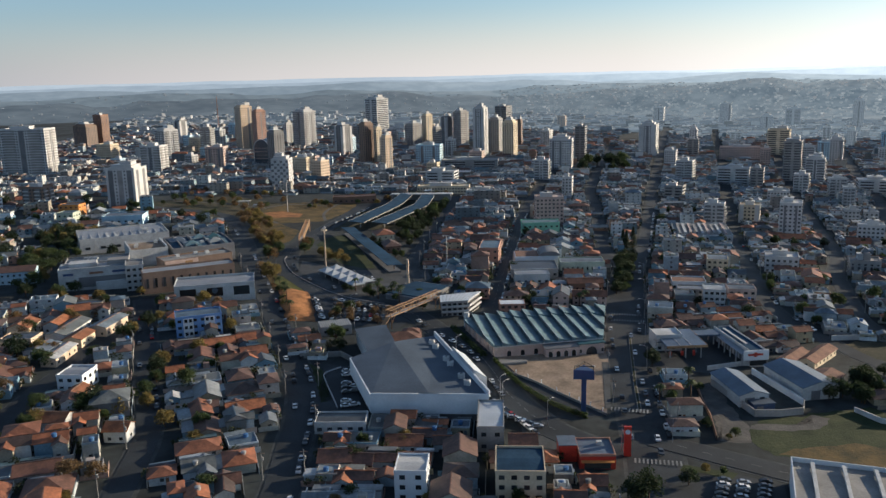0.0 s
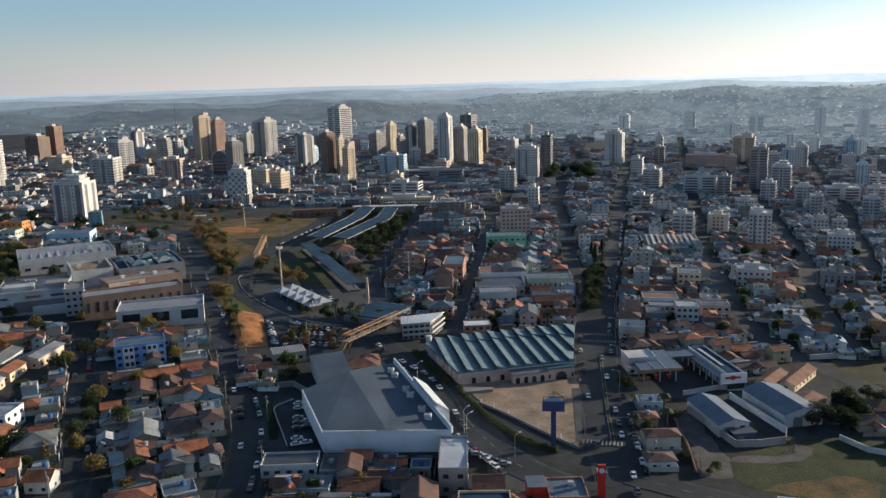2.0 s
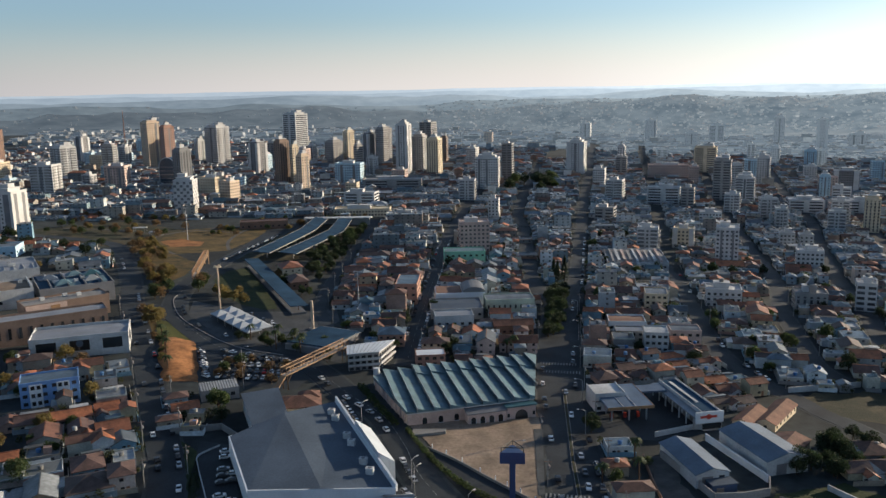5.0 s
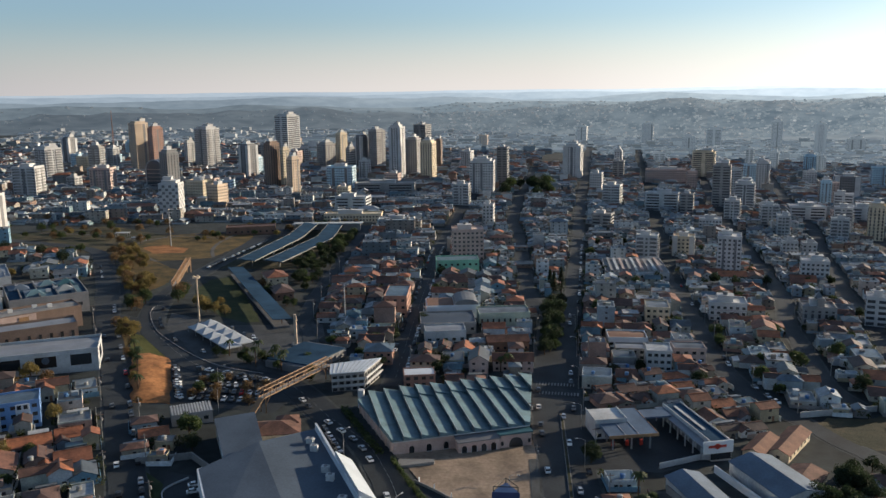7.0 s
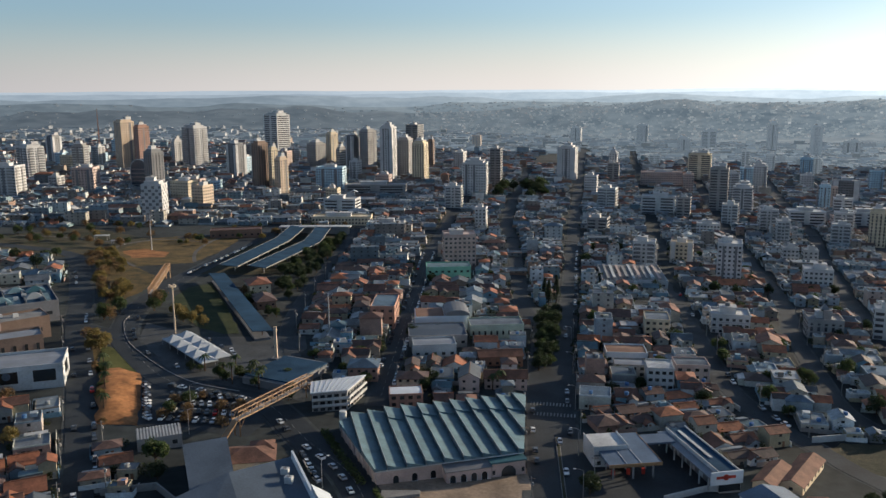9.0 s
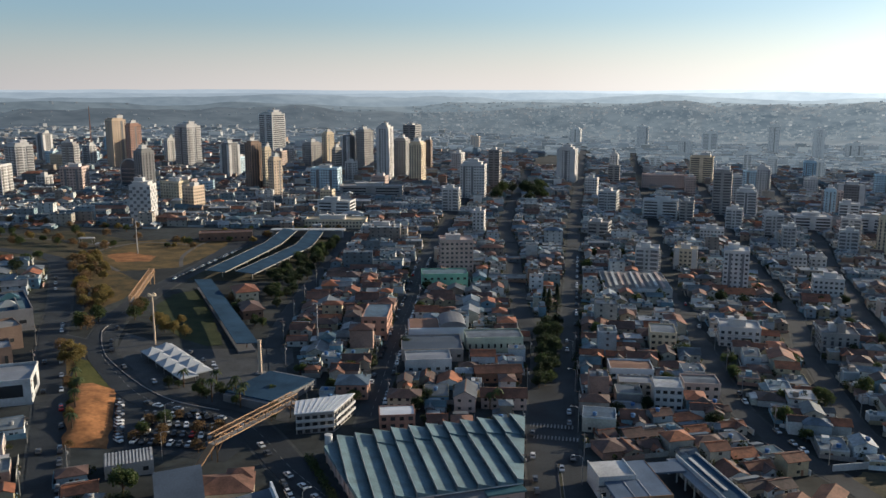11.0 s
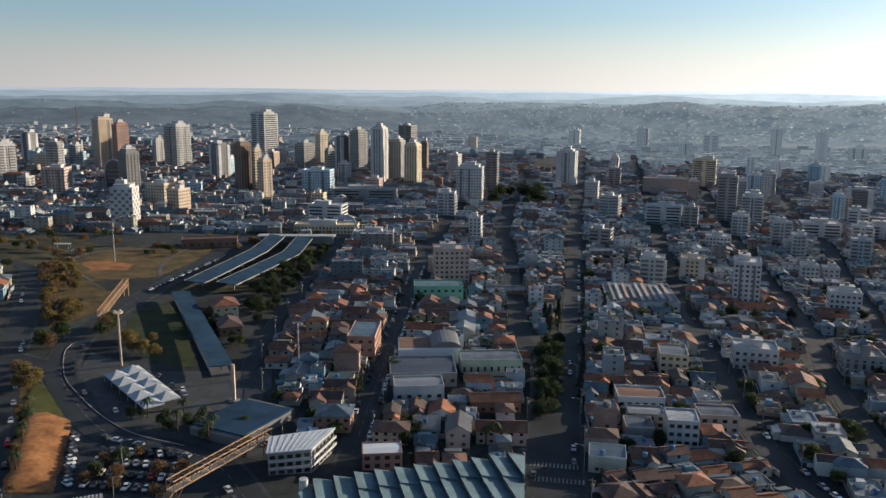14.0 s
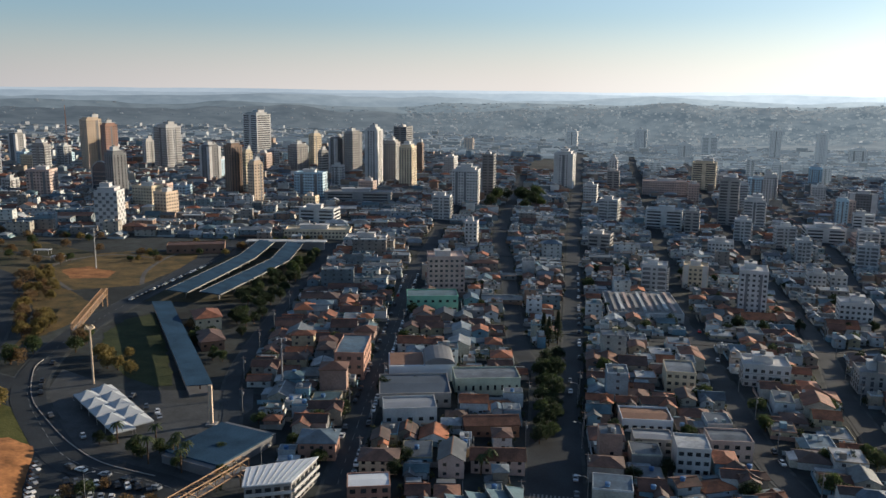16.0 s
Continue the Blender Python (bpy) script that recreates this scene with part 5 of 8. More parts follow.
mall = [(-302.2, 374.1, 38, 16, 11, 34, "dirtywhite", "zinc", "white mall wing with coloured sign panels"), (-316.7, 392.2, 34, 30, 8, 34, "midgrey", "greyroof", "low mall wing with patched sheet roofs"),
        (-270.4, 419.5, 40, 16, 8.8, 50, "brown", "concrete", "brown mall wing with a pale panelled front"), (-356, 468, 55, 40, 9, 42, "dirtywhite", "zinc", "long pale warehouse with ribbed roof sheets"),
        (-292, 458, 37, 42, 8.6, 42, "midgrey", "blueroof", "grey mall wing with dark blue-grey roofs"), (-313, 433, 22, 28, 9, 43, "dirtywhite", "lot", "mall wing with a walled flat roof")]
r = random.Random(6)
for x, y, w, d, hh, ang, wall, roof, label in mall:
    flat_building("mall_wing", x, y, w, d, hh, ang, wall, roof, label, 1, max(2, int(w / 9)), 2, 1.0, win=(3, 1.6))
    wing = [o for o in bpy.data.objects if o.name.startswith("mall_wing") and o.parent is None][-1]
    for k in range(int(w / 7) if d > 30 and wall != "dirtywhite" else 0):
        px, pw, pd = -w / 2 + 4 + 7 * k, r.uniform(4.5, 6.4), d * r.uniform(.35, .46)
        for s in (-1, 1):
            if r.random() < .8:
                z0, z1 = hh + .35, hh + 1.25
                y0, y1 = (s * d * .47, s * (d * .47 - pd)) if s < 0 else (s * (d * .47 - pd), s * d * .47)
                lo, hi = (z0, z1) if s < 0 else (z1, z0)
                part("roof_panel", Geo().add([(px - pw / 2, y0, lo), (px + pw / 2, y0, lo), (px + pw / 2, y1, hi), (px - pw / 2, y1, hi), (px - pw / 2, y0, lo - .2), (px + pw / 2, y0, lo - .2), (px + pw / 2, y1, hi - .2), (px - pw / 2, y1, hi - .2)], [(0, 1, 2, 3), (0, 4, 5, 1), (1, 5, 6, 2), (2, 6, 7, 3), (3, 7, 4, 0)]), r.choice(("shedroof", "zinc", "greenroof", "greyroof", "blueroof", "dirtywhite")), wing, "patched roof sheet")
    for k in range(3):
        part("roof_plant", Geo().cbox(r.uniform(-.4, .4) * w, r.uniform(-.3, .3) * d, hh + .8, 2.2, 1.8, 1.5), "dirtywhite", wing, "pale air-conditioning unit")
front = bpy.data.objects["mall_wing"]
# no recess is cut here: a flat dark panel is painted as one
part("dark_front", Geo().cbox(4, -8.1, 1.5, 26, .3, 5.5), "darkblock", front, "flat dark panel painted as a recess in the front")
part("low_front", Geo().cbox(8, -9.4, -1, 17, 2.6, 5.2), "dirtywhite", front)
for x, w, m in ((-14, 5, "blue"), (0, 7, "brick"), (12, 8, "blue")):
    part("sign_panel", Geo().cbox(x, -8.12, 8.4, w, .14, 1.2), m, front, "coloured sign panel")
store = bpy.data.objects["mall_wing.002"]
part("pale_front", Geo().cbox(-10, -8.15, 2.5, 19, .3, 6.9), "pink", store, "pale panelled front")
part("sign_panel", Geo().cbox(-6, -8.4, 6.0, 4.4, .16, 2.4), "yellow", store, "yellow sign panel")
roofs = bpy.data.objects["mall_wing.004"]
for x, y, m in ((-6, -12, "greenroof"), (9, -9, "greycap"), (2, 8, "greenroof"), (11, 6, "greenroof2"), (-11, 5, "shedroof")):
    part("roof_lantern", Geo().hip(8.5, 7, 9.5, 2.6, .2), m, roofs, "pyramid roof light").location = (x, y, 0)
for x in (-12.5, -4, 4.5, 13):
    part("roof_rib", Geo().cbox(x, 0, 9.0, .5, 40, 1.3), "concrete", roofs)
hall_roof = bpy.data.objects["mall_wing.003"]
for k in range(11):
    part("roof_light", Geo().cbox(-25 + 5 * k, -9.6, 9.5, 1.5 if k in (3, 4) else .35, 17, .35), "dirtywhite", hall_roof, "pale strip in the roof")
court = bpy.data.objects["mall_wing.005"]
part("roof_curb", Geo().cbox(-10.6, 0, 9.4, .9, 27, 1.6).cbox(10.4, 0, 9.4, .9, 27, 1.6), "dirtywhite", court, "raised pale roof wall")
flat_building("stair_block", -281, 377.5, 9, 17, 13, 36, "dirtywhite", "concrete", "white office block with four rows of windows", 4, 3, 4, .9, win=(1.7, 1.3))
show = bpy.data.objects["showroom"]
part("emblem", Geo().tube((0, -10.72, 5.6), (0, -10.6, 5.6), 1.5, n=16), "greyroof", show, "round grey emblem on the front")
part("upper_box", Geo().cbox(-7, 2, 11.5, 14, 9, 2.0), "dirtywhite", front)
part("upper_box", Geo().cbox(11, 2, 11.5, 11, 8, 2.4), "midgrey", front)
reserve((-338, 330), (-283, 352), (-205, 356), (-216, 392), (-234, 428), (-255, 444), (-290, 498), (-350, 512), (-395, 465))
flat_building("dark_store", -53.5, 249, 8.5, 22, 8, 12, "midgrey", "hoodsheet", "tall narrow grey store with a pale metal roof", 2, 2, 3)
flat_building("long_low_house", -103, 241, 17, 9, 3.8, 15, "dirtywhite", "grey", "long low white building with a dark roof", 1, 5, 2)
flat_building("yellow_flats", -38, 218, 14, 16, 9, 12, "cream", "blueroof", "cream three-storey flats with a patched roof", 3, 4, 4)
flat_building("white_flats", -67, 207, 9, 11, 9, 12, "white", "dirtywhite", "white three-storey house with flat roof", 3, 2, 3)
t = flat_building("striped_shed", -146, 336, 14, 9.5, 4, 32, "midgrey", "darkblock", "grey shed with a striped pale and green roof", 1, 3, 2, .3)
for k in range(14):
    part("roof_rib", Geo().cbox(-6.5 + k, 0, 4.36, .5, 9.8, .12), "dirtywhite", t, "pale roof strip")
reserve(*rect(-110.5, 327, 20, 16, 14))
t = thing("tiled_hall", -110.5, 327, 20, "low hall with an orange-brown clay hip roof", "building")
part("wall", Geo().cbox(0, 0, -2, 16, 12, 6.4), "cream", t)
part("roof", Geo().hip(16, 12, 4.4, 2.2), "claynew", t)
part("wing_roof", Geo().hip(7, 6, 5.0, 1.6).moved(4, 5, 0, 0), "claynew", t)
for k in range(4):
    pane(t, -5.4 + 3.6 * k, -6.05, 1, 0, (1.4, 1.2))
t = thing("yard_wall", 0, 0, 0, "long pale yard wall behind the houses", "wall", z=0)
part("wall", ribbon([(-146, 299), (-131, 307), (-116, 296)], .3, 2.2), "dirtywhite", t)
part("coping", ribbon([(-146, 299), (-131, 307), (-116, 296)], .5, 2.3), "concrete", t)
t = thing("plaza_wall", 0, 0, 0, "low curved pale wall round the square", "wall", z=0)
part("wall", ribbon(spline([(-236, 470), (-231.5, 457.4), (-214.2, 432), (-196.4, 415), (-177.5, 400), (-159.6, 390), (-140, 386)]), .3, .4), "midgrey", t)
for x, y, w, dd, ang, label in ((51, 354.5, 6.5, 17, -28, "long low house with a rusty clay roof"), (61, 359.5, 7, 24, -28, "long row house with a faded red roof"), (59.5, 332, 10, 15, -28, "low house with a faded red roof")):
    reserve(*rect(x, y, w + 1, dd + 1, ang))
    t = thing("row_house", x, y, ang, label, "house")
    part("wall", Geo().cbox(0, 0, -2, w, dd, 5).add([(-w / 2, -dd / 2, 3), (w / 2, -dd / 2, 3), (0, -dd / 2, 4.4), (-w / 2, dd / 2, 3), (w / 2, dd / 2, 3), (0, dd / 2, 4.4)], [(0, 1, 2), (4, 3, 5)]), "cream", t)
    part("roof", Geo().gable(w, dd, 3.05, 1.45, .5), "claynew", t)
    for k in range(int(dd / 4)):
        pane(t, w / 2 + .03, -dd / 2 + 2 + 4 * k, .9, 90, (1.15, 1.0))
    pane(t, 0, -dd / 2 - .03, .9, 0, (1.15, 1.0))
flat_building("superstore", 57.5, 214, 44, 56, 8, -4, "white", "concrete", "large low white store with ribbed pale roofs", 1, 4, 5, 1.4, win=(2.4, 1.2))
for k in range(5):
    t = thing("roof_monitor", 41 + 8.2 * k + .1, 214.2 - .57 * k, -4, "long raised rib on the pale store roof", "roof rib", z=ground_z(57.5, 214) + 8.6)
    part("rib", Geo().cbox(0, 0, 0, 1.0, 54, .9), "dirtywhite", t)
flat_building("warehouse", -75, 449, 19, 12, 6.2, 16, "dirtywhite", "zinc", "white warehouse with a pale ribbed roof", 1, 5, 2)
flat_building("grey_depot", -78, 472, 27, 22, 5, 14, "midgrey", "greyroof", "low depot with a broad grey roof", 1, 7, 3)
flat_building("pale_green_hall", -52, 489, 26, 14, 6.5, 14, "palegreen", "grey", "pale green long hall with small arched windows", 1, 9, 3, win=(.9, 2))
flat_building("salmon_block", -109.5, 497, 12, 26, 11, 8, "salmon", "grey", "salmon three-storey commercial block", 3, 3, 6)
gabled_building("salmon_house", -97.5, 414, 12, 11, 6, 10, "salmon", "grey", "salmon two-storey corner house with a dark hipped roof", 2.2, 2, True)
flat_building("brown_shop", -74.5, 390, 12.5, 9, 5.2, 16, "salmon", "white", "orange-brown shop with a white metal roof", 2, 4, 2, .4)
flat_building("mint_block", -97.5, 614, 28, 16, 9, 14, "mint", "greenroof", "mint green stepped commercial building", 2, 7, 3)
flat_building("three_storey_flats", 22, 434, 10.5, 12, 9, 2, "dirtywhite", "grey", "white and red three-storey flats", 3, 4, 4)
flat_building("two_storey_flats", 36, 449, 14, 11, 6.5, 5, "pink", "grey", "pinkish flats of two storeys", 2, 4, 3)
flat_building("white_hall", 9.5, 467, 18, 13, 4.5, 5, "white", "brick", "white hall with a brown roof", 1, 6, 3)
flat_building("corrugated_shop", 10.5, 446, 13, 9, 5, 4, "midgrey", "zinc", "grey shop with a ribbed roof", 2, 4, 2)
flat_building("four_storey_flats", 26.5, 517, 12, 16, 9, 0, "cream", "grey", "beige flats of four storeys", 3, 4, 4)
t_ruin = flat_building("low_hall", 20, 668, 42, 52, 4.5, 4, "dirtywhite", "concrete", "low weathered hall with ribbed roofs", 1, 8, 8)
for k in range(9):
    part("roof_rib", Geo().cbox(-17 + 4.2 * k, -1 + (k % 3), 4.6, 1.6 + .3 * (k % 2), 44 - 3 * (k % 4), 1.3), ("midgrey", "dirtywhite", "pink")[k % 3], t_ruin, "pale low roof ridge")
flat_building("red_warehouse", -291, 722, 40, 14, 6, 22, "brick", "tile", "long red-brown warehouse with a clay roof", 1, 8, 3)
for x, y, w, dd, hh, wall, label in ((-196, 539, 12, 16, 6.5, "cream", "old cream station house with a clay hip roof"), (-180.5, 510, 10, 17, 4.6, "brick", "small brick station building with a clay hip roof")):
    reserve(*rect(x, y, w + 2, dd + 2, 33))
    t = thing("station_house", x, y, 33, label, "building")
    part("wall", Geo().cbox(0, 0, -2, w, dd, hh + 2), wall, t)
    part("roof", Geo().hip(w, dd, hh, 2.6, .8), "tile", t)
    for k in range(4):
        pane(t, w / 2 + .03, -dd / 2 + dd * (k + .5) / 4, 1, 90, (1.15, 1.0))
    for k in range(3):
        pane(t, -w / 2 + w * (k + .5) / 3, -dd / 2 - .03, hh - 2.6, 0, (1.15, 1.0))
# blocks between the mall and the white twin tower
flat_building("blue_store", -412, 547, 30, 20, 6.5, 22, "lightblue", "shedroof", "broad pale blue store with a blue-grey roof", 1, 6, 3)
flat_building("green_flats", -452, 532, 13, 12, 8, 12, "palegreen", "greyroof", "pale green block with a walled roof", 2, 3, 3)
flat_building("ochre_flats", -470, 558, 17, 12, 10, 12, "orange", "greyroof", "ochre three-storey block with a flat roof", 3, 4, 3)
flat_building("round_roofed_hall", -485, 655, 24, 20, 7, 20, "lightblue", "hoodsheet", "pale blue hall with a white metal roof", 1, 5, 3)
flat_building("white_office", -560, 560, 24, 14, 9, 10, "white", "greyroof", "low white office with banded windows", 3, 6, 3)

# rows of low buildings along the outer street
for x, y, w, dd, hh, ang, wall, roof, rise, floors, label in (
        (-258.5, 297.5, 9, 25, 4.0, 14, "dirtywhite", "grey", 1.3, 1, "long white workshop with a dark sheet roof"),
        (-251, 272.5, 10.5, 11.5, 3.8, 14, "dirtywhite", "shedroof", 1.2, 1, "low white workshop with a blue sheet roof"),
        (-240.6, 270, 6.4, 19, 3.6, 15, "peach", "grey", .9, 1, "narrow cream row house with a dark roof"),
        (-246.2, 309, 8.4, 20, 4.4, 9, "peach", "grey", 1.0, 1, "long cream corner shop with a pale sheet roof"),
        (-246.4, 289.5, 8, 13, 3.8, 13, "cream", "clayorange", 1.2, 1, "cream house with a brown clay roof"),
        (-279, 293.5, 9.5, 13, 4.6, 20, "cream", "clayorange", 1.9, 1, "cream house with an orange clay roof"),
        (-269, 303, 7.5, 13, 4.0, 16, "dirtywhite", "clayorange", 1.5, 1, "white house with an orange clay roof"),
        (-204.4, 236.6, 7.4, 8.6, 3.6, 12, "dirtywhite", "clayorange", 1.5, 1, "small white house with an orange clay roof"),
        (-197.5, 215, 13, 9, 3.5, 12, "dirtywhite", "clayorange", 1.8, 1, "white bungalow with a wide orange clay roof"),
        (-169.6, 213.6, 7.5, 7, 4.2, 14, "dirtywhite", "clayorange", 1.8, 1, "white house with a bright clay roof"),
        (-349, 368, 18, 12, 7.0, 30, "lightblue", "tile", 2.0, 2, "pale blue two-storey house with a clay roof")):
    gabled_building("house", x, y, w, dd, hh, ang, wall, roof, label, rise, floors)
flat_building("house", -267, 278.5, 14, 10, 4.4, 14, "peach", "greyroof", "cream flat-roofed house with a lit side wall", 1, 4, 2)
flat_building("house", -212.6, 247, 10, 11.5, 6.2, 11, "white", "zinc", "white two-storey house with rows of windows", 2, 3, 3)
flat_building("shop", -276, 331, 17, 7, 4.2, 24, "peach", "greyroof", "long low cream shop with small windows", 1, 6, 2)

gabled_building("pink_house", -53.5, 414, 8, 13, 6, 6, "pink", "grey", "pink gabled two-storey house", 2.2)
gabled_building("pink_long_house", -39.5, 418, 17, 9, 5, 8, "pink", "claynew", "long pink house with a clay roof", 2.0)
gabled_building("white_house", -76, 409, 12, 9, 4.5, 8, "cream", "tile", "cream house with a dark clay hipped roof", 1.8, 2, True)
gabled_building("long_red_house", -45, 446, 19, 9, 4.5, 14, "brick", "claynew", "long low house with a red-brown clay roof", 1.8, 1)

# round-topped white hall
t = thing("curved_hall", -81, 500, 14, "white hall with a round-topped dark roof", "building")
reserve(*rect(-81, 500, 30, 22, 14))
part("wall", Geo().cbox(-6, 0, -1, 15, 18, 7.5).cbox(7.5, 0, -1, 12, 18, 8), "white", t)
g = Geo()
n = 10
for y in (-9.2, 9.2):
    g.v += [(7.5 + 6.3 * math.cos(math.pi * k / n), y, 7 + 2.8 * math.sin(math.pi * k / n)) for k in range(n + 1)]
g.f = [(k, k + n + 1, k + n + 2, k + 1) for k in range(n)] + [tuple(range(n, -1, -1)), tuple(range(n + 1, 2 * n + 2))]
part("barrel_roof", g, "darkblock", t, "dark grey-brown barrel roof")
part("flat_roof", Geo().cbox(-6, 0.5, 6.5, 14, 16, .2), "brick", t)

# bus station: two long bent roofs and a cross roof
TERM_L = [(-233.3, 581), (-239.4, 690), (-250, 754.6)]
TERM_R = [(-215, 583), (-215.8, 691), (-229.8, 763)]
TERM_X, TERM_Y = -236, 758
for line in (TERM_L, TERM_R):
    t = thing("bus_station_roof", 0, 0, 0, "long blue-grey bus station roof on columns", "shelter", "bus station roofs", z=0)
    g = ribbon(line, 12, 6.0)
    g.v = [(x, y, (ground_z(x, y) + 5.6 if k % 2 == 0 else ground_z(x, y) + 5.2) + (0 if k % 4 > 1 else .7)) for k, (x, y, z) in enumerate(g.v)]
    g.f += [(4 * k + 1, 4 * k + 5, 4 * k + 7, 4 * k + 3) for k in range(len(g.v) // 4 - 1)] + [(0, 1, 3, 2)]
    part("roof", g, "blueroof", t)
    for s in (-6.1, 6.1):
        g = ribbon(line, .25, 6.2, s)
        g.v = [(x, y, (ground_z(x, y) + (5.75 if k % 2 == 0 else 5.1)) + (0 if s > 0 else .7)) for k, (x, y, z) in enumerate(g.v)]
        part("fascia", g, "concrete", t, "pale edge beam")
    for k in range(10):
        f = (k + .5) / 10 * (len(line) - 1)
        a, e = line[int(f)], line[min(len(line) - 1, int(f) + 1)]
        x, y = a[0] + (e[0] - a[0]) * (f % 1), a[1] + (e[1] - a[1]) * (f % 1)
        part("column", Geo().cbox(x, y, ground_z(x, y) - 1, .7, .7, 6.5), "concrete", t)
reserve((-252, 578), (-205, 578), (-205, 770), (-268, 760))
t = thing("bus_station_hall", TERM_X, TERM_Y, 10, "pale flat cross roof of the bus station", "shelter")
part("roof", Geo().cbox(0, 0, 5.6, 60, 9, .7), "dirtywhite", t)
part("wall", Geo().cbox(0, 1.5, -2, 56, 5, 7.6), "midgrey", t)
t = thing("platform_roof", -193.3, 504, 34, "long blue-grey platform roof of the old railway", "shelter")
part("roof", Geo().add([(-4.8, -68, 5.2), (4.8, -68, 4.5), (4.8, 68, 4.5), (-4.8, 68, 5.2), (-4.8, -68, 4.9), (4.8, -68, 4.2), (4.8, 68, 4.2), (-4.8, 68, 4.9)], [(0, 1, 2, 3), (0, 4, 5, 1), (1, 5, 6, 2), (2, 6, 7, 3), (3, 7, 4, 0), (7, 6, 5, 4)]), "blueroof", t)
for k in range(12):
    part("column", Geo().cbox(1, -61 + 11 * k, -3, .5, .5, 7.6), "brick", t)
part("platform", Geo().box(-3.6, -66, -3, 3.8, 66, .7), "darkblock", t, "dark worn platform")
reserve(*rect(-193.3, 504, 18, 142, 34))
t = thing("plaza_roof", -128, 406, -17, "broad low grey flat roof beside the square", "shelter")
part("roof", Geo().cbox(0, 0, 3.2, 22, 26, .5), "blueroof", t)
part("wall", Geo().cbox(0, 0, -1, 21, 30, 4.2), "darkblock", t)
reserve(*rect(-128, 406, 26, 36, -17))

# filling station
t = thing("filling_station", 6, 352, 18, "filling station with a blue-grey canopy and yellow edge", "building")
part("canopy", Geo().box(-8, -7.5, 5, 9, 3, 5.9).box(2, 3, 5, 9, 15.5, 5.9), "stationroof", t)
part("canopy_edge", Geo().box(-8.1, -7.65, 4.9, 9.1, -7.52, 6).box(9.02, -7.5, 4.9, 9.15, 15.5, 6), "yellow", t, "yellow edge band")
part("canopy_rib", Geo().box(-2.4, -7.4, 5.92, -2.2, 2.9, 6.05).box(2.2, -7.4, 5.92, 2.4, 2.9, 6.05), "dirtywhite", t)
part("office", Geo().box(-9.5, 3.2, -2, 1.8, 14.5, 6.8), "dirtywhite", t)
part("office_stripe", Geo().box(-9.55, 3.12, 4.0, 1.85, 3.19, 4.5), "greyroof", t)
part("office_parapet", Geo().box(-9.6, 3.1, 6.8, 1.9, 3.4, 7.4).box(-9.6, 3.4, 6.8, -9.3, 14.6, 7.4).box(1.6, 3.4, 6.8, 1.9, 14.6, 7.4), "dirtywhite", t)
part("link_roof", Geo().box(9.2, 8, 4.6, 20, 15, 5.2), "stationroof", t)
for x in (-6, .5, 7):
    for y in (-5.5, 1):
        part("post", Geo().cbox(x, y, -1, .5, .5, 6), "metal", t)
for x in (-5, 0, 5):
    part("pump", Geo().cbox(x, -2.5, -.2, 1, .7, 2), "red", t)
for x in (-8, -5, -2):
    pane(t, x, 3.15, 1.0, 0, (1.6, 1.3))
reserve((-10, 336), (17, 340), (32, 340), (42, 350), (30, 382), (-12, 374))
t = thing("drive_in_shop", 28.8, 360.5, 22, "long shop with open bays and a grey roof", "building")
part("wall", Geo().cbox(1.5, 0, -1, 7, 36, 6.5), "dirtywhite", t)
part("roof", Geo().cbox(1.8, 0, 5.5, 6, 35, .4), "blueroof", t)
part("roof_edge", Geo().cbox(5.05, 0, 5.5, .3, 36.2, .9).cbox(-1.9, 0, 5.5, .3, 36.2, .9), "dirtywhite", t)
part("skylight", Geo().cbox(1.2, 4, 5.92, 1.0, 22, .25), "dirtywhite", t, "long pale roof strip")
part("bay_roof", Geo().cbox(-3.6, 0, 4.5, 3.2, 36, .5), "zinc", t)
part("gable_sign", Geo().cbox(0, -18.3, 2.8, 10.6, .5, 4.2), "white", t)
part("glass_front", Geo().cbox(1, -18.4, .6, 7, .4, 2.0), "window", t)
part("sign_emblem", Geo().tube((-.4, -18.62, 5.2), (-.4, -18.5, 5.2), 1.0, n=16).cbox(-.4, -18.57, 4.75, 6.4, .1, .9), "red", t, "red oval emblem")
for k in range(7):
    part("bay_post", Geo().cbox(-5.0, -16.5 + 5.5 * k, -1, .4, .4, 5.6), "dirtywhite", t)
    part("bay_door", Geo().cbox(-2.05, -15 + 5.2 * k, -.2, .12, 3.4, 3.6), "darkblock", t)
reserve(*rect(28.8, 360.5, 14, 40, 22))
t = thing("yard_wall", 0, 0, 0, "white wall beside the filling station", "wall", z=0)
part("wall", ribbon([(16.6, 333.8), (30, 343.5), (37, 345)], .3, 2.0), "dirtywhite", t)


def shed(x, y, w, d, hh, ang, wall, roof, label, rise=1.6):
    t = thing("shed", x, y, ang, label, "building", "sheds beside the vacant lot")
    g = Geo().cbox(0, 0, -1.5, w, d, hh + 1.5)
    g.add([(-w / 2, -d / 2, hh), (w / 2, -d / 2, hh), (0, -d / 2, hh + rise), (-w / 2, d / 2, hh), (w / 2, d / 2, hh), (0, d / 2, hh + rise)], [(0, 1, 2), (4, 3, 5)])
    part("wall", g, wall, t)
    part("roof", Geo().gable(w, d, hh, rise, .4), roof, t)
    part("roller_door", Geo().cbox(-w * .15, -d / 2 - .04, -.2, 3.6, .12, 3.6), "darkblock", t)
    part("small_window", Geo().cbox(w * .28, -d / 2 - .04, 2.4, 1.8, .12, 1.0), "window", t)
    reserve(*rect(x, y, w + 2, d + 2, ang))


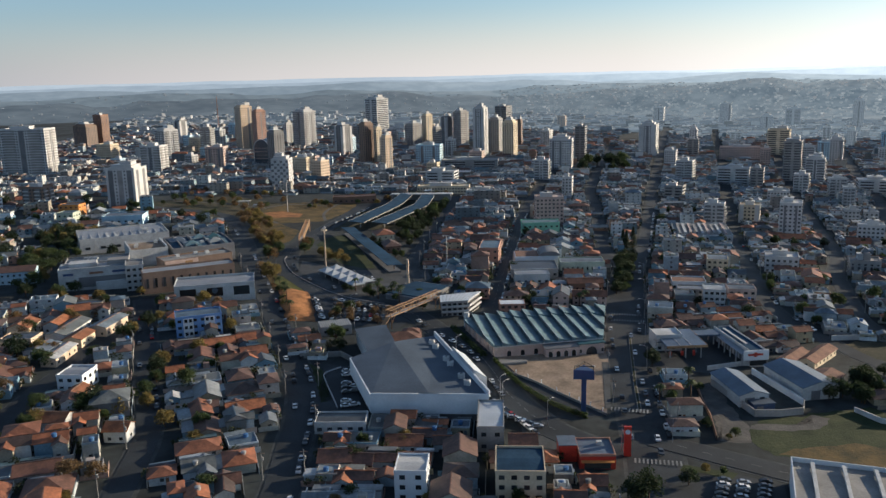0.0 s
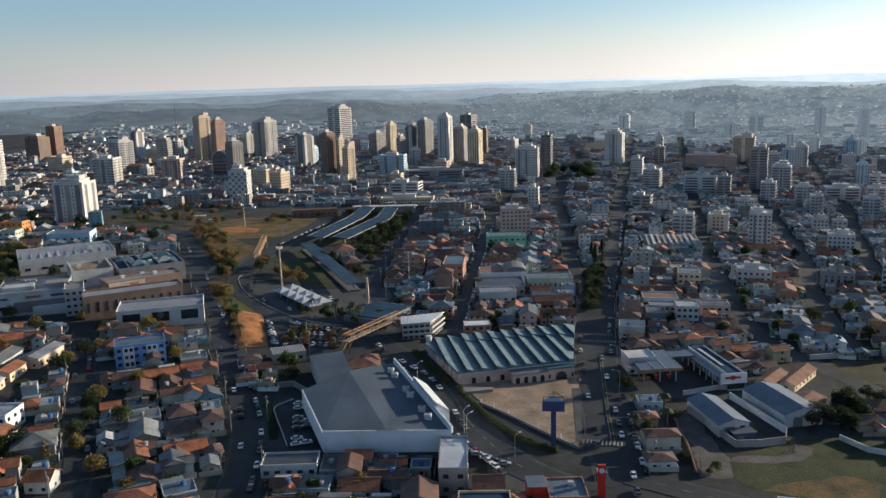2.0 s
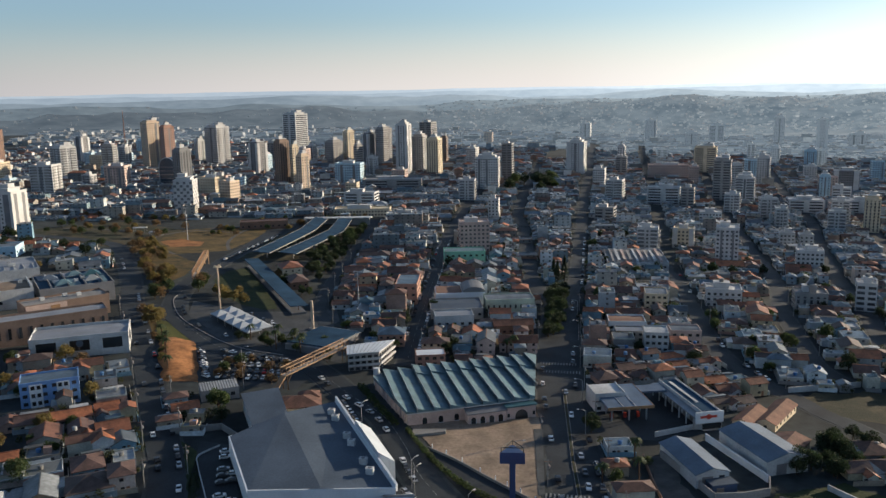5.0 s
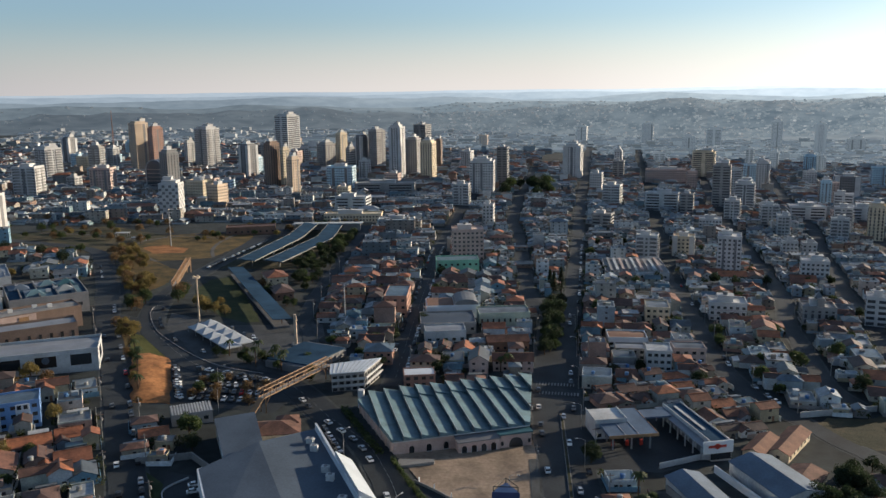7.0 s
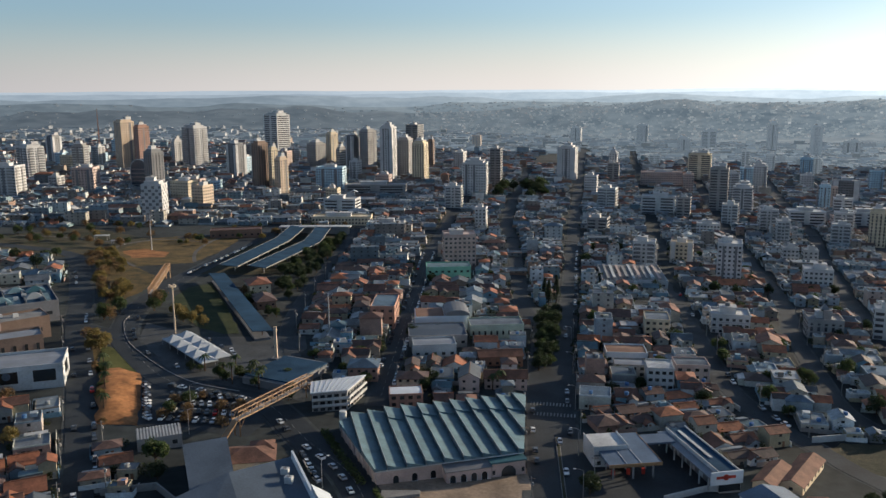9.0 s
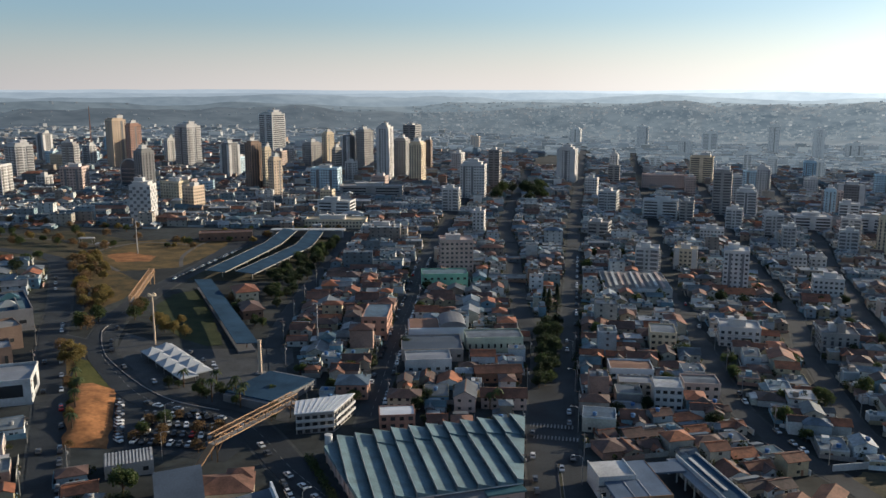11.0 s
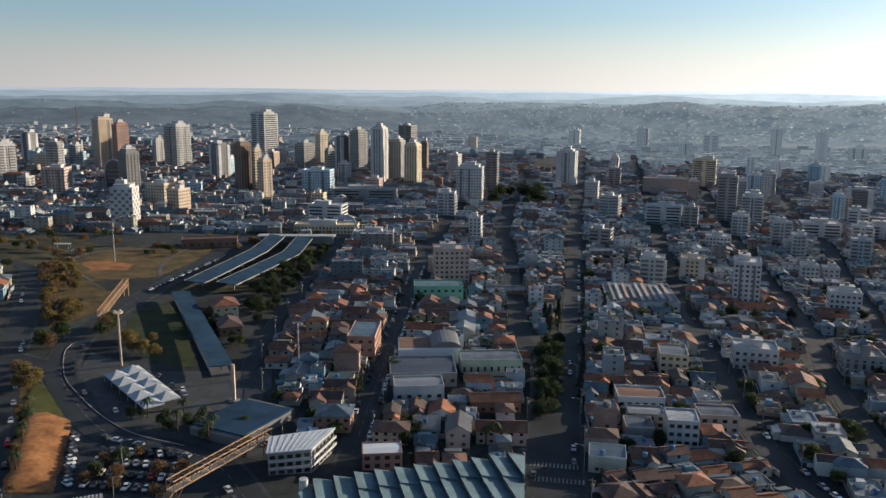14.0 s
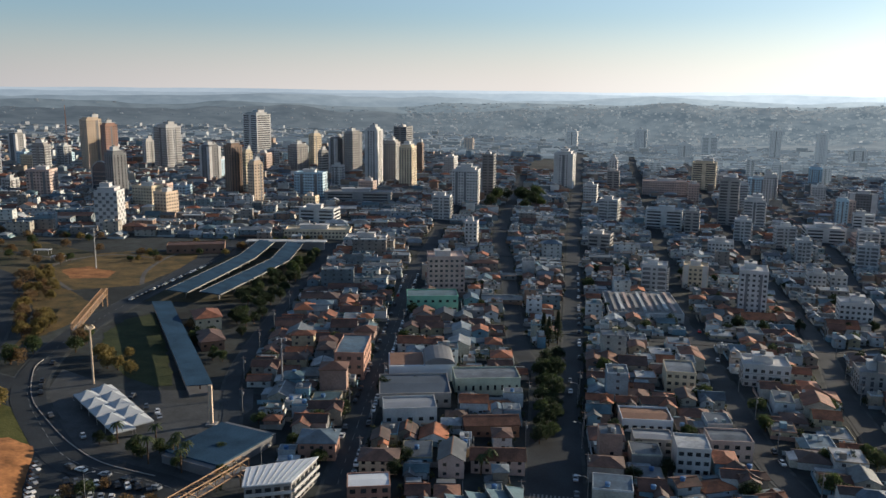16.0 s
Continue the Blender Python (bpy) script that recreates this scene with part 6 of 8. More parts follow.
shed(27.2, 311.5, 11, 24, 4.6, 22.6, "dirtywhite", "shedroof", "long white shed with a blue-grey roof")
shed(50.5, 326.5, 15, 26, 5.0, 26, "dirtywhite", "shedroof", "wide white shed with a blue-grey roof", 2.0)
t = thing("small_annex", 34, 299.5, 22, "small dark blue annex with a grey roof", "building")
part("wall", Geo().cbox(0, 0, -1.5, 8, 5.5, 4.3), "darkblue", t)
part("roof", Geo().cbox(0, 0, 2.8, 8.4, 5.9, .25), "greyroof", t)
part("door", Geo().cbox(-1.5, -2.8, -.2, 2.4, .12, 2.2), "darkblock", t)
t = thing("yard_wall", 0, 0, 0, "tall grey yard wall round the sheds", "wall", z=0)
part("wall", ribbon([(17.6, 318), (26.5, 301), (31.5, 291.5), (40, 294), (48, 298.5), (49.5, 307)], .35, 2.6), "midgrey", t)
t = thing("garden_wall", 0, 0, 0, "low orange-brown garden wall along the lane", "wall", z=0)
part("wall", ribbon([(12, 316), (14, 300), (16.5, 286), (18, 268)], .3, 1.6), "brick", t)
t = thing("car_park_kerb", 0, 0, 0, "curved white kerb wall of the car park", "wall", z=0)
part("wall", ribbon(spline([(-125.7, 294.3), (-129, 286), (-125.7, 279), (-116, 264), (-111, 256)]), .3, .6), "dirtywhite", t)
t = thing("yard_wall", 0, 0, 0, "white wall between the two sheds", "wall", z=0)
part("wall", ribbon([(33.6, 335), (41.4, 321), (49.1, 307.1)], .35, 2.6), "white", t)
# lengths of street wall beside the avenue
t = thing("street_wall", 0, 0, 0, "pale street wall beside the lot", "wall", z=0)
part("wall", ribbon([(66, 306), (73, 298), (88, 295)], .3, 1.8), "concrete", t)
part("coping", ribbon([(66, 306), (73, 298), (88, 295)], .5, 1.9), "dirtywhite", t)
t = thing("street_wall", 0, 0, 0, "long pale street wall beside the grass lot", "wall", z=0)
part("wall", ribbon([(71, 389), (85, 395), (101.5, 402.5)], .3, 2.4), "dirtywhite", t)

# red shop with tower sign
t = thing("red_shop", -20.5, 242, 14, "red and orange shop with grey-blue roofs", "building")
part("wall", Geo().cbox(1.5, 0, -1, 11, 12, 5), "red", t)
part("parapet", Geo().cbox(1.5, -5.85, 4, 11, .3, .8).cbox(1.5, 5.85, 4, 11, .3, .8).cbox(-3.85, 0, 4, .3, 11.4, .8).cbox(6.85, 0, 4, .3, 11.4, .8), "salmon", t)
part("roof", Geo().cbox(1.5, 0, 4.02, 10.3, 11.3, .25), "shedroof", t)
part("upper_box", Geo().cbox(-7, 2, -1, 5.5, 7, 6.5), "red", t)
part("upper_roof", Geo().cbox(-7, 2, 5.5, 5.7, 7.2, .2), "shedroof", t)
part("shop_front", Geo().cbox(1.5, -6.06, 0, 8, .12, 2.4), "window", t)
part("awning", Geo().cbox(1.5, -6.8, 2.6, 10, 1.5, .2), "orange", t)
part("roof_plant", Geo().cbox(3, 2, 4.27, 1.6, 1.3, 1.1), "dirtywhite", t)
reserve(*rect(-20.5, 242, 18, 16, 14))
t = thing("totem_sign", -9.5, 248, 10, "narrow red totem sign with a white emblem", "sign")
part("shaft", Geo().cbox(0, 0, -1, 2.2, 1, 11), "red", t)
part("emblem", Geo().tube((0, -.6, 8.3), (0, -.5, 8.3), .8, n=14), "white", t, "white round emblem")

# ---- houses ----
import collections

HOUSES = []
RECENT = []


def fill(poly, ang, cw, cd, low, tall, seed, gap=0.06):
    """Lots of houses over an area, on a grid turned by ang, clear of roads and of what stands already."""
    rnd = random.Random(seed)
    c, s = math.cos(radians(ang)), math.sin(radians(ang))
    us = [c * x + s * y for x, y in poly]
    vs = [-s * x + c * y for x, y in poly]
    v = min(vs)
    while v < max(vs):
        u = min(us) + rnd.uniform(0, 4)
        depth = cd * rnd.uniform(0.85, 1.15)
        while u < max(us):
            width = cw * rnd.uniform(0.75, 1.3) * (rnd.choice((.8, 1, 1, 1.4, 2.0)) if s * u + c * v > 620 else 1)
            x, y = c * (u + width / 2) - s * (v + depth / 2), s * (u + width / 2) + c * (v + depth / 2)
            w, d = width * rnd.uniform(0.86, 0.97), depth * rnd.uniform(0.85, 0.97)
            u += width
            if not inside(x, y, poly) or rnd.random() < gap:
                continue
            spot = None
            for shrink, su, sv in ((1, 0, 0), (1, 3, 0), (1, -3, 0), (.78, 0, 0), (.78, 3, 0), (.78, -3, 0), (.78, 0, 3), (.78, 0, -3), (.6, 0, 0), (.6, 3.4, 0), (.6, -3.4, 0)):
                px, py, w1, d1 = x + c * su - s * sv, y + s * su + c * sv, w * shrink, d * (1 if shrink == 1 else shrink + .1)
                pts = rect(px, py, w1, d1, ang) + [(px, py)]
                if not all(off_road(a, b, 1.5) for a, b in pts):
                    continue
                if any(bx0 < a < bx1 and by0 < b < by1 and inside(a, b, q) for q, bx0, bx1, by0, by1 in TAKEN for a, b in pts):
                    continue
                if su and any((px - a) ** 2 + (py - b) ** 2 < (.42 * (w1 + d1) / 2 + .42 * r0) ** 2 for a, b, r0 in RECENT[-60:]):
                    continue
                spot = px, py, w1, d1
                break
            if spot is None:
                continue
            x, y, w, d = spot
            RECENT.append((x, y, (w + d) / 2))
            storeys = 1 + (rnd.random() < low) + (rnd.random() < tall) * rnd.randint(1, 3)
            hh = 2.6 * storeys + rnd.uniform(-0.2, 0.4)
            kind = rnd.choices(("gable", "hip", "ell", "flat", "mono"), ((5, 3.4, 4.4, 1.1, 1.8) if y < 600 else (5, 3, 3, 2.6, 3) if y < 720 else (3, 2, 1.6, 4, 4.4)) if storeys < 3 else (0, 1, 0, 6, 0))[0]
            roof = "tile" if kind in ("gable", "hip", "ell") and rnd.random() < (0.45 if x < -330 else 0.86 if y < 560 else 0.66 if y < 720 else 0.5) else "grey"
            HOUSES.append((x, y, ang + rnd.uniform(-3, 3) + rnd.choice((0, 0, 90)) * (abs(w - d) < 3), w, d, hh, kind, roof, storeys, rnd.randint(0, 9 ** 6)))
        v += depth


fill([(-85, 150), (-104, 200), (-122, 245), (-186, 350), (-245, 444), (-300, 538), (-330, 400), (-345, 350), (-420, 150)], 35, 12.5, 14.5, 0.25, 0.01, 1)
fill([(-300, 540), (-330, 402), (-345, 352), (-420, 152), (-620, 150), (-700, 640), (-352, 630)], 30, 13, 15, 0.35, 0.02, 19, 0.42)
fill([(-90, 150), (0, 150), (-6, 236), (-44, 250), (-62, 262), (-112, 242), (-100, 195)], 13, 12, 13.5, 0.3, 0.01, 2)
fill([(-98, 252), (-57, 258), (-55, 262), (-40, 246), (-112, 228)], 13, 11, 9, 0.2, 0.0, 12)
fill([(-78, 384), (-26, 398), (-36, 520), (-60, 700), (-95, 960), (-112, 1640), (-205, 1640), (-200, 770), (-150, 600), (-118, 480), (-108, 410)], 9, 11, 14, 0.5, 0.05, 3)
fill([(-146, 452), (-118, 452), (-135, 620), (-160, 745), (-200, 750), (-180, 625), (-164, 535)], 12, 11.5, 14, 0.35, 0.03, 4)
fill([(-12, 400), (44, 418), (44, 650), (50, 900), (50, 1740), (-36, 1740), (-24, 740), (-14, 500)], 2, 11, 14, 0.5, 0.06, 5)
fill([(62, 412), (80, 398), (104, 408), (92, 450), (105, 560), (112, 690), (117, 900), (148, 1500), (154, 1740), (66, 1740), (52, 900), (48, 640), (52, 430)], -2, 11, 14, 0.5, 0.06, 6)
fill([(34, 384), (42, 362), (57, 372), (60, 398), (50, 428), (-2, 412), (-10, 378), (10, 384)], 24, 9.5, 10.5, 0.2, 0.0, 16)
fill([(74, 312), (92, 302), (120, 330), (112, 345), (90, 345)], 14, 11, 12, 0.3, 0.0, 18)
fill([(104, 400), (126, 440), (142, 560), (182, 860), (240, 1400), (270, 1740), (160, 1740), (152, 1500), (121, 860), (112, 580)], -4, 11, 14, 0.4, 0.06, 7)
fill([(134, 440), (190, 510), (240, 860), (320, 1450), (330, 1740), (278, 1740), (252, 1420), (186, 840), (152, 580)], -6, 11, 13, 0.5, 0.07, 8)
fill([(110, 330), (200, 400), (330, 620), (560, 1500), (600, 1740), (330, 1740), (245, 880), (190, 510)], -8, 12, 14, 0.5, 0.06, 9)
fill([(-960, 700), (-620, 640), (-420, 730), (-330, 770), (-205, 775), (-180, 1000), (-200, 1600), (-1150, 1600)], 14, 12, 13.5, 0.45, 0.07, 10)
fill([(-1250, 1600), (-110, 1640), (-36, 1740), (600, 1740), (900, 2350), (300, 2300), (-240, 2250), (-1550, 2150)], 5, 17, 21, 0.5, 0.12, 11)
fill([(10, 100), (140, 100), (140, 215), (90, 228), (88, 170), (30, 170)], 10, 12, 14, 0.4, 0.0, 17)

fill([(-38, 545), (-30, 545), (-26, 740), (-32, 1070), (-42, 1420), (-100, 1420), (-84, 915), (-65, 768), (-52, 656)], 4, 10, 12, 0.5, 0.06, 21)


HOUSES += [(2.2, 304.5, 12, 8.5, 7, 3.2, "hip", "tile", 1, 21), (7.5, 286, 14, 11, 9, 5.6, "hip", "tile", 2, 22), (7, 272, 14, 9, 7, 3.2, "hip", "tile", 1, 23), (4, 320, 12, 9, 8, 3.0, "mono", "grey", 1, 24), (-159, 326, 32, 9, 8, 3.0, "hip", "tile", 1, 11), (-151, 318, 32, 10, 9, 3.0, "gable", "tile", 1, 12), (-143, 313.5, 14, 6.5, 6, 2.8, "mono", "grey", 1, 13), (-139.5, 303, 14, 7, 5, 2.8, "flat", "grey", 1, 14), (-151, 307, 32, 8, 8, 3.0, "hip", "tile", 1, 15)]


def infill(poly, ang, tries, seed):
    """Small back houses and sheds in the gaps that the lots left."""
    rnd = random.Random(seed)
    cells = collections.defaultdict(list)
    for q in HOUSES:
        cells[int(q[0] // 20), int(q[1] // 20)].append(q)
    x0, x1, y0, y1 = min(p[0] for p in poly), max(p[0] for p in poly), min(p[1] for p in poly), max(p[1] for p in poly)
    for _ in range(tries):
        x, y, w, d = rnd.uniform(x0, x1), rnd.uniform(y0, y1), rnd.uniform(5, 9), rnd.uniform(5, 9)
        pts = rect(x, y, w, d, ang) + [(x, y)]
        if not inside(x, y, poly) or not all(off_road(a, e1, 1.4) for a, e1 in pts):
            continue
        if any(bx0 < a < bx1 and by0 < e1 < by1 and inside(a, e1, q) for q, bx0, bx1, by0, by1 in TAKEN for a, e1 in pts):
            continue
        near = [q for i in (-1, 0, 1) for j in (-1, 0, 1) for q in cells[int(x // 20) + i, int(y // 20) + j]]
        if any(math.hypot(q[0] - x, q[1] - y) < .46 * (max(q[3], q[4]) + max(w, d)) for q in near):
            continue
        kind = rnd.choice(("gable", "hip", "mono", "mono", "flat"))
        q = (x, y, ang + rnd.choice((0, 90)), w, d, rnd.choice((2.7, 3.0, 5.4)), kind, "tile" if kind in ("gable", "hip") and rnd.random() < .6 else "grey", 1, rnd.randint(0, 9 ** 6))
        HOUSES.append(q)
        cells[int(x // 20), int(y // 20)].append(q)


infill([(-150, 400), (-30, 395), (-36, 700), (-90, 950), (-200, 950), (-190, 700)], 9, 5000, 31)
infill([(-14, 385), (120, 385), (190, 520), (260, 1050), (-28, 1050)], 2, 11000, 32)
infill([(-330, 170), (-100, 160), (-120, 240), (-250, 440), (-330, 400)], 35, 3000, 33)
infill([(-110, 150), (0, 150), (-6, 236), (-120, 250)], 13, 1500, 34)


def pitched(wall, roof, ridge, x, y, w, d, hh, rise):
    """A gabled volume with its ridge along the longer side."""
    a, q = min(w, d), max(w, d)
    side = [(-a / 2, -1.4), (a / 2, -1.4), (a / 2, hh), (0, hh + rise), (-a / 2, hh)]
    g = Geo().add([(px, e * q / 2, pz) for e in (-1, 1) for px, pz in side], [(0, 1, 2, 3, 4), (9, 8, 7, 6, 5)] + [(k, k + 5, (k + 1) % 5 + 5, (k + 1) % 5) for k in range(5)])
    turn = 0 if w <= d else 90
    wall.take(g.moved(x, y, 0, turn))
    roof.take(Geo().gable(a, q, hh + .06, rise, .45).moved(x, y, 0, turn))
    ridge.take(Geo().cbox(0, 0, hh + rise + .02, .42, q + .8, .16).moved(x, y, 0, turn))


HOUSE_PARTS = (("wall", "wall"), ("roof", ""), ("wing_wall", "wall"), ("wing_roof", ""), ("parapet", "wall"), ("lean_to", "wall"), ("lean_to_roof", "grey"), ("yard_wall", "wall"), ("roof_room", "wall"), ("ridge", ""))


def house_shape(w, d, hh, kind, r):
    """The volumes of a house by name, centred on its lot, and its main body's place and size."""
    g = {name: Geo() for name, _ in HOUSE_PARTS}
    mw, md = w * r.uniform(.84, 1.0), d * r.uniform(.62, .9)
    ox, oy = (w - mw) / 2 * r.choice((-1, 1)), -(d - md) / 2
    rise = min(mw, md) * r.uniform(0.17, 0.24)
    if kind == "gable":
        pitched(g["wall"], g["roof"], g["ridge"], ox, oy, mw, md, hh, rise)
    elif kind == "ell":
        pitched(g["wall"], g["roof"], g["ridge"], ox, oy + md * .14, mw, md * .72, hh, min(mw, md * .72) * .24)
        f = r.uniform(.42, .55)
        pitched(g["wing_wall"], g["wing_roof"], g["ridge"], ox + mw * (.5 - f / 2) * r.choice((-1, 1)), oy, mw * f, md, hh - .25, mw * f * .26)
    elif kind == "hip":
        g["wall"].cbox(ox, oy, -1.4, mw, md, hh + 1.4)
        g["roof"].take(Geo().hip(mw, md, hh + .12, rise).moved(ox, oy, 0, 0))
    else:
        g["wall"].cbox(ox, oy, -1.4, mw, md, hh + 1.4)
        a, b = mw / 2, md / 2
        ring = [(e * (a - c), f * (b - c)) for c in (0, .2) for e, f in ((-1, -1), (1, -1), (1, 1), (-1, 1))]
        g["parapet"].add([(ox + px, oy + py, hh + pz) for pz in (.003, .55) for px, py in ring], [(8 + k, 8 + (k + 1) % 4, 12 + (k + 1) % 4, 12 + k) for k in range(4)] + [(k, (k + 1) % 4, 8 + (k + 1) % 4, 8 + k) for k in range(4)] + [(4 + (k + 1) % 4, 4 + k, 12 + k, 12 + (k + 1) % 4) for k in range(4)])
        up = 0.12 if kind == "flat" else 0.5
        x0, x1, y0, y1 = ox - a + .2, ox + a - .2, oy - b + .2, oy + b - .2
        g["roof"].add([(x0, y0, hh + .05), (x1, y0, hh + .05), (x1, y1, hh + up), (x0, y1, hh + up), (x0, y0, hh - .1), (x1, y0, hh - .1), (x1, y1, hh - .1), (x0, y1, hh - .1)], [(0, 1, 2, 3), (0, 4, 5, 1), (1, 5, 6, 2), (2, 6, 7, 3), (3, 7, 4, 0)])
        if kind == "flat" and r.random() < .6:
            g["roof_room"].cbox(ox + mw * r.uniform(-.25, .25), oy + md * r.uniform(-.2, .25), hh, 2.4, 2.4, r.uniform(1.2, 2.2))
    ad = d - md - .1
    if ad > 1.6:
        aw, ah = w * r.uniform(.45, .9), r.uniform(2.3, 3.0)
        ax, ay = r.uniform(-.5, .5) * (w - aw), d / 2 - ad / 2
        g["lean_to"].cbox(ax, ay, -1.4, aw, ad, ah + 1.4)
        lo, hi = ah + .05, ah + r.uniform(.3, .8)
        x0, x1, y0, y1 = ax - aw / 2 - .25, ax + aw / 2 + .25, ay - ad / 2, ay + ad / 2 + .25
        g["lean_to_roof"].add([(x0, y0, hi), (x1, y0, hi), (x1, y1, lo), (x0, y1, lo), (x0, y0, lo - .12), (x1, y0, lo - .12), (x1, y1, lo - .12), (x0, y1, lo - .12)], [(0, 1, 2, 3), (0, 4, 5, 1), (1, 5, 6, 2), (2, 6, 7, 3), (3, 7, 4, 0), (7, 6, 5, 4)])
    s = r.choice((-1, 1))
    x1, y1 = s * (w / 2 + .45), -d / 2 - .75
    if r.random() < .6:   # a wall round the corner of the lot
        line = [(x1, d / 2 + .7), (x1, y1), (-x1, y1), (-x1, y1 + .16), (x1 - .16 * s, y1 + .16), (x1 - .16 * s, d / 2 + .7)]
        g["yard_wall"].prism(line if s < 0 else line[::-1], -1.2, 1.6)
    else:
        g["yard_wall"].cbox(x1, 0, -1.2, .16, d + 1.4, 3.0)
    return g, (ox, oy, mw, md)


def openings(w, d, storeys, r):
    """Places of the windows on the walls: x, y, z, turn."""
    out = []
    for f in range(storeys):
        z = 1.0 + 2.8 * f
        for k in range(max(1, int(w / 4.2))):
            out.append((-w / 2 + w * (k + .5) / max(1, int(w / 4.2)) + r.uniform(-.3, .3), -d / 2 - .03, z, 0))
        for k in range(max(1, int(d / 5.5))):
            out.append((w / 2 + .03, -d / 2 + d * (k + .5) / max(1, int(d / 5.5)) + r.uniform(-.3, .3), z, 90))
    return out


NEAR = sorted(HOUSES, key=lambda q: math.hypot((q[0] + 60) * 0.9, q[1] - 310))[:240]
NEAR_SET = set(NEAR)
WORDS = {"gable": "pitched", "hip": "hipped", "ell": "crossed pitched", "flat": "flat", "mono": "low sloping"}
for x, y, ang, w, d, hh, kind, roof, storeys, seed in NEAR:
    r = random.Random(seed)
    label = f"{('single', 'two', 'three', 'four', 'five')[storeys - 1]}-storey house with a {WORDS[kind]} {'clay-tile' if roof == 'tile' else 'grey sheet'} roof"
    t = thing("house", x, y, ang, label, "house", "houses of the town")
    shapes, (ox, oy, mw, md) = house_shape(w, d, hh, kind, r)
    for name, material in HOUSE_PARTS:
        if shapes[name].f:
            part(name, shapes[name], material or roof, t)
    spots = openings(mw, md, storeys, r)
    for sx, sy, sz, rz in spots[:3]:
        pane(t, sx + ox, sy + oy, sz, rz, (1.15, 1.0))
    part("door", Geo().cbox(ox + spots[0][0] + 1.5, oy - md / 2 - .03, -.1, .95, .12, 2.1), "door", t)

# water tanks on some roofs
TANK = Geo().tube((0, 0, 0), (0, 0, 1.1), .75, .85, n=10).tube((0, 0, 1.1), (0, 0, 1.3), .9, .5, n=10).mesh("water_tank")
for key in ("tank_blue",):
    M[key] = surf("blue_water_tank", [(.05, .13, .3), (.3, .31, .31), (.08, .17, .33), (.2, .2, .19)], .5, wear=.2)
TANK.materials.append(M["tank_blue"])
for k, (x, y, ang, w, d, hh, kind, roof, storeys, seed) in enumerate(NEAR):
    if kind in ("flat", "mono") or k % 7 == 0:
        r = random.Random(seed + 5)
        ob = new("water_tank", TANK)
        c, s = math.cos(radians(ang)), math.sin(radians(ang))
        u, v = r.uniform(-.2, .2) * w, r.uniform(-.35, 0) * d
        ob.matrix_world = pose(x + c * u - s * v, y + s * u + c * v, ground_z(x, y) + hh + (.3 if kind in ("flat", "mono") else 1.0), 0, 0, 0)
        tagged(ob, "small round water tank on a roof", "water tank", "water tanks")

EDGE = Geo()   # the quarters at the town's far edge, haze painted on them as emission
FAR = {"wall": Geo(), "pale": Geo(), "tile": Geo(), "grey": Geo(), "window": Geo()}
for q in HOUSES:
    if q in NEAR_SET:
        continue
    x, y, ang, w, d, hh, kind, roof, storeys, seed = q
    r = random.Random(seed)
    z = ground_z(x, y)
    shapes, (ox, oy, mw, md) = house_shape(w, d, hh, kind, r)
    for name, key in HOUSE_PARTS:
        if shapes[name].f:
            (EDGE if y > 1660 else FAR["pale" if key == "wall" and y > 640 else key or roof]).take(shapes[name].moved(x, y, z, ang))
    if y < 1250 and kind in ("flat", "mono"):   # tanks, boxes and stair heads on the flat roofs
        g = Geo()
        for _ in range(r.randint(1, 3)):
            cw = r.uniform(.8, 2.2)
            g.cbox(ox + r.uniform(-.35, .35) * mw, oy + r.uniform(-.35, .35) * md, hh, cw, r.uniform(.8, 1.8), r.uniform(.9, 2.3))
        FAR["pale"].take(g.moved(x, y, z, ang))
    if y < 1000:
        g = Geo()
        for sx, sy, sz, rz in openings(mw, md, storeys, r):
            sx, sy = sx + ox, sy + oy
            if rz:
                g.box(sx - .1, sy - .6, sz, sx + .03, sy + .6, sz + 1.1)
            else:
                g.box(sx - .6, sy - .03, sz, sx + .6, sy + .1, sz + 1.1)
        FAR["window"].take(g.moved(x, y, z, ang))
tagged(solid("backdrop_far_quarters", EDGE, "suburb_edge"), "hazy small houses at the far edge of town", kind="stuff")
far = thing("far_houses", 0, 600, 0, "many small houses with clay and grey roofs", "houses", z=0)
far["kind"] = "stuff"
for key, name in (("wall", "walls"), ("pale", "pale_walls"), ("tile", "clay_roofs"), ("grey", "grey_roofs"), ("window", "windows")):
    FAR[key].moved(0, -600, 0, 0)
    part(name, FAR[key], key + "_far", far, kind="stuff")

# ---- trees ----


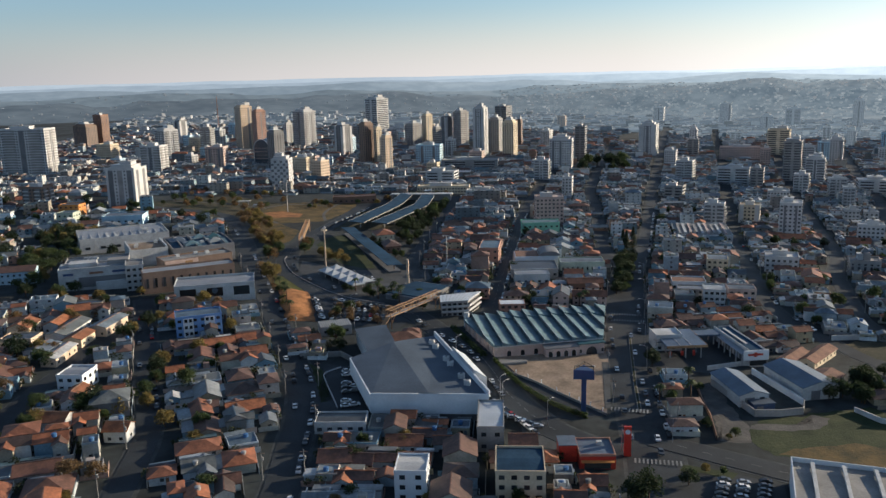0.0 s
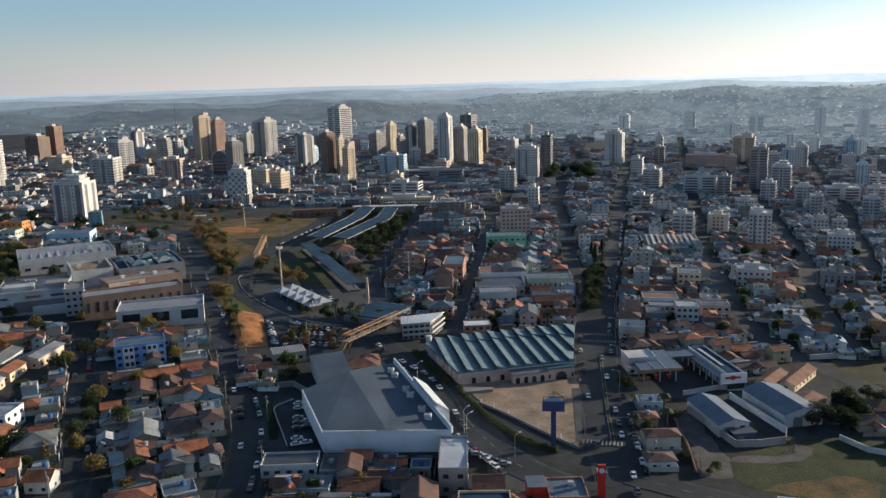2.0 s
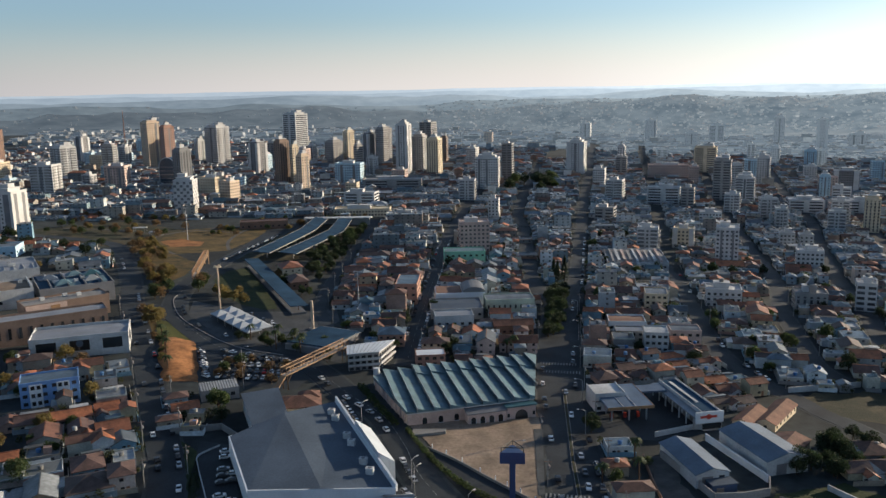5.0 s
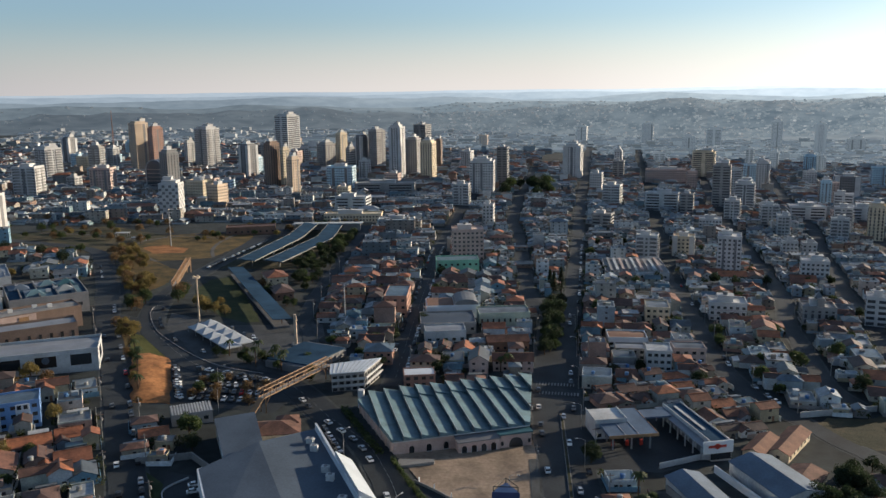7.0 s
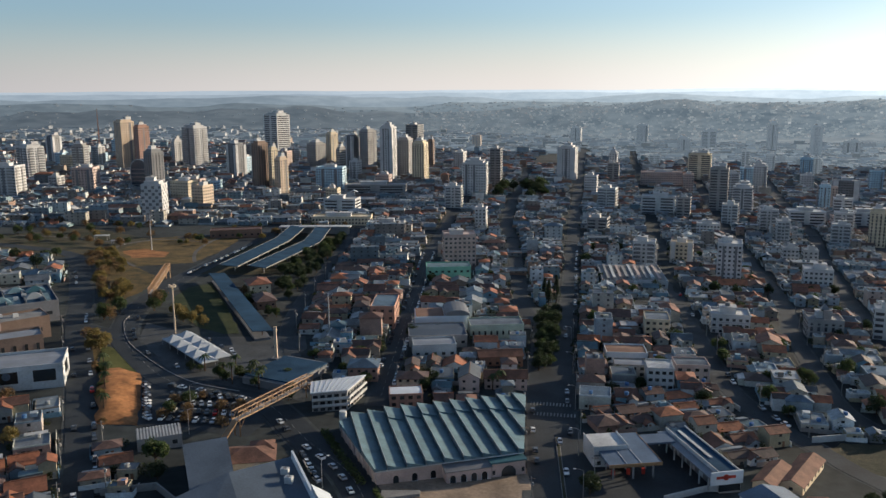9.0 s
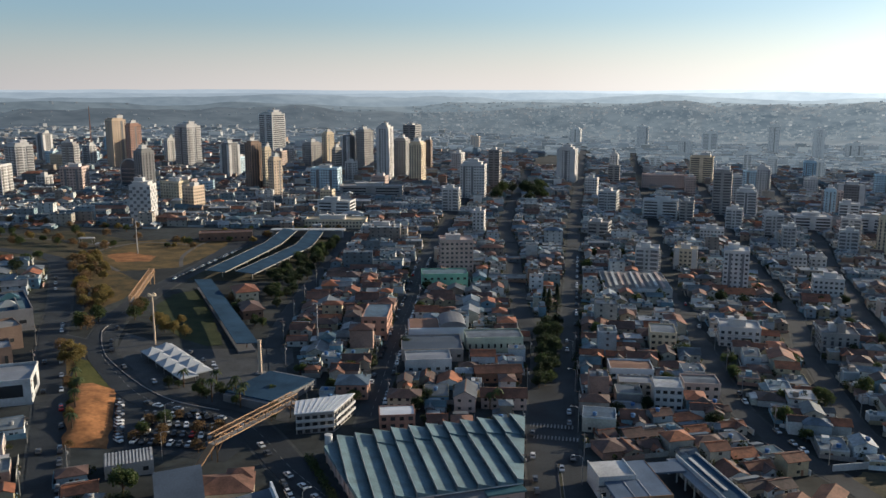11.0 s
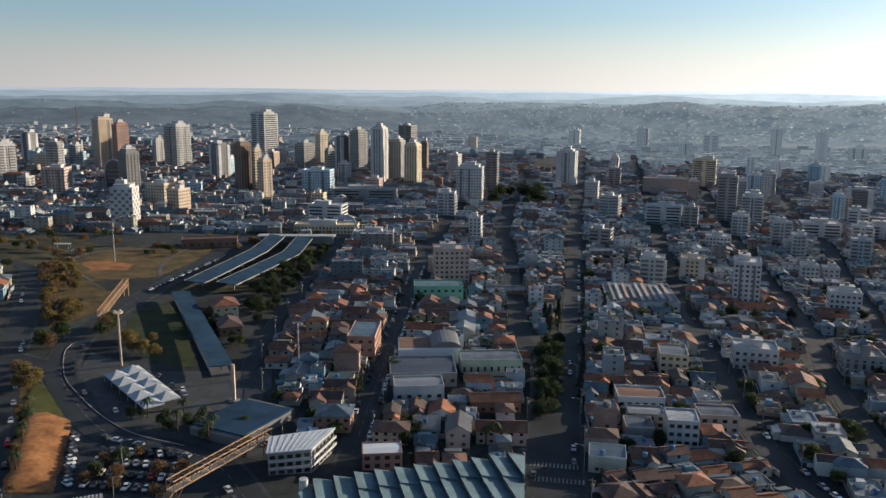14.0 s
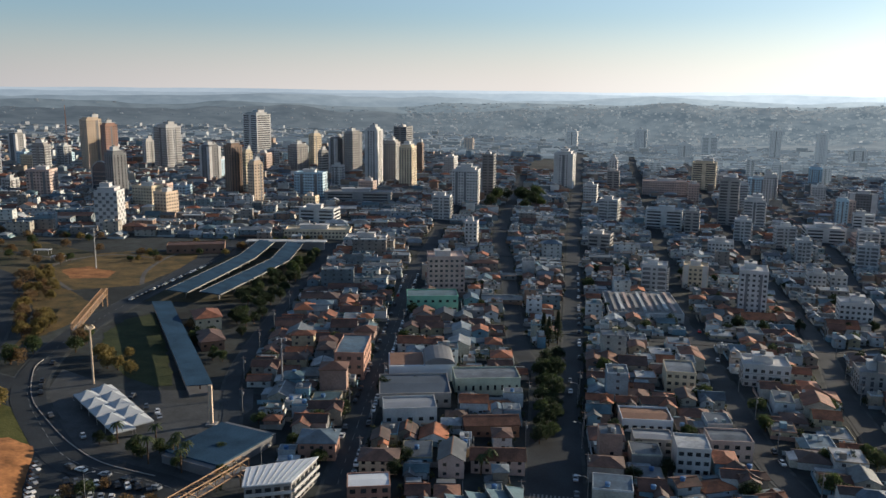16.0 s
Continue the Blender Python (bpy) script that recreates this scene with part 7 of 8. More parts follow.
def tree(x, y, hh, spread, leaf, label, name="tree", clumps=15, leaves=95, seed=1):
    r = random.Random(seed)
    t = thing(name, x, y, r.uniform(0, 360), label, "tree", "trees of the town")
    trunk = Geo().tube((0, 0, -.4), (r.uniform(-.2, .2), r.uniform(-.2, .2), hh * .5), hh * .035, hh * .02, n=7)
    crown = Geo()
    for k in range(clumps):
        a, e = r.uniform(0, 6.28), r.uniform(-.35, 1)
        q = Vector((math.cos(a) * spread * .72 * math.sqrt(1 - max(0, e) ** 2), math.sin(a) * spread * .72 * math.sqrt(1 - max(0, e) ** 2), hh * .5 + e * hh * .34)) * 1.0
        trunk.tube((0, 0, hh * r.uniform(.22, .42)), q, hh * .014, hh * .004, n=4)
        size = spread * r.uniform(.42, .62)
        for _ in range(leaves):
            v = Vector((r.gauss(0, 1), r.gauss(0, 1), r.gauss(0, .8)))
            c = q + v.normalized() * size * r.uniform(.3, 1.0) ** .6
            a1 = Vector((r.gauss(0, 1), r.gauss(0, 1), r.gauss(0, 1))).normalized()
            b1 = a1.cross(Vector((r.gauss(0, 1), r.gauss(0, 1), r.gauss(0, 1)))).normalized()
            s = r.uniform(.22, .42) * (spread / 3.0) ** .5
            crown.add([c - a1 * s, c - b1 * s * .6, c + a1 * s, c + b1 * s * .6], [(0, 1, 2, 3)])
    part("trunk", trunk, "bark", t)
    part("crown", crown, leaf, t)
    return t


def conifer(x, y, hh, seed):
    r = random.Random(seed)
    t = thing("conifer", x, y, 0, "tall dark conifer in the median", "tree", "trees of the town")
    part("trunk", Geo().tube((0, 0, -.4), (0, 0, hh), hh * .02, .05, n=6), "bark", t)
    crown = Geo()
    for k in range(620):
        f = r.random() ** .7
        a = r.uniform(0, 6.28)
        rad = hh * .2 * (1 - f) * r.uniform(.5, 1.05) + .2
        c = Vector((math.cos(a) * rad, math.sin(a) * rad, hh * (.1 + .9 * f)))
        out = Vector((math.cos(a), math.sin(a), -.5)).normalized()
        side = Vector((-math.sin(a), math.cos(a), r.uniform(-.3, .3)))
        crown.add([c - out * .6, c - side * .35, c + out * .8, c + side * .35], [(0, 1, 2, 3)])
    part("crown", crown, "leaf_dark", t)
    return t


def palm(x, y, hh, seed):
    r = random.Random(seed)
    t = thing("palm_tree", x, y, r.uniform(0, 360), "palm tree with a round head of drooping fronds", "tree", "palms by the square")
    part("trunk", Geo().tube((0, 0, -.4), (.2, 0, hh), .28, .2, n=7), "bark", t)
    g = Geo()
    for k in range(16):
        a = k * 2.4
        e = r.uniform(.1, 1.0)
        pts = [Vector((.2 + math.cos(a) * s * 2.6, math.sin(a) * s * 2.6, hh + e * s * 1.8 - 2.6 * s * s)) for s in (0, .35, .7, 1.0)]
        side = Vector((-math.sin(a), math.cos(a), 0)) * .38
        for p, q, u, v in zip(pts, pts[1:], (.3, 1, .8), (1, .8, .1)):
            g.add([p - side * u, q - side * v, q + Vector((0, 0, .12)), p + Vector((0, 0, .12))], [(0, 1, 2, 3)])
            g.add([p + Vector((0, 0, .12)), q + Vector((0, 0, .12)), q + side * v, p + side * u], [(0, 1, 2, 3)])
    part("crown", g, "leaf", t)
    return t


TREES = {
    "leaf": [tree(-1000 - 20 * k, 60, 7 + k, 3 + .5 * k, "leaf", "leafy green street tree", seed=k) for k in range(3)],
    "leaf_olive": [tree(-1100 - 20 * k, 60, 6.5 + k, 3 + .5 * k, "leaf_olive", "yellowing olive-green leafy tree", seed=10 + k) for k in range(2)],
    "leaf_rust": [tree(-1160 - 20 * k, 60, 7 + k, 3.4 + .6 * k, "leaf_rust", "bare rust-brown winter tree", seed=20 + k, clumps=16, leaves=55) for k in range(2)],
    "leaf_dark": [tree(-1220, 60, 9, 3.8, "leaf_dark", "dense dark evergreen tree", seed=31)],
}
USED = set()


def plant(kind, x, y, size=1.0, seed=0):
    r = random.Random(seed + int(x * 13) + int(y * 7))
    k = r.randrange(len(TREES[kind]))
    ob = TREES[kind][k]
    m = pose(x, y, ground_z(x, y), 0, 0, r.uniform(0, 360))
    s = size * r.uniform(.8, 1.2)
    if (kind, k) in USED:
        ob = copy_thing(ob, m)
    else:
        USED.add((kind, k))
        ob.matrix_world = m
    ob.scale = (s, s, s * r.uniform(.85, 1.1))
    return ob


FAR_TREES = {}


def plant_far(kind, x, y, size, seed):
    """The same trees far off, gathered into one mesh a kind of part."""
    r = random.Random(seed + int(x * 13) + int(y * 7))
    ob = r.choice(TREES[kind])
    s, a, z = size * r.uniform(.8, 1.2), r.uniform(0, 360), ground_z(x, y)
    for child in ob.children:
        key = child.data.materials[0].name
        g = FAR_TREES.setdefault(key, (Geo(), child.data.materials[0]))[0]
        q = Geo().add([(v.co.x * s, v.co.y * s, v.co.z * s) for v in child.data.vertices], [tuple(p.vertices) for p in child.data.polygons])
        g.take(q.moved(x, y, z, a))


def grove(kinds, poly, count, seed, size=1.0, road=1.0):
    r = random.Random(seed)
    x0, x1, y0, y1 = min(p[0] for p in poly), max(p[0] for p in poly), min(p[1] for p in poly), max(p[1] for p in poly)
    left, tries = count, 0
    while left and tries < count * 30:
        tries += 1
        x, y = r.uniform(x0, x1), r.uniform(y0, y1)
        if inside(x, y, poly) and off_road(x, y, road):
            (plant if y < 450 and x > -330 else plant_far)(r.choice(kinds), x, y, size, seed)
            left -= 1


grove(["leaf_dark", "leaf", "leaf_rust"], [(-29, 440), (-22, 440), (-22, 520), (-32, 520)], 1, 1, road=-9)
for k in range(24):
    plant(("leaf_dark", "leaf_dark", "leaf", "leaf_dark")[k % 4], -25 - .1 * k + (k % 3 - 1) * 2.4, 440 + 4.2 * k, .8, k)
conifer(-30, 560, 15, 1), conifer(-26, 566, 17, 2), conifer(-33, 570, 14, 3)
grove(["leaf_olive", "leaf_olive", "leaf_rust"], [(-216, 418), (-230, 436), (-236, 434), (-222, 412)], 7, 2, .8, road=-2)
grove(["leaf_olive", "leaf_olive", "leaf_rust"], [(-352, 608), (-300, 540), (-264, 490), (-252, 496), (-278, 540), (-312, 590), (-340, 624)], 46, 3, .85, road=.5)
grove(["leaf_rust", "leaf_rust", "leaf"], [(-160, 352), (-125, 352), (-125, 372), (-165, 380)], 11, 4, .6)
grove(["leaf_rust", "leaf_olive", "leaf"], [(-172, 344), (-178, 343), (-212, 397), (-205, 400)], 9, 41, .5, road=.3)
plant("leaf", -139, 321, 1.1), plant("leaf_dark", -134, 313, .7)
grove(["leaf", "leaf_dark"], [(-175, 402), (-118, 378), (-112, 388), (-140, 400), (-168, 410)], 14, 5, .5, road=0)
grove(["leaf_olive"], [(-222, 480), (-196, 458), (-188, 464), (-214, 495)], 9, 6, .8)
grove(["leaf", "leaf_dark", "leaf_rust"], [(-205, 560), (-176, 520), (-160, 500), (-168, 480), (-186, 505), (-212, 545)], 16, 61, .6)
grove(["leaf_rust", "leaf"], [(-245, 455), (-222, 458), (-232, 500), (-246, 520)], 9, 7, 1.1, road=0)
grove(["leaf", "leaf_dark", "leaf_dark"], [(-168, 520), (-186, 625), (-205, 745), (-208, 745), (-208, 600), (-186, 545)], 60, 8, .75)
grove(["leaf_olive", "leaf_rust", "leaf"], [(-330, 660), (-290, 800), (-215, 800), (-262, 690)], 26, 9, .7)
grove(["leaf_rust", "leaf_rust", "leaf_olive", "leaf"], [(-345, 625), (-500, 645), (-540, 720), (-350, 740)], 44, 10, .8)
grove(["leaf_dark"], [(57, 312), (66, 307), (88, 336), (84, 348), (70, 340)], 17, 11, .8)
grove(["leaf", "leaf_dark", "leaf_olive"], [(-400, 330), (-330, 350), (-390, 450), (-460, 450)], 20, 12)
grove(["leaf", "leaf_olive", "leaf_rust"], [(-250, 160), (-100, 160), (-240, 420), (-330, 330)], 85, 13, .8, road=1)
grove(["leaf", "leaf_olive", "leaf_dark"], [(-100, 160), (-10, 160), (-15, 235), (-100, 245)], 30, 14, .65, road=2)
grove(["leaf", "leaf_dark"], [(-10, 400), (150, 420), (180, 800), (-20, 800)], 95, 15, .75, road=1)
grove(["leaf", "leaf_dark"], [(-130, 400), (-40, 400), (-60, 700), (-150, 700)], 48, 16, .65, road=1)
grove(["leaf", "leaf_dark"], [(-120, 1030), (-60, 1030), (-60, 1120), (-120, 1120)], 14, 17, 1.7, road=1)
for k, (x, y) in enumerate(((-192.5, 231), (-188, 235.5), (-181, 229.5), (-188, 222.5), (-195, 226), (-195.4, 275), (-191.5, 266), (-187, 259), (-232.6, 307), (-231.8, 318), (-230.6, 300), (-246, 256), (-258, 266), (-183, 247), (-176, 238), (-326, 350), (-332, 360), (-336, 372), (-322, 342), (-338, 354))):
    plant(("leaf_dark", "leaf", "leaf_olive")[k % 3], x, y, (1.0, .8, .9, .7)[k % 4], k)
grove(["leaf_dark", "leaf", "leaf_dark", "leaf_olive"], [(-330, 402), (-420, 200), (-620, 200), (-690, 630), (-360, 625), (-345, 520)], 170, 43, .95, road=1)
grove(["leaf_dark", "leaf", "leaf_olive"], [(-335, 372), (-352, 372), (-440, 500), (-415, 505), (-385, 460)], 40, 42, 1.0, road=1)
plant("leaf_dark", 9, 234, .7), plant("leaf", 10, 240, .5), plant("leaf_olive", 14, 244, .4), plant("leaf", 19, 243.5, .35), plant("leaf_dark", -5, 333, .8), plant("leaf_dark", -2, 222, 1.0), plant("leaf_dark", -5, 218, 1.1), plant("leaf", 3, 296, .5), plant("leaf_olive", 14, 279, .4), plant("leaf", 13, 310, .5), plant("leaf_dark", 15, 277, .45), plant("leaf_olive", 22, 270, .4), plant("leaf", 24, 272, .35)
for k, (x, y) in enumerate(((-204, 396.6), (-195, 384), (-187.5, 371), (-178, 355), (-149, 403.4), (-140, 398), (-133.4, 390), (-146, 393), (-163, 404), (-139, 399), (-152, 398), (-134, 395), (10, 297), (-1, 294), (9, 312), (-44, 412), (-41, 414))):
    palm(x, y, 6.5 + (k * 37 % 5) * .6, k)
# garden bushes between the houses
g = Geo()
r = random.Random(77)
for x, y, ang, w, d, hh, kind, roof, storeys, seed in HOUSES:
    if y > 900 or r.random() < .25:
        continue
    c, s = math.cos(radians(ang)), math.sin(radians(ang))
    for _ in range(2 if y < 560 else 1):
        u, v = r.choice((-1, 1)) * (w / 2 + r.uniform(.4, 1.6)), r.uniform(-.5, .6) * d
        q = Vector((x + c * u - s * v, y + s * u + c * v, 0))
        if not off_road(q.x, q.y, .6):
            continue
        q.z = ground_z(q.x, q.y)
        size = r.uniform(.7, 1.9)
        for _ in range(46):
            p = Vector((r.gauss(0, 1), r.gauss(0, 1), r.gauss(0, 1))).normalized() * size * r.uniform(.45, 1) + q + Vector((0, 0, size * 1.1 + .6))
            a1 = Vector((r.gauss(0, 1), r.gauss(0, 1), r.gauss(0, 1))).normalized() * .38
            b1 = a1.cross(Vector((r.gauss(0, 1), r.gauss(0, 1), r.gauss(0, 1)))).normalized() * .26
            g.add([p - a1, p - b1, p + a1, p + b1], [(0, 1, 2, 3)])
tagged(solid("garden_bushes", g, "leaf_garden"), "dark green garden bushes between houses", "bushes", kind="stuff")
woods = thing("far_trees", 0, 0, 0, "many small street and garden trees", "trees", z=0)
woods["kind"] = "stuff"
for key, (g, m) in FAR_TREES.items():
    ob = new("foliage" if "bark" not in key else "stems", g.mesh(key))
    ob.data.materials.append(m)
    ob.parent = woods
    tagged(ob, kind="stuff")
# worn paths, a white shelter and parked vans on the open field
for k, line in enumerate(([(-300, 585), (-322, 604), (-345, 626), (-352, 660), (-338, 690), (-305, 690)], [(-272, 612), (-290, 650), (-300, 700), (-296, 745)], [(-350, 660), (-400, 672), (-450, 668)])):
    tagged(solid("path_field", ribbon(spline(line), 2.6, .14 + .004 * k), "gravel"), "worn pale path across the field", kind="structure")
for x, y, ang in ((-380, 674, 10), (-356, 658, 14)):
    t = thing("field_shelter", x, y, ang, "small white flat-roofed shelter on posts", "shelter", "shelters on the field")
    part("roof", Geo().cbox(0, 0, 3.0, 11, 5, .35), "dirtywhite", t)
    for sx in (-4.8, 4.8):
        for sy in (-2, 2):
            part("post", Geo().cbox(sx, sy, -.4, .25, .25, 3.4), "metal", t)
# hedge along the forecourt
g = Geo()
r = random.Random(5)
line = spline([(-68, 320), (-57, 302.5), (-46.5, 289), (-34.5, 278.5), (-25, 273.5)])
for (x0, y0), (x1, y1) in zip(line, line[1:]):
    for k in range(150):
        f = r.random()
        c = Vector((x0 + (x1 - x0) * f + r.uniform(-.7, .7), y0 + (y1 - y0) * f + r.uniform(-.7, .7), 0))
        c.z = ground_z(c.x, c.y) + r.uniform(0, 1.7)
        a = Vector((r.gauss(0, 1), r.gauss(0, 1), r.gauss(0, 1))).normalized() * .3
        b = a.cross(Vector((r.gauss(0, 1), r.gauss(0, 1), r.gauss(0, 1)))).normalized() * .2
        g.add([c - a, c - b, c + a, c + b], [(0, 1, 2, 3)])
for (x0, y0), (x1, y1) in (((-96, 357), (-85, 340.5)), ((-85, 340.5), (-73, 323.5))):
    for k in range(800):
        f = r.random()
        c = Vector((x0 + (x1 - x0) * f + r.uniform(-1.3, 1.3), y0 + (y1 - y0) * f + r.uniform(-1.3, 1.3), 0))
        c.z = ground_z(c.x, c.y) + r.uniform(0, 1.9)
        a = Vector((r.gauss(0, 1), r.gauss(0, 1), r.gauss(0, 1))).normalized() * .34
        b = a.cross(Vector((r.gauss(0, 1), r.gauss(0, 1), r.gauss(0, 1)))).normalized() * .24
        g.add([c - a, c - b, c + a, c + b], [(0, 1, 2, 3)])
tagged(solid("hedge", g, "leaf"), "clipped green hedge along the forecourt wall", "hedge", kind="stuff")

# ---- cars ----
PAINTS = [("white", (.75, .75, .74)), ("silver", (.45, .46, .47)), ("black", (.02, .02, .022)), ("grey", (.14, .145, .15)), ("red", (.35, .02, .015)), ("white", (.7, .7, .69))]
CARS = []
for k, (word, c) in enumerate(PAINTS):
    M["car" + str(k)] = surf(word + "_car_paint", [c], 0.25, 0.1 if word in ("white", "red", "black") else 0.5, bump=0, wear=0.06)
    t = thing("car", -1000, -60 - 10 * k, 0, f"parked {word} car with dark windows", "car", "cars of the town", z=0)
    g = Geo()
    prof = [(-2.1, .35), (-2.15, .75), (-1.9, .92), (-1.0, 1.0), (1.75, 1.02), (2.1, .85), (2.12, .4)]
    for x in (-.86, .86):
        g.v += [(x, y, z) for y, z in prof]
    n = len(prof)
    g.f = [tuple(range(n)), tuple(range(2 * n - 1, n - 1, -1))] + [(i, i + n, (i + 1) % n + n, (i + 1) % n) for i in range(n)]
    roof = [(-.35, 1.42), (1.15, 1.45)]
    g.box(-.6, -.3, 1.4, .6, 1.15, 1.5)
    part("body", g, "car" + str(k), t)
    cab = [(-.8, -1.05, .98), (.8, -1.05, .98), (.8, 1.8, .98), (-.8, 1.8, .98), (-.62, -.3, 1.42), (.62, -.3, 1.42), (.62, 1.2, 1.42), (-.62, 1.2, 1.42)]
    part("glasshouse", Geo().add(cab, [(3, 2, 1, 0), (4, 5, 6, 7), (0, 1, 5, 4), (1, 2, 6, 5), (2, 3, 7, 6), (3, 0, 4, 7)]), "window", t, "dark car windows")
    for sx in (-1, 1):
        for yy in (-1.3, 1.35):
            part("wheel", Geo().tube((sx * .7, yy, .32), (sx * .9, yy, .32), .32, n=10), "black", t)
    for o in t.children:
        o.data.transform(Matrix.Diagonal((.94, .93, .98, 1)))
    CARS.append(t)
PLACED = [0]


def park(x, y, ang):
    r = random.Random(int(x * 31 + y * 17))
    k = r.choice((0, 0, 1, 1, 1, 2, 2, 2, 3, 3, 3, 4, 5) if (x * 7) % 3 > 2.4 else (0, 1, 1, 2, 2, 3, 3, 5))
    m = pose(x, y, ground_z(x, y) + .2, 0, 0, ang + r.uniform(-2, 2))
    if k not in PLACED[1:]:
        PLACED.append(k)
        CARS[k].matrix_world = m
    else:
        copy_thing(CARS[k], m)


def along(name, side, a, b, step, share, seed):
    """Cars down a road between two heights of the plan, so far to the right of its middle line."""
    r = random.Random(seed)
    line = STREETS[name][1]
    run = 0.0
    for (x0, y0), (x1, y1) in zip(line, line[1:]):
        L = math.hypot(x1 - x0, y1 - y0)
        k = 0.0
        while run + L > k + 1e-6 and k < L:
            f = k / L
            x, y = x0 + (x1 - x0) * f, y0 + (y1 - y0) * f
            if a < y < b and r.random() < share:
                d = ((x1 - x0) / L, (y1 - y0) / L)
                park(x + d[1] * side, y - d[0] * side, math.degrees(math.atan2(-d[0], d[1])) + (180 if side < 0 else 0))
            k += step
        run += L


along("west_avenue", 3.7, 190, 470, 7.5, .55, 1)
along("west_avenue", -2.6, 250, 600, 24, .25, 3)
along("shop_street", 3.9, 395, 700, 6.5, .7, 4)
along("shop_street", -3.8, 395, 700, 7.5, .5, 5)
along("avenue", -6.6, 200, 520, 9, .3, 6)
along("avenue", 6.4, 260, 520, 14, .16, 7)
along("avenue", 2.2, 230, 520, 30, .2, 8)
along("west_street", 2.6, 230, 330, 8, .4, 9)
along("west_street", -2.6, 250, 330, 14, .25, 10)
along("ring_road", 4.4, 390, 470, 8, .4, 11)
along("ring_road", -3, 270, 390, 22, .4, 12)
along("east_street", 3.6, 390, 640, 10, .2, 13)
along("avenue_east", 3.6, 540, 760, 9, .45, 14)
for i in range(2):
    for k in range(9):
        park(16 + 5.4 * i + 1.3 * k * .3, 215 + 3.0 * k, 100)
for k in range(8):
    park(28 + .4 * k, 221 + 2.9 * k, 100)
for k in range(13):
    park(-160 - 1.45 * k, 353 + 2.5 * k, 62)
for row in range(4):
    for k in range(9):
        park(-155 + 3.1 * k - row * 2.5, 354 + row * 7.2 + k * .3, 8 + 10 * row)
for k in range(9):
    if k not in (2, 6):
        park(-121 + 1.6 * k - .4, 290 - 4.0 * k, 122)
    if k in (1, 2, 5):
        park(-114 + 1.6 * k, 280 - 4.0 * k, 122)
for k in range(8):
    park(-58 + 2.6 * k, 276 - 3.0 * k, 40)
for k in range(6):
    park(-56 + 3.2 * k, 268 - 1.5 * k, 100)
for k in range(7):
    park(-97 + 1.7 * k, 338 - 2.6 * k, 40)
for x, y, a in ((-179, 441, 10), (-163, 430, 30), (-166, 424, 30), (-169, 433, 30), (-176, 405, 40), (-160, 426, 30)):
    park(x, y, a)
for k in range(22):
    park(-257 - .8 * k * .35, 575 + 5.2 * k, 5)

# ---- street furniture ----


def street_lamp(x, y, ang, hh=9.0):
    t = thing("street_lamp", x, y, ang, "slim grey street lamp with a curved arm", "street lamp", "street lamps")
    part("post", Geo().tube((0, 0, -.5), (0, 0, hh), .11, .07, n=6), "metal", t)
    part("arm", Geo().tube((0, 0, hh), (1.2, 0, hh + .5), .06, n=5).tube((1.2, 0, hh + .5), (2.4, 0, hh + .55), .05, n=5), "metal", t)
    head = part("lamp_head", Geo().cbox(2.7, 0, hh + .42, .8, .34, .2), "dirtywhite", t)
    part("lens", Geo().cbox(2.72, 0, hh + .36, .6, .24, .07), "window", head, "dark glass lens")


for x, y, a in ((-37, 263, 60), (-57, 280, 60), (-84, 319, 60), (-55, 275, 60), (-7, 330, 180), (-9, 360, 180), (-11, 400, 180), (-13, 440, 180), (-15, 480, 180), (4, 262, 180), (-28, 300, 0), (-140, 345, 0), (-110, 396, 0), (-150, 366, 30)):
    street_lamp(x, y, a)
def utility_pole(x, y, ang):
    t = thing("utility_pole", x, y, ang, "grey concrete utility pole with a crossarm", "utility pole", "utility poles")
    part("post", Geo().tube((0, 0, -.5), (0, 0, 9.5), .18, .12, n=6), "concrete", t)
    part("crossarm", Geo().cbox(0, 0, 8.7, 2.2, .14, .16), "brown", t)
    part("transformer", Geo().tube((.35, 0, 6.6), (.35, 0, 7.6), .3, n=8), "midgrey", t)
    return t


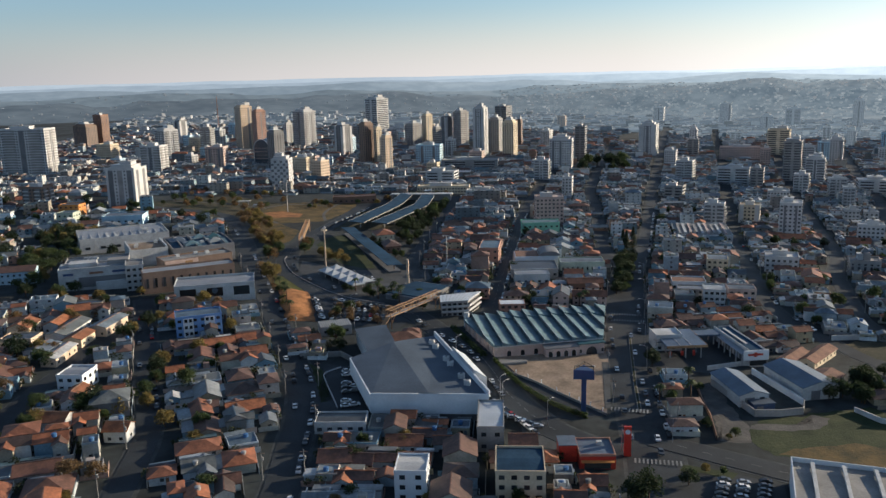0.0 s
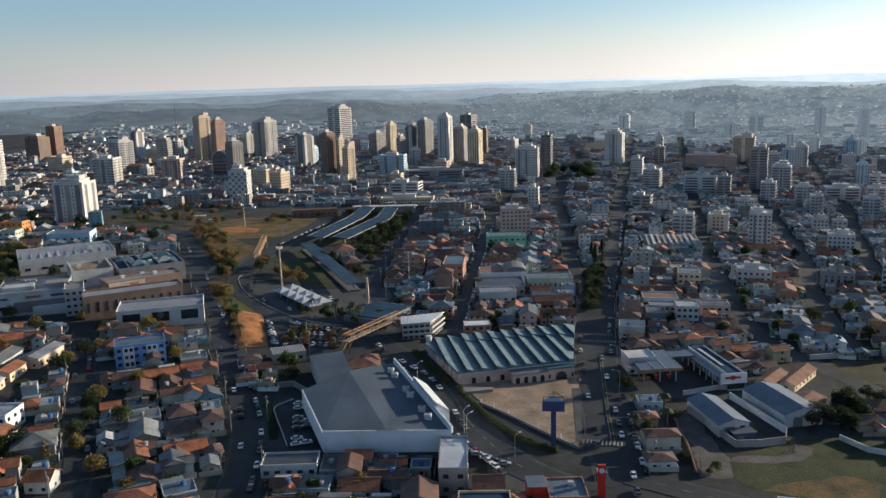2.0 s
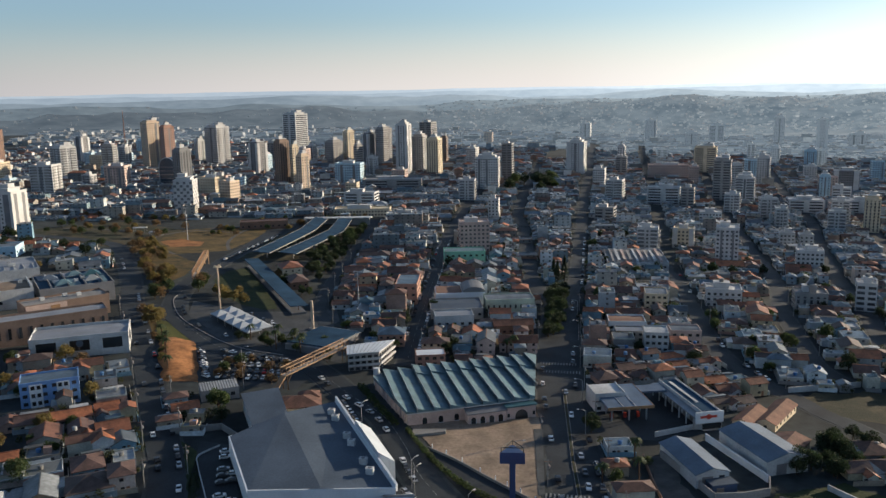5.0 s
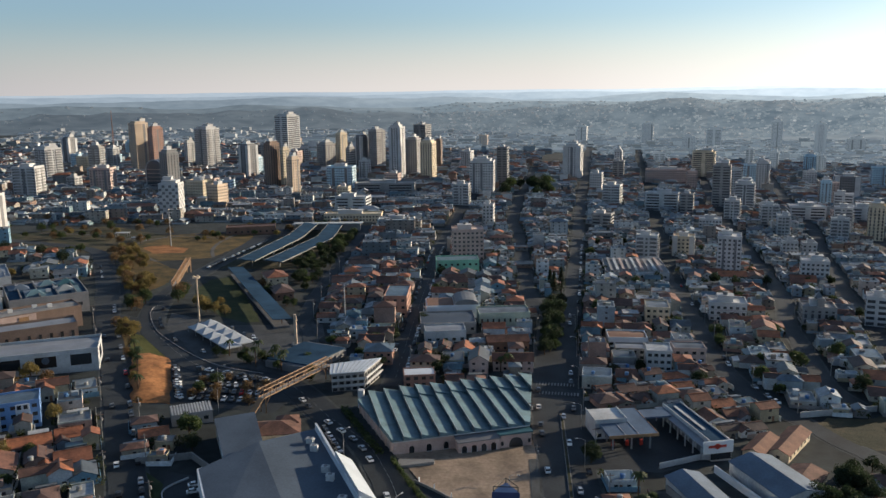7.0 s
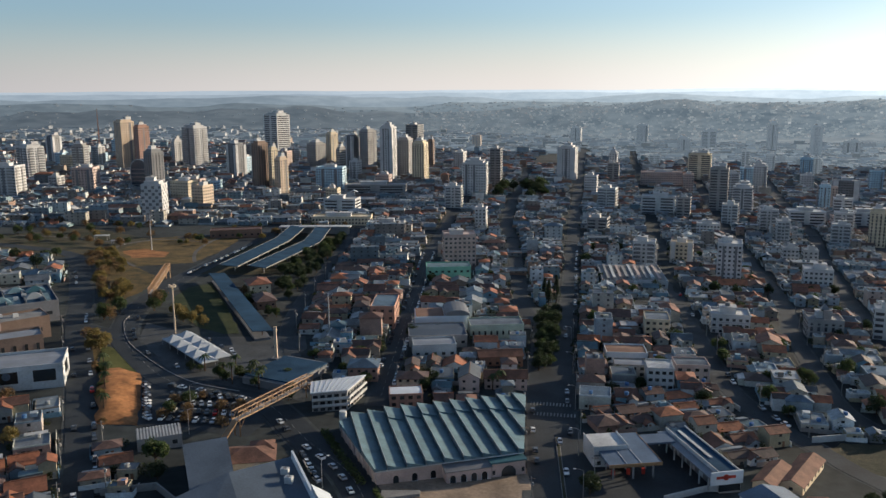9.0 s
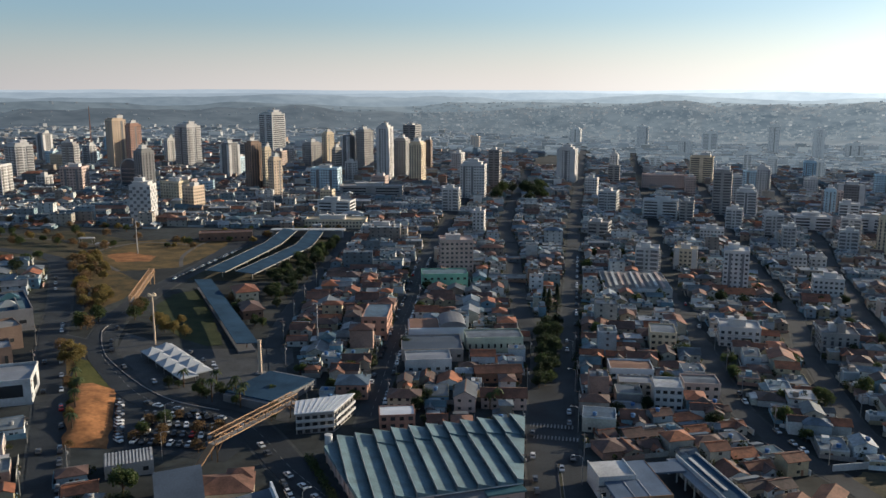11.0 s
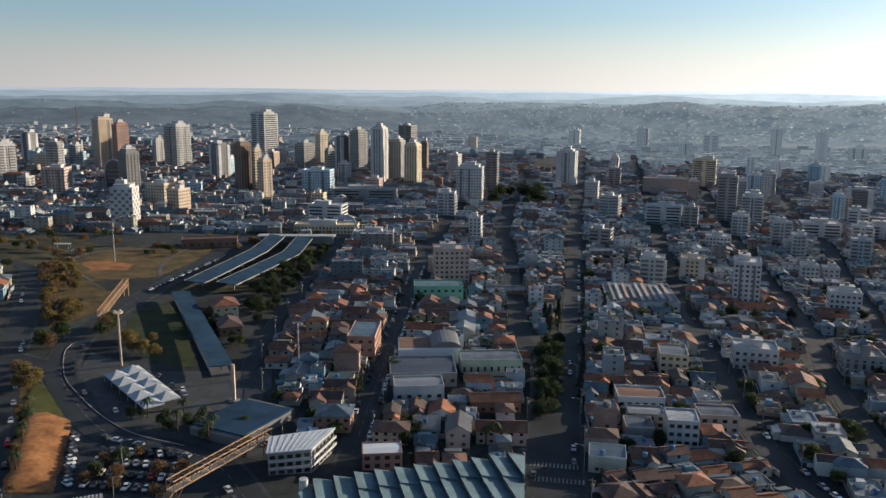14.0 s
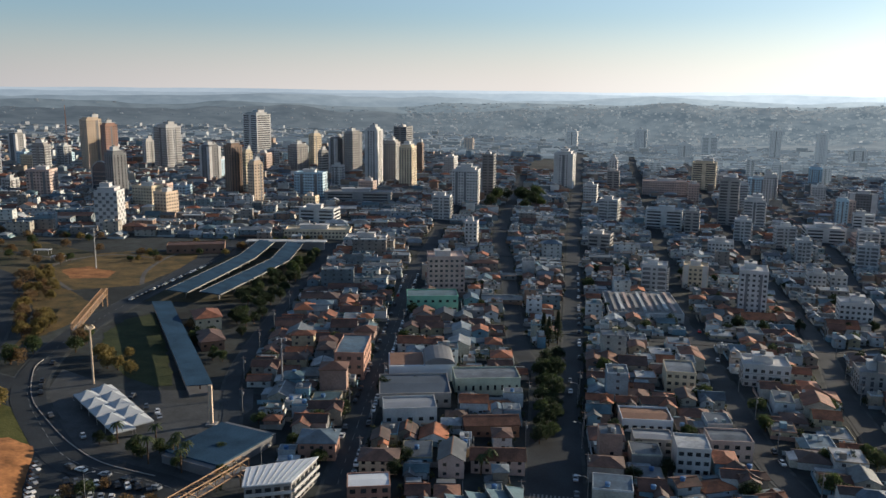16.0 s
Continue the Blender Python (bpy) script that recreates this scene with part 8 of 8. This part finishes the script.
pole = None
for name, side, a, e1, gap in (("west_avenue", -6.2, 200, 460, 30), ("west_avenue", 6.2, 200, 340, 34), ("west_street", -4.8, 180, 330, 28), ("shop_street", 4.9, 395, 640, 30), ("shop_street", -4.9, 395, 560, 36), ("avenue", -10, 250, 500, 34), ("avenue", 10, 270, 500, 34), ("east_street", 4.6, 390, 600, 32), ("church_street", 4.6, 440, 640, 36), ("rail_street", 4, 420, 600, 36)):
    run = 0.0
    for (x0, y0), (x1, y1) in zip(STREETS[name][1], STREETS[name][1][1:]):
        L = math.hypot(x1 - x0, y1 - y0)
        run += L
        if run > gap and a < y0 < e1:
            run = 0.0
            m = pose(x0 + (y1 - y0) / L * side, y0 - (x1 - x0) / L * side, ground_z(x0, y0), 0, 0, math.degrees(math.atan2(-(x1 - x0), y1 - y0)))
            if pole is None:
                pole = utility_pole(0, 0, 0)
                pole.matrix_world = m
            else:
                copy_thing(pole, m)
# dashed and solid lane lines
for name, side, a, e1, dash in (("ring_road", 0.0, 260, 620, 1), ("shop_street", 0.0, 390, 700, 1), ("south_street", 0.0, 200, 300, 1)):
    g = Geo()
    pts = [p for p in STREETS[name][1] if a <= p[1] <= e1]
    for (x0, y0), (x1, y1) in zip(pts, pts[1:]):
        L = math.hypot(x1 - x0, y1 - y0)
        ux, uy = (x1 - x0) / L, (y1 - y0) / L
        k = 0.0
        while k < L - 1:
            run = 3.0 if dash else min(6.0, L - k)
            m = [(x0 + ux * f + uy * (side + o), y0 + uy * f - ux * (side + o)) for f, o in ((k, -.09), (k, .09), (k + run, .09), (k + run, -.09))]
            g.add([(px, py, ground_z(px, py) + .3) for px, py in m], [(0, 1, 2, 3)])
            k += 8.0 if dash else 6.0
    tagged(solid("lane_line", g, "paint"), "worn pale lane line on asphalt", kind="structure")
t = thing("median_kerb", 0, 0, 0, "narrow dark planted median along the avenue", "kerb", z=0)
part("kerb", ribbon([(-7.2, 283), (-10.3, 308), (-13.4, 340), (-16.5, 372)], 1.3, .32), "concrete", t)
part("soil", ribbon([(-7.2, 283), (-10.3, 308), (-13.4, 340), (-16.5, 372)], .9, .36), "scrub", t)
# zebra crossings
for x, y, ang, n, step in ((-18.5, 392, 0, 13, 1.25), (-20.5, 402, 0, 13, 1.25), (0, 246, 4, 12, 1.25), (-11, 284, 0, 11, 1.25)):
    g = Geo()
    for k in range(n):
        g.cbox((k - (n - 1) / 2) * step, 0, 0, .55, 3.2, .012)
    ob = solid("crossing_stripes", g, "paint")
    ob.matrix_world = pose(x, y, ground_z(x, y) + .30, 0, 0, ang)
    tagged(ob, "worn white zebra crossing", kind="structure")
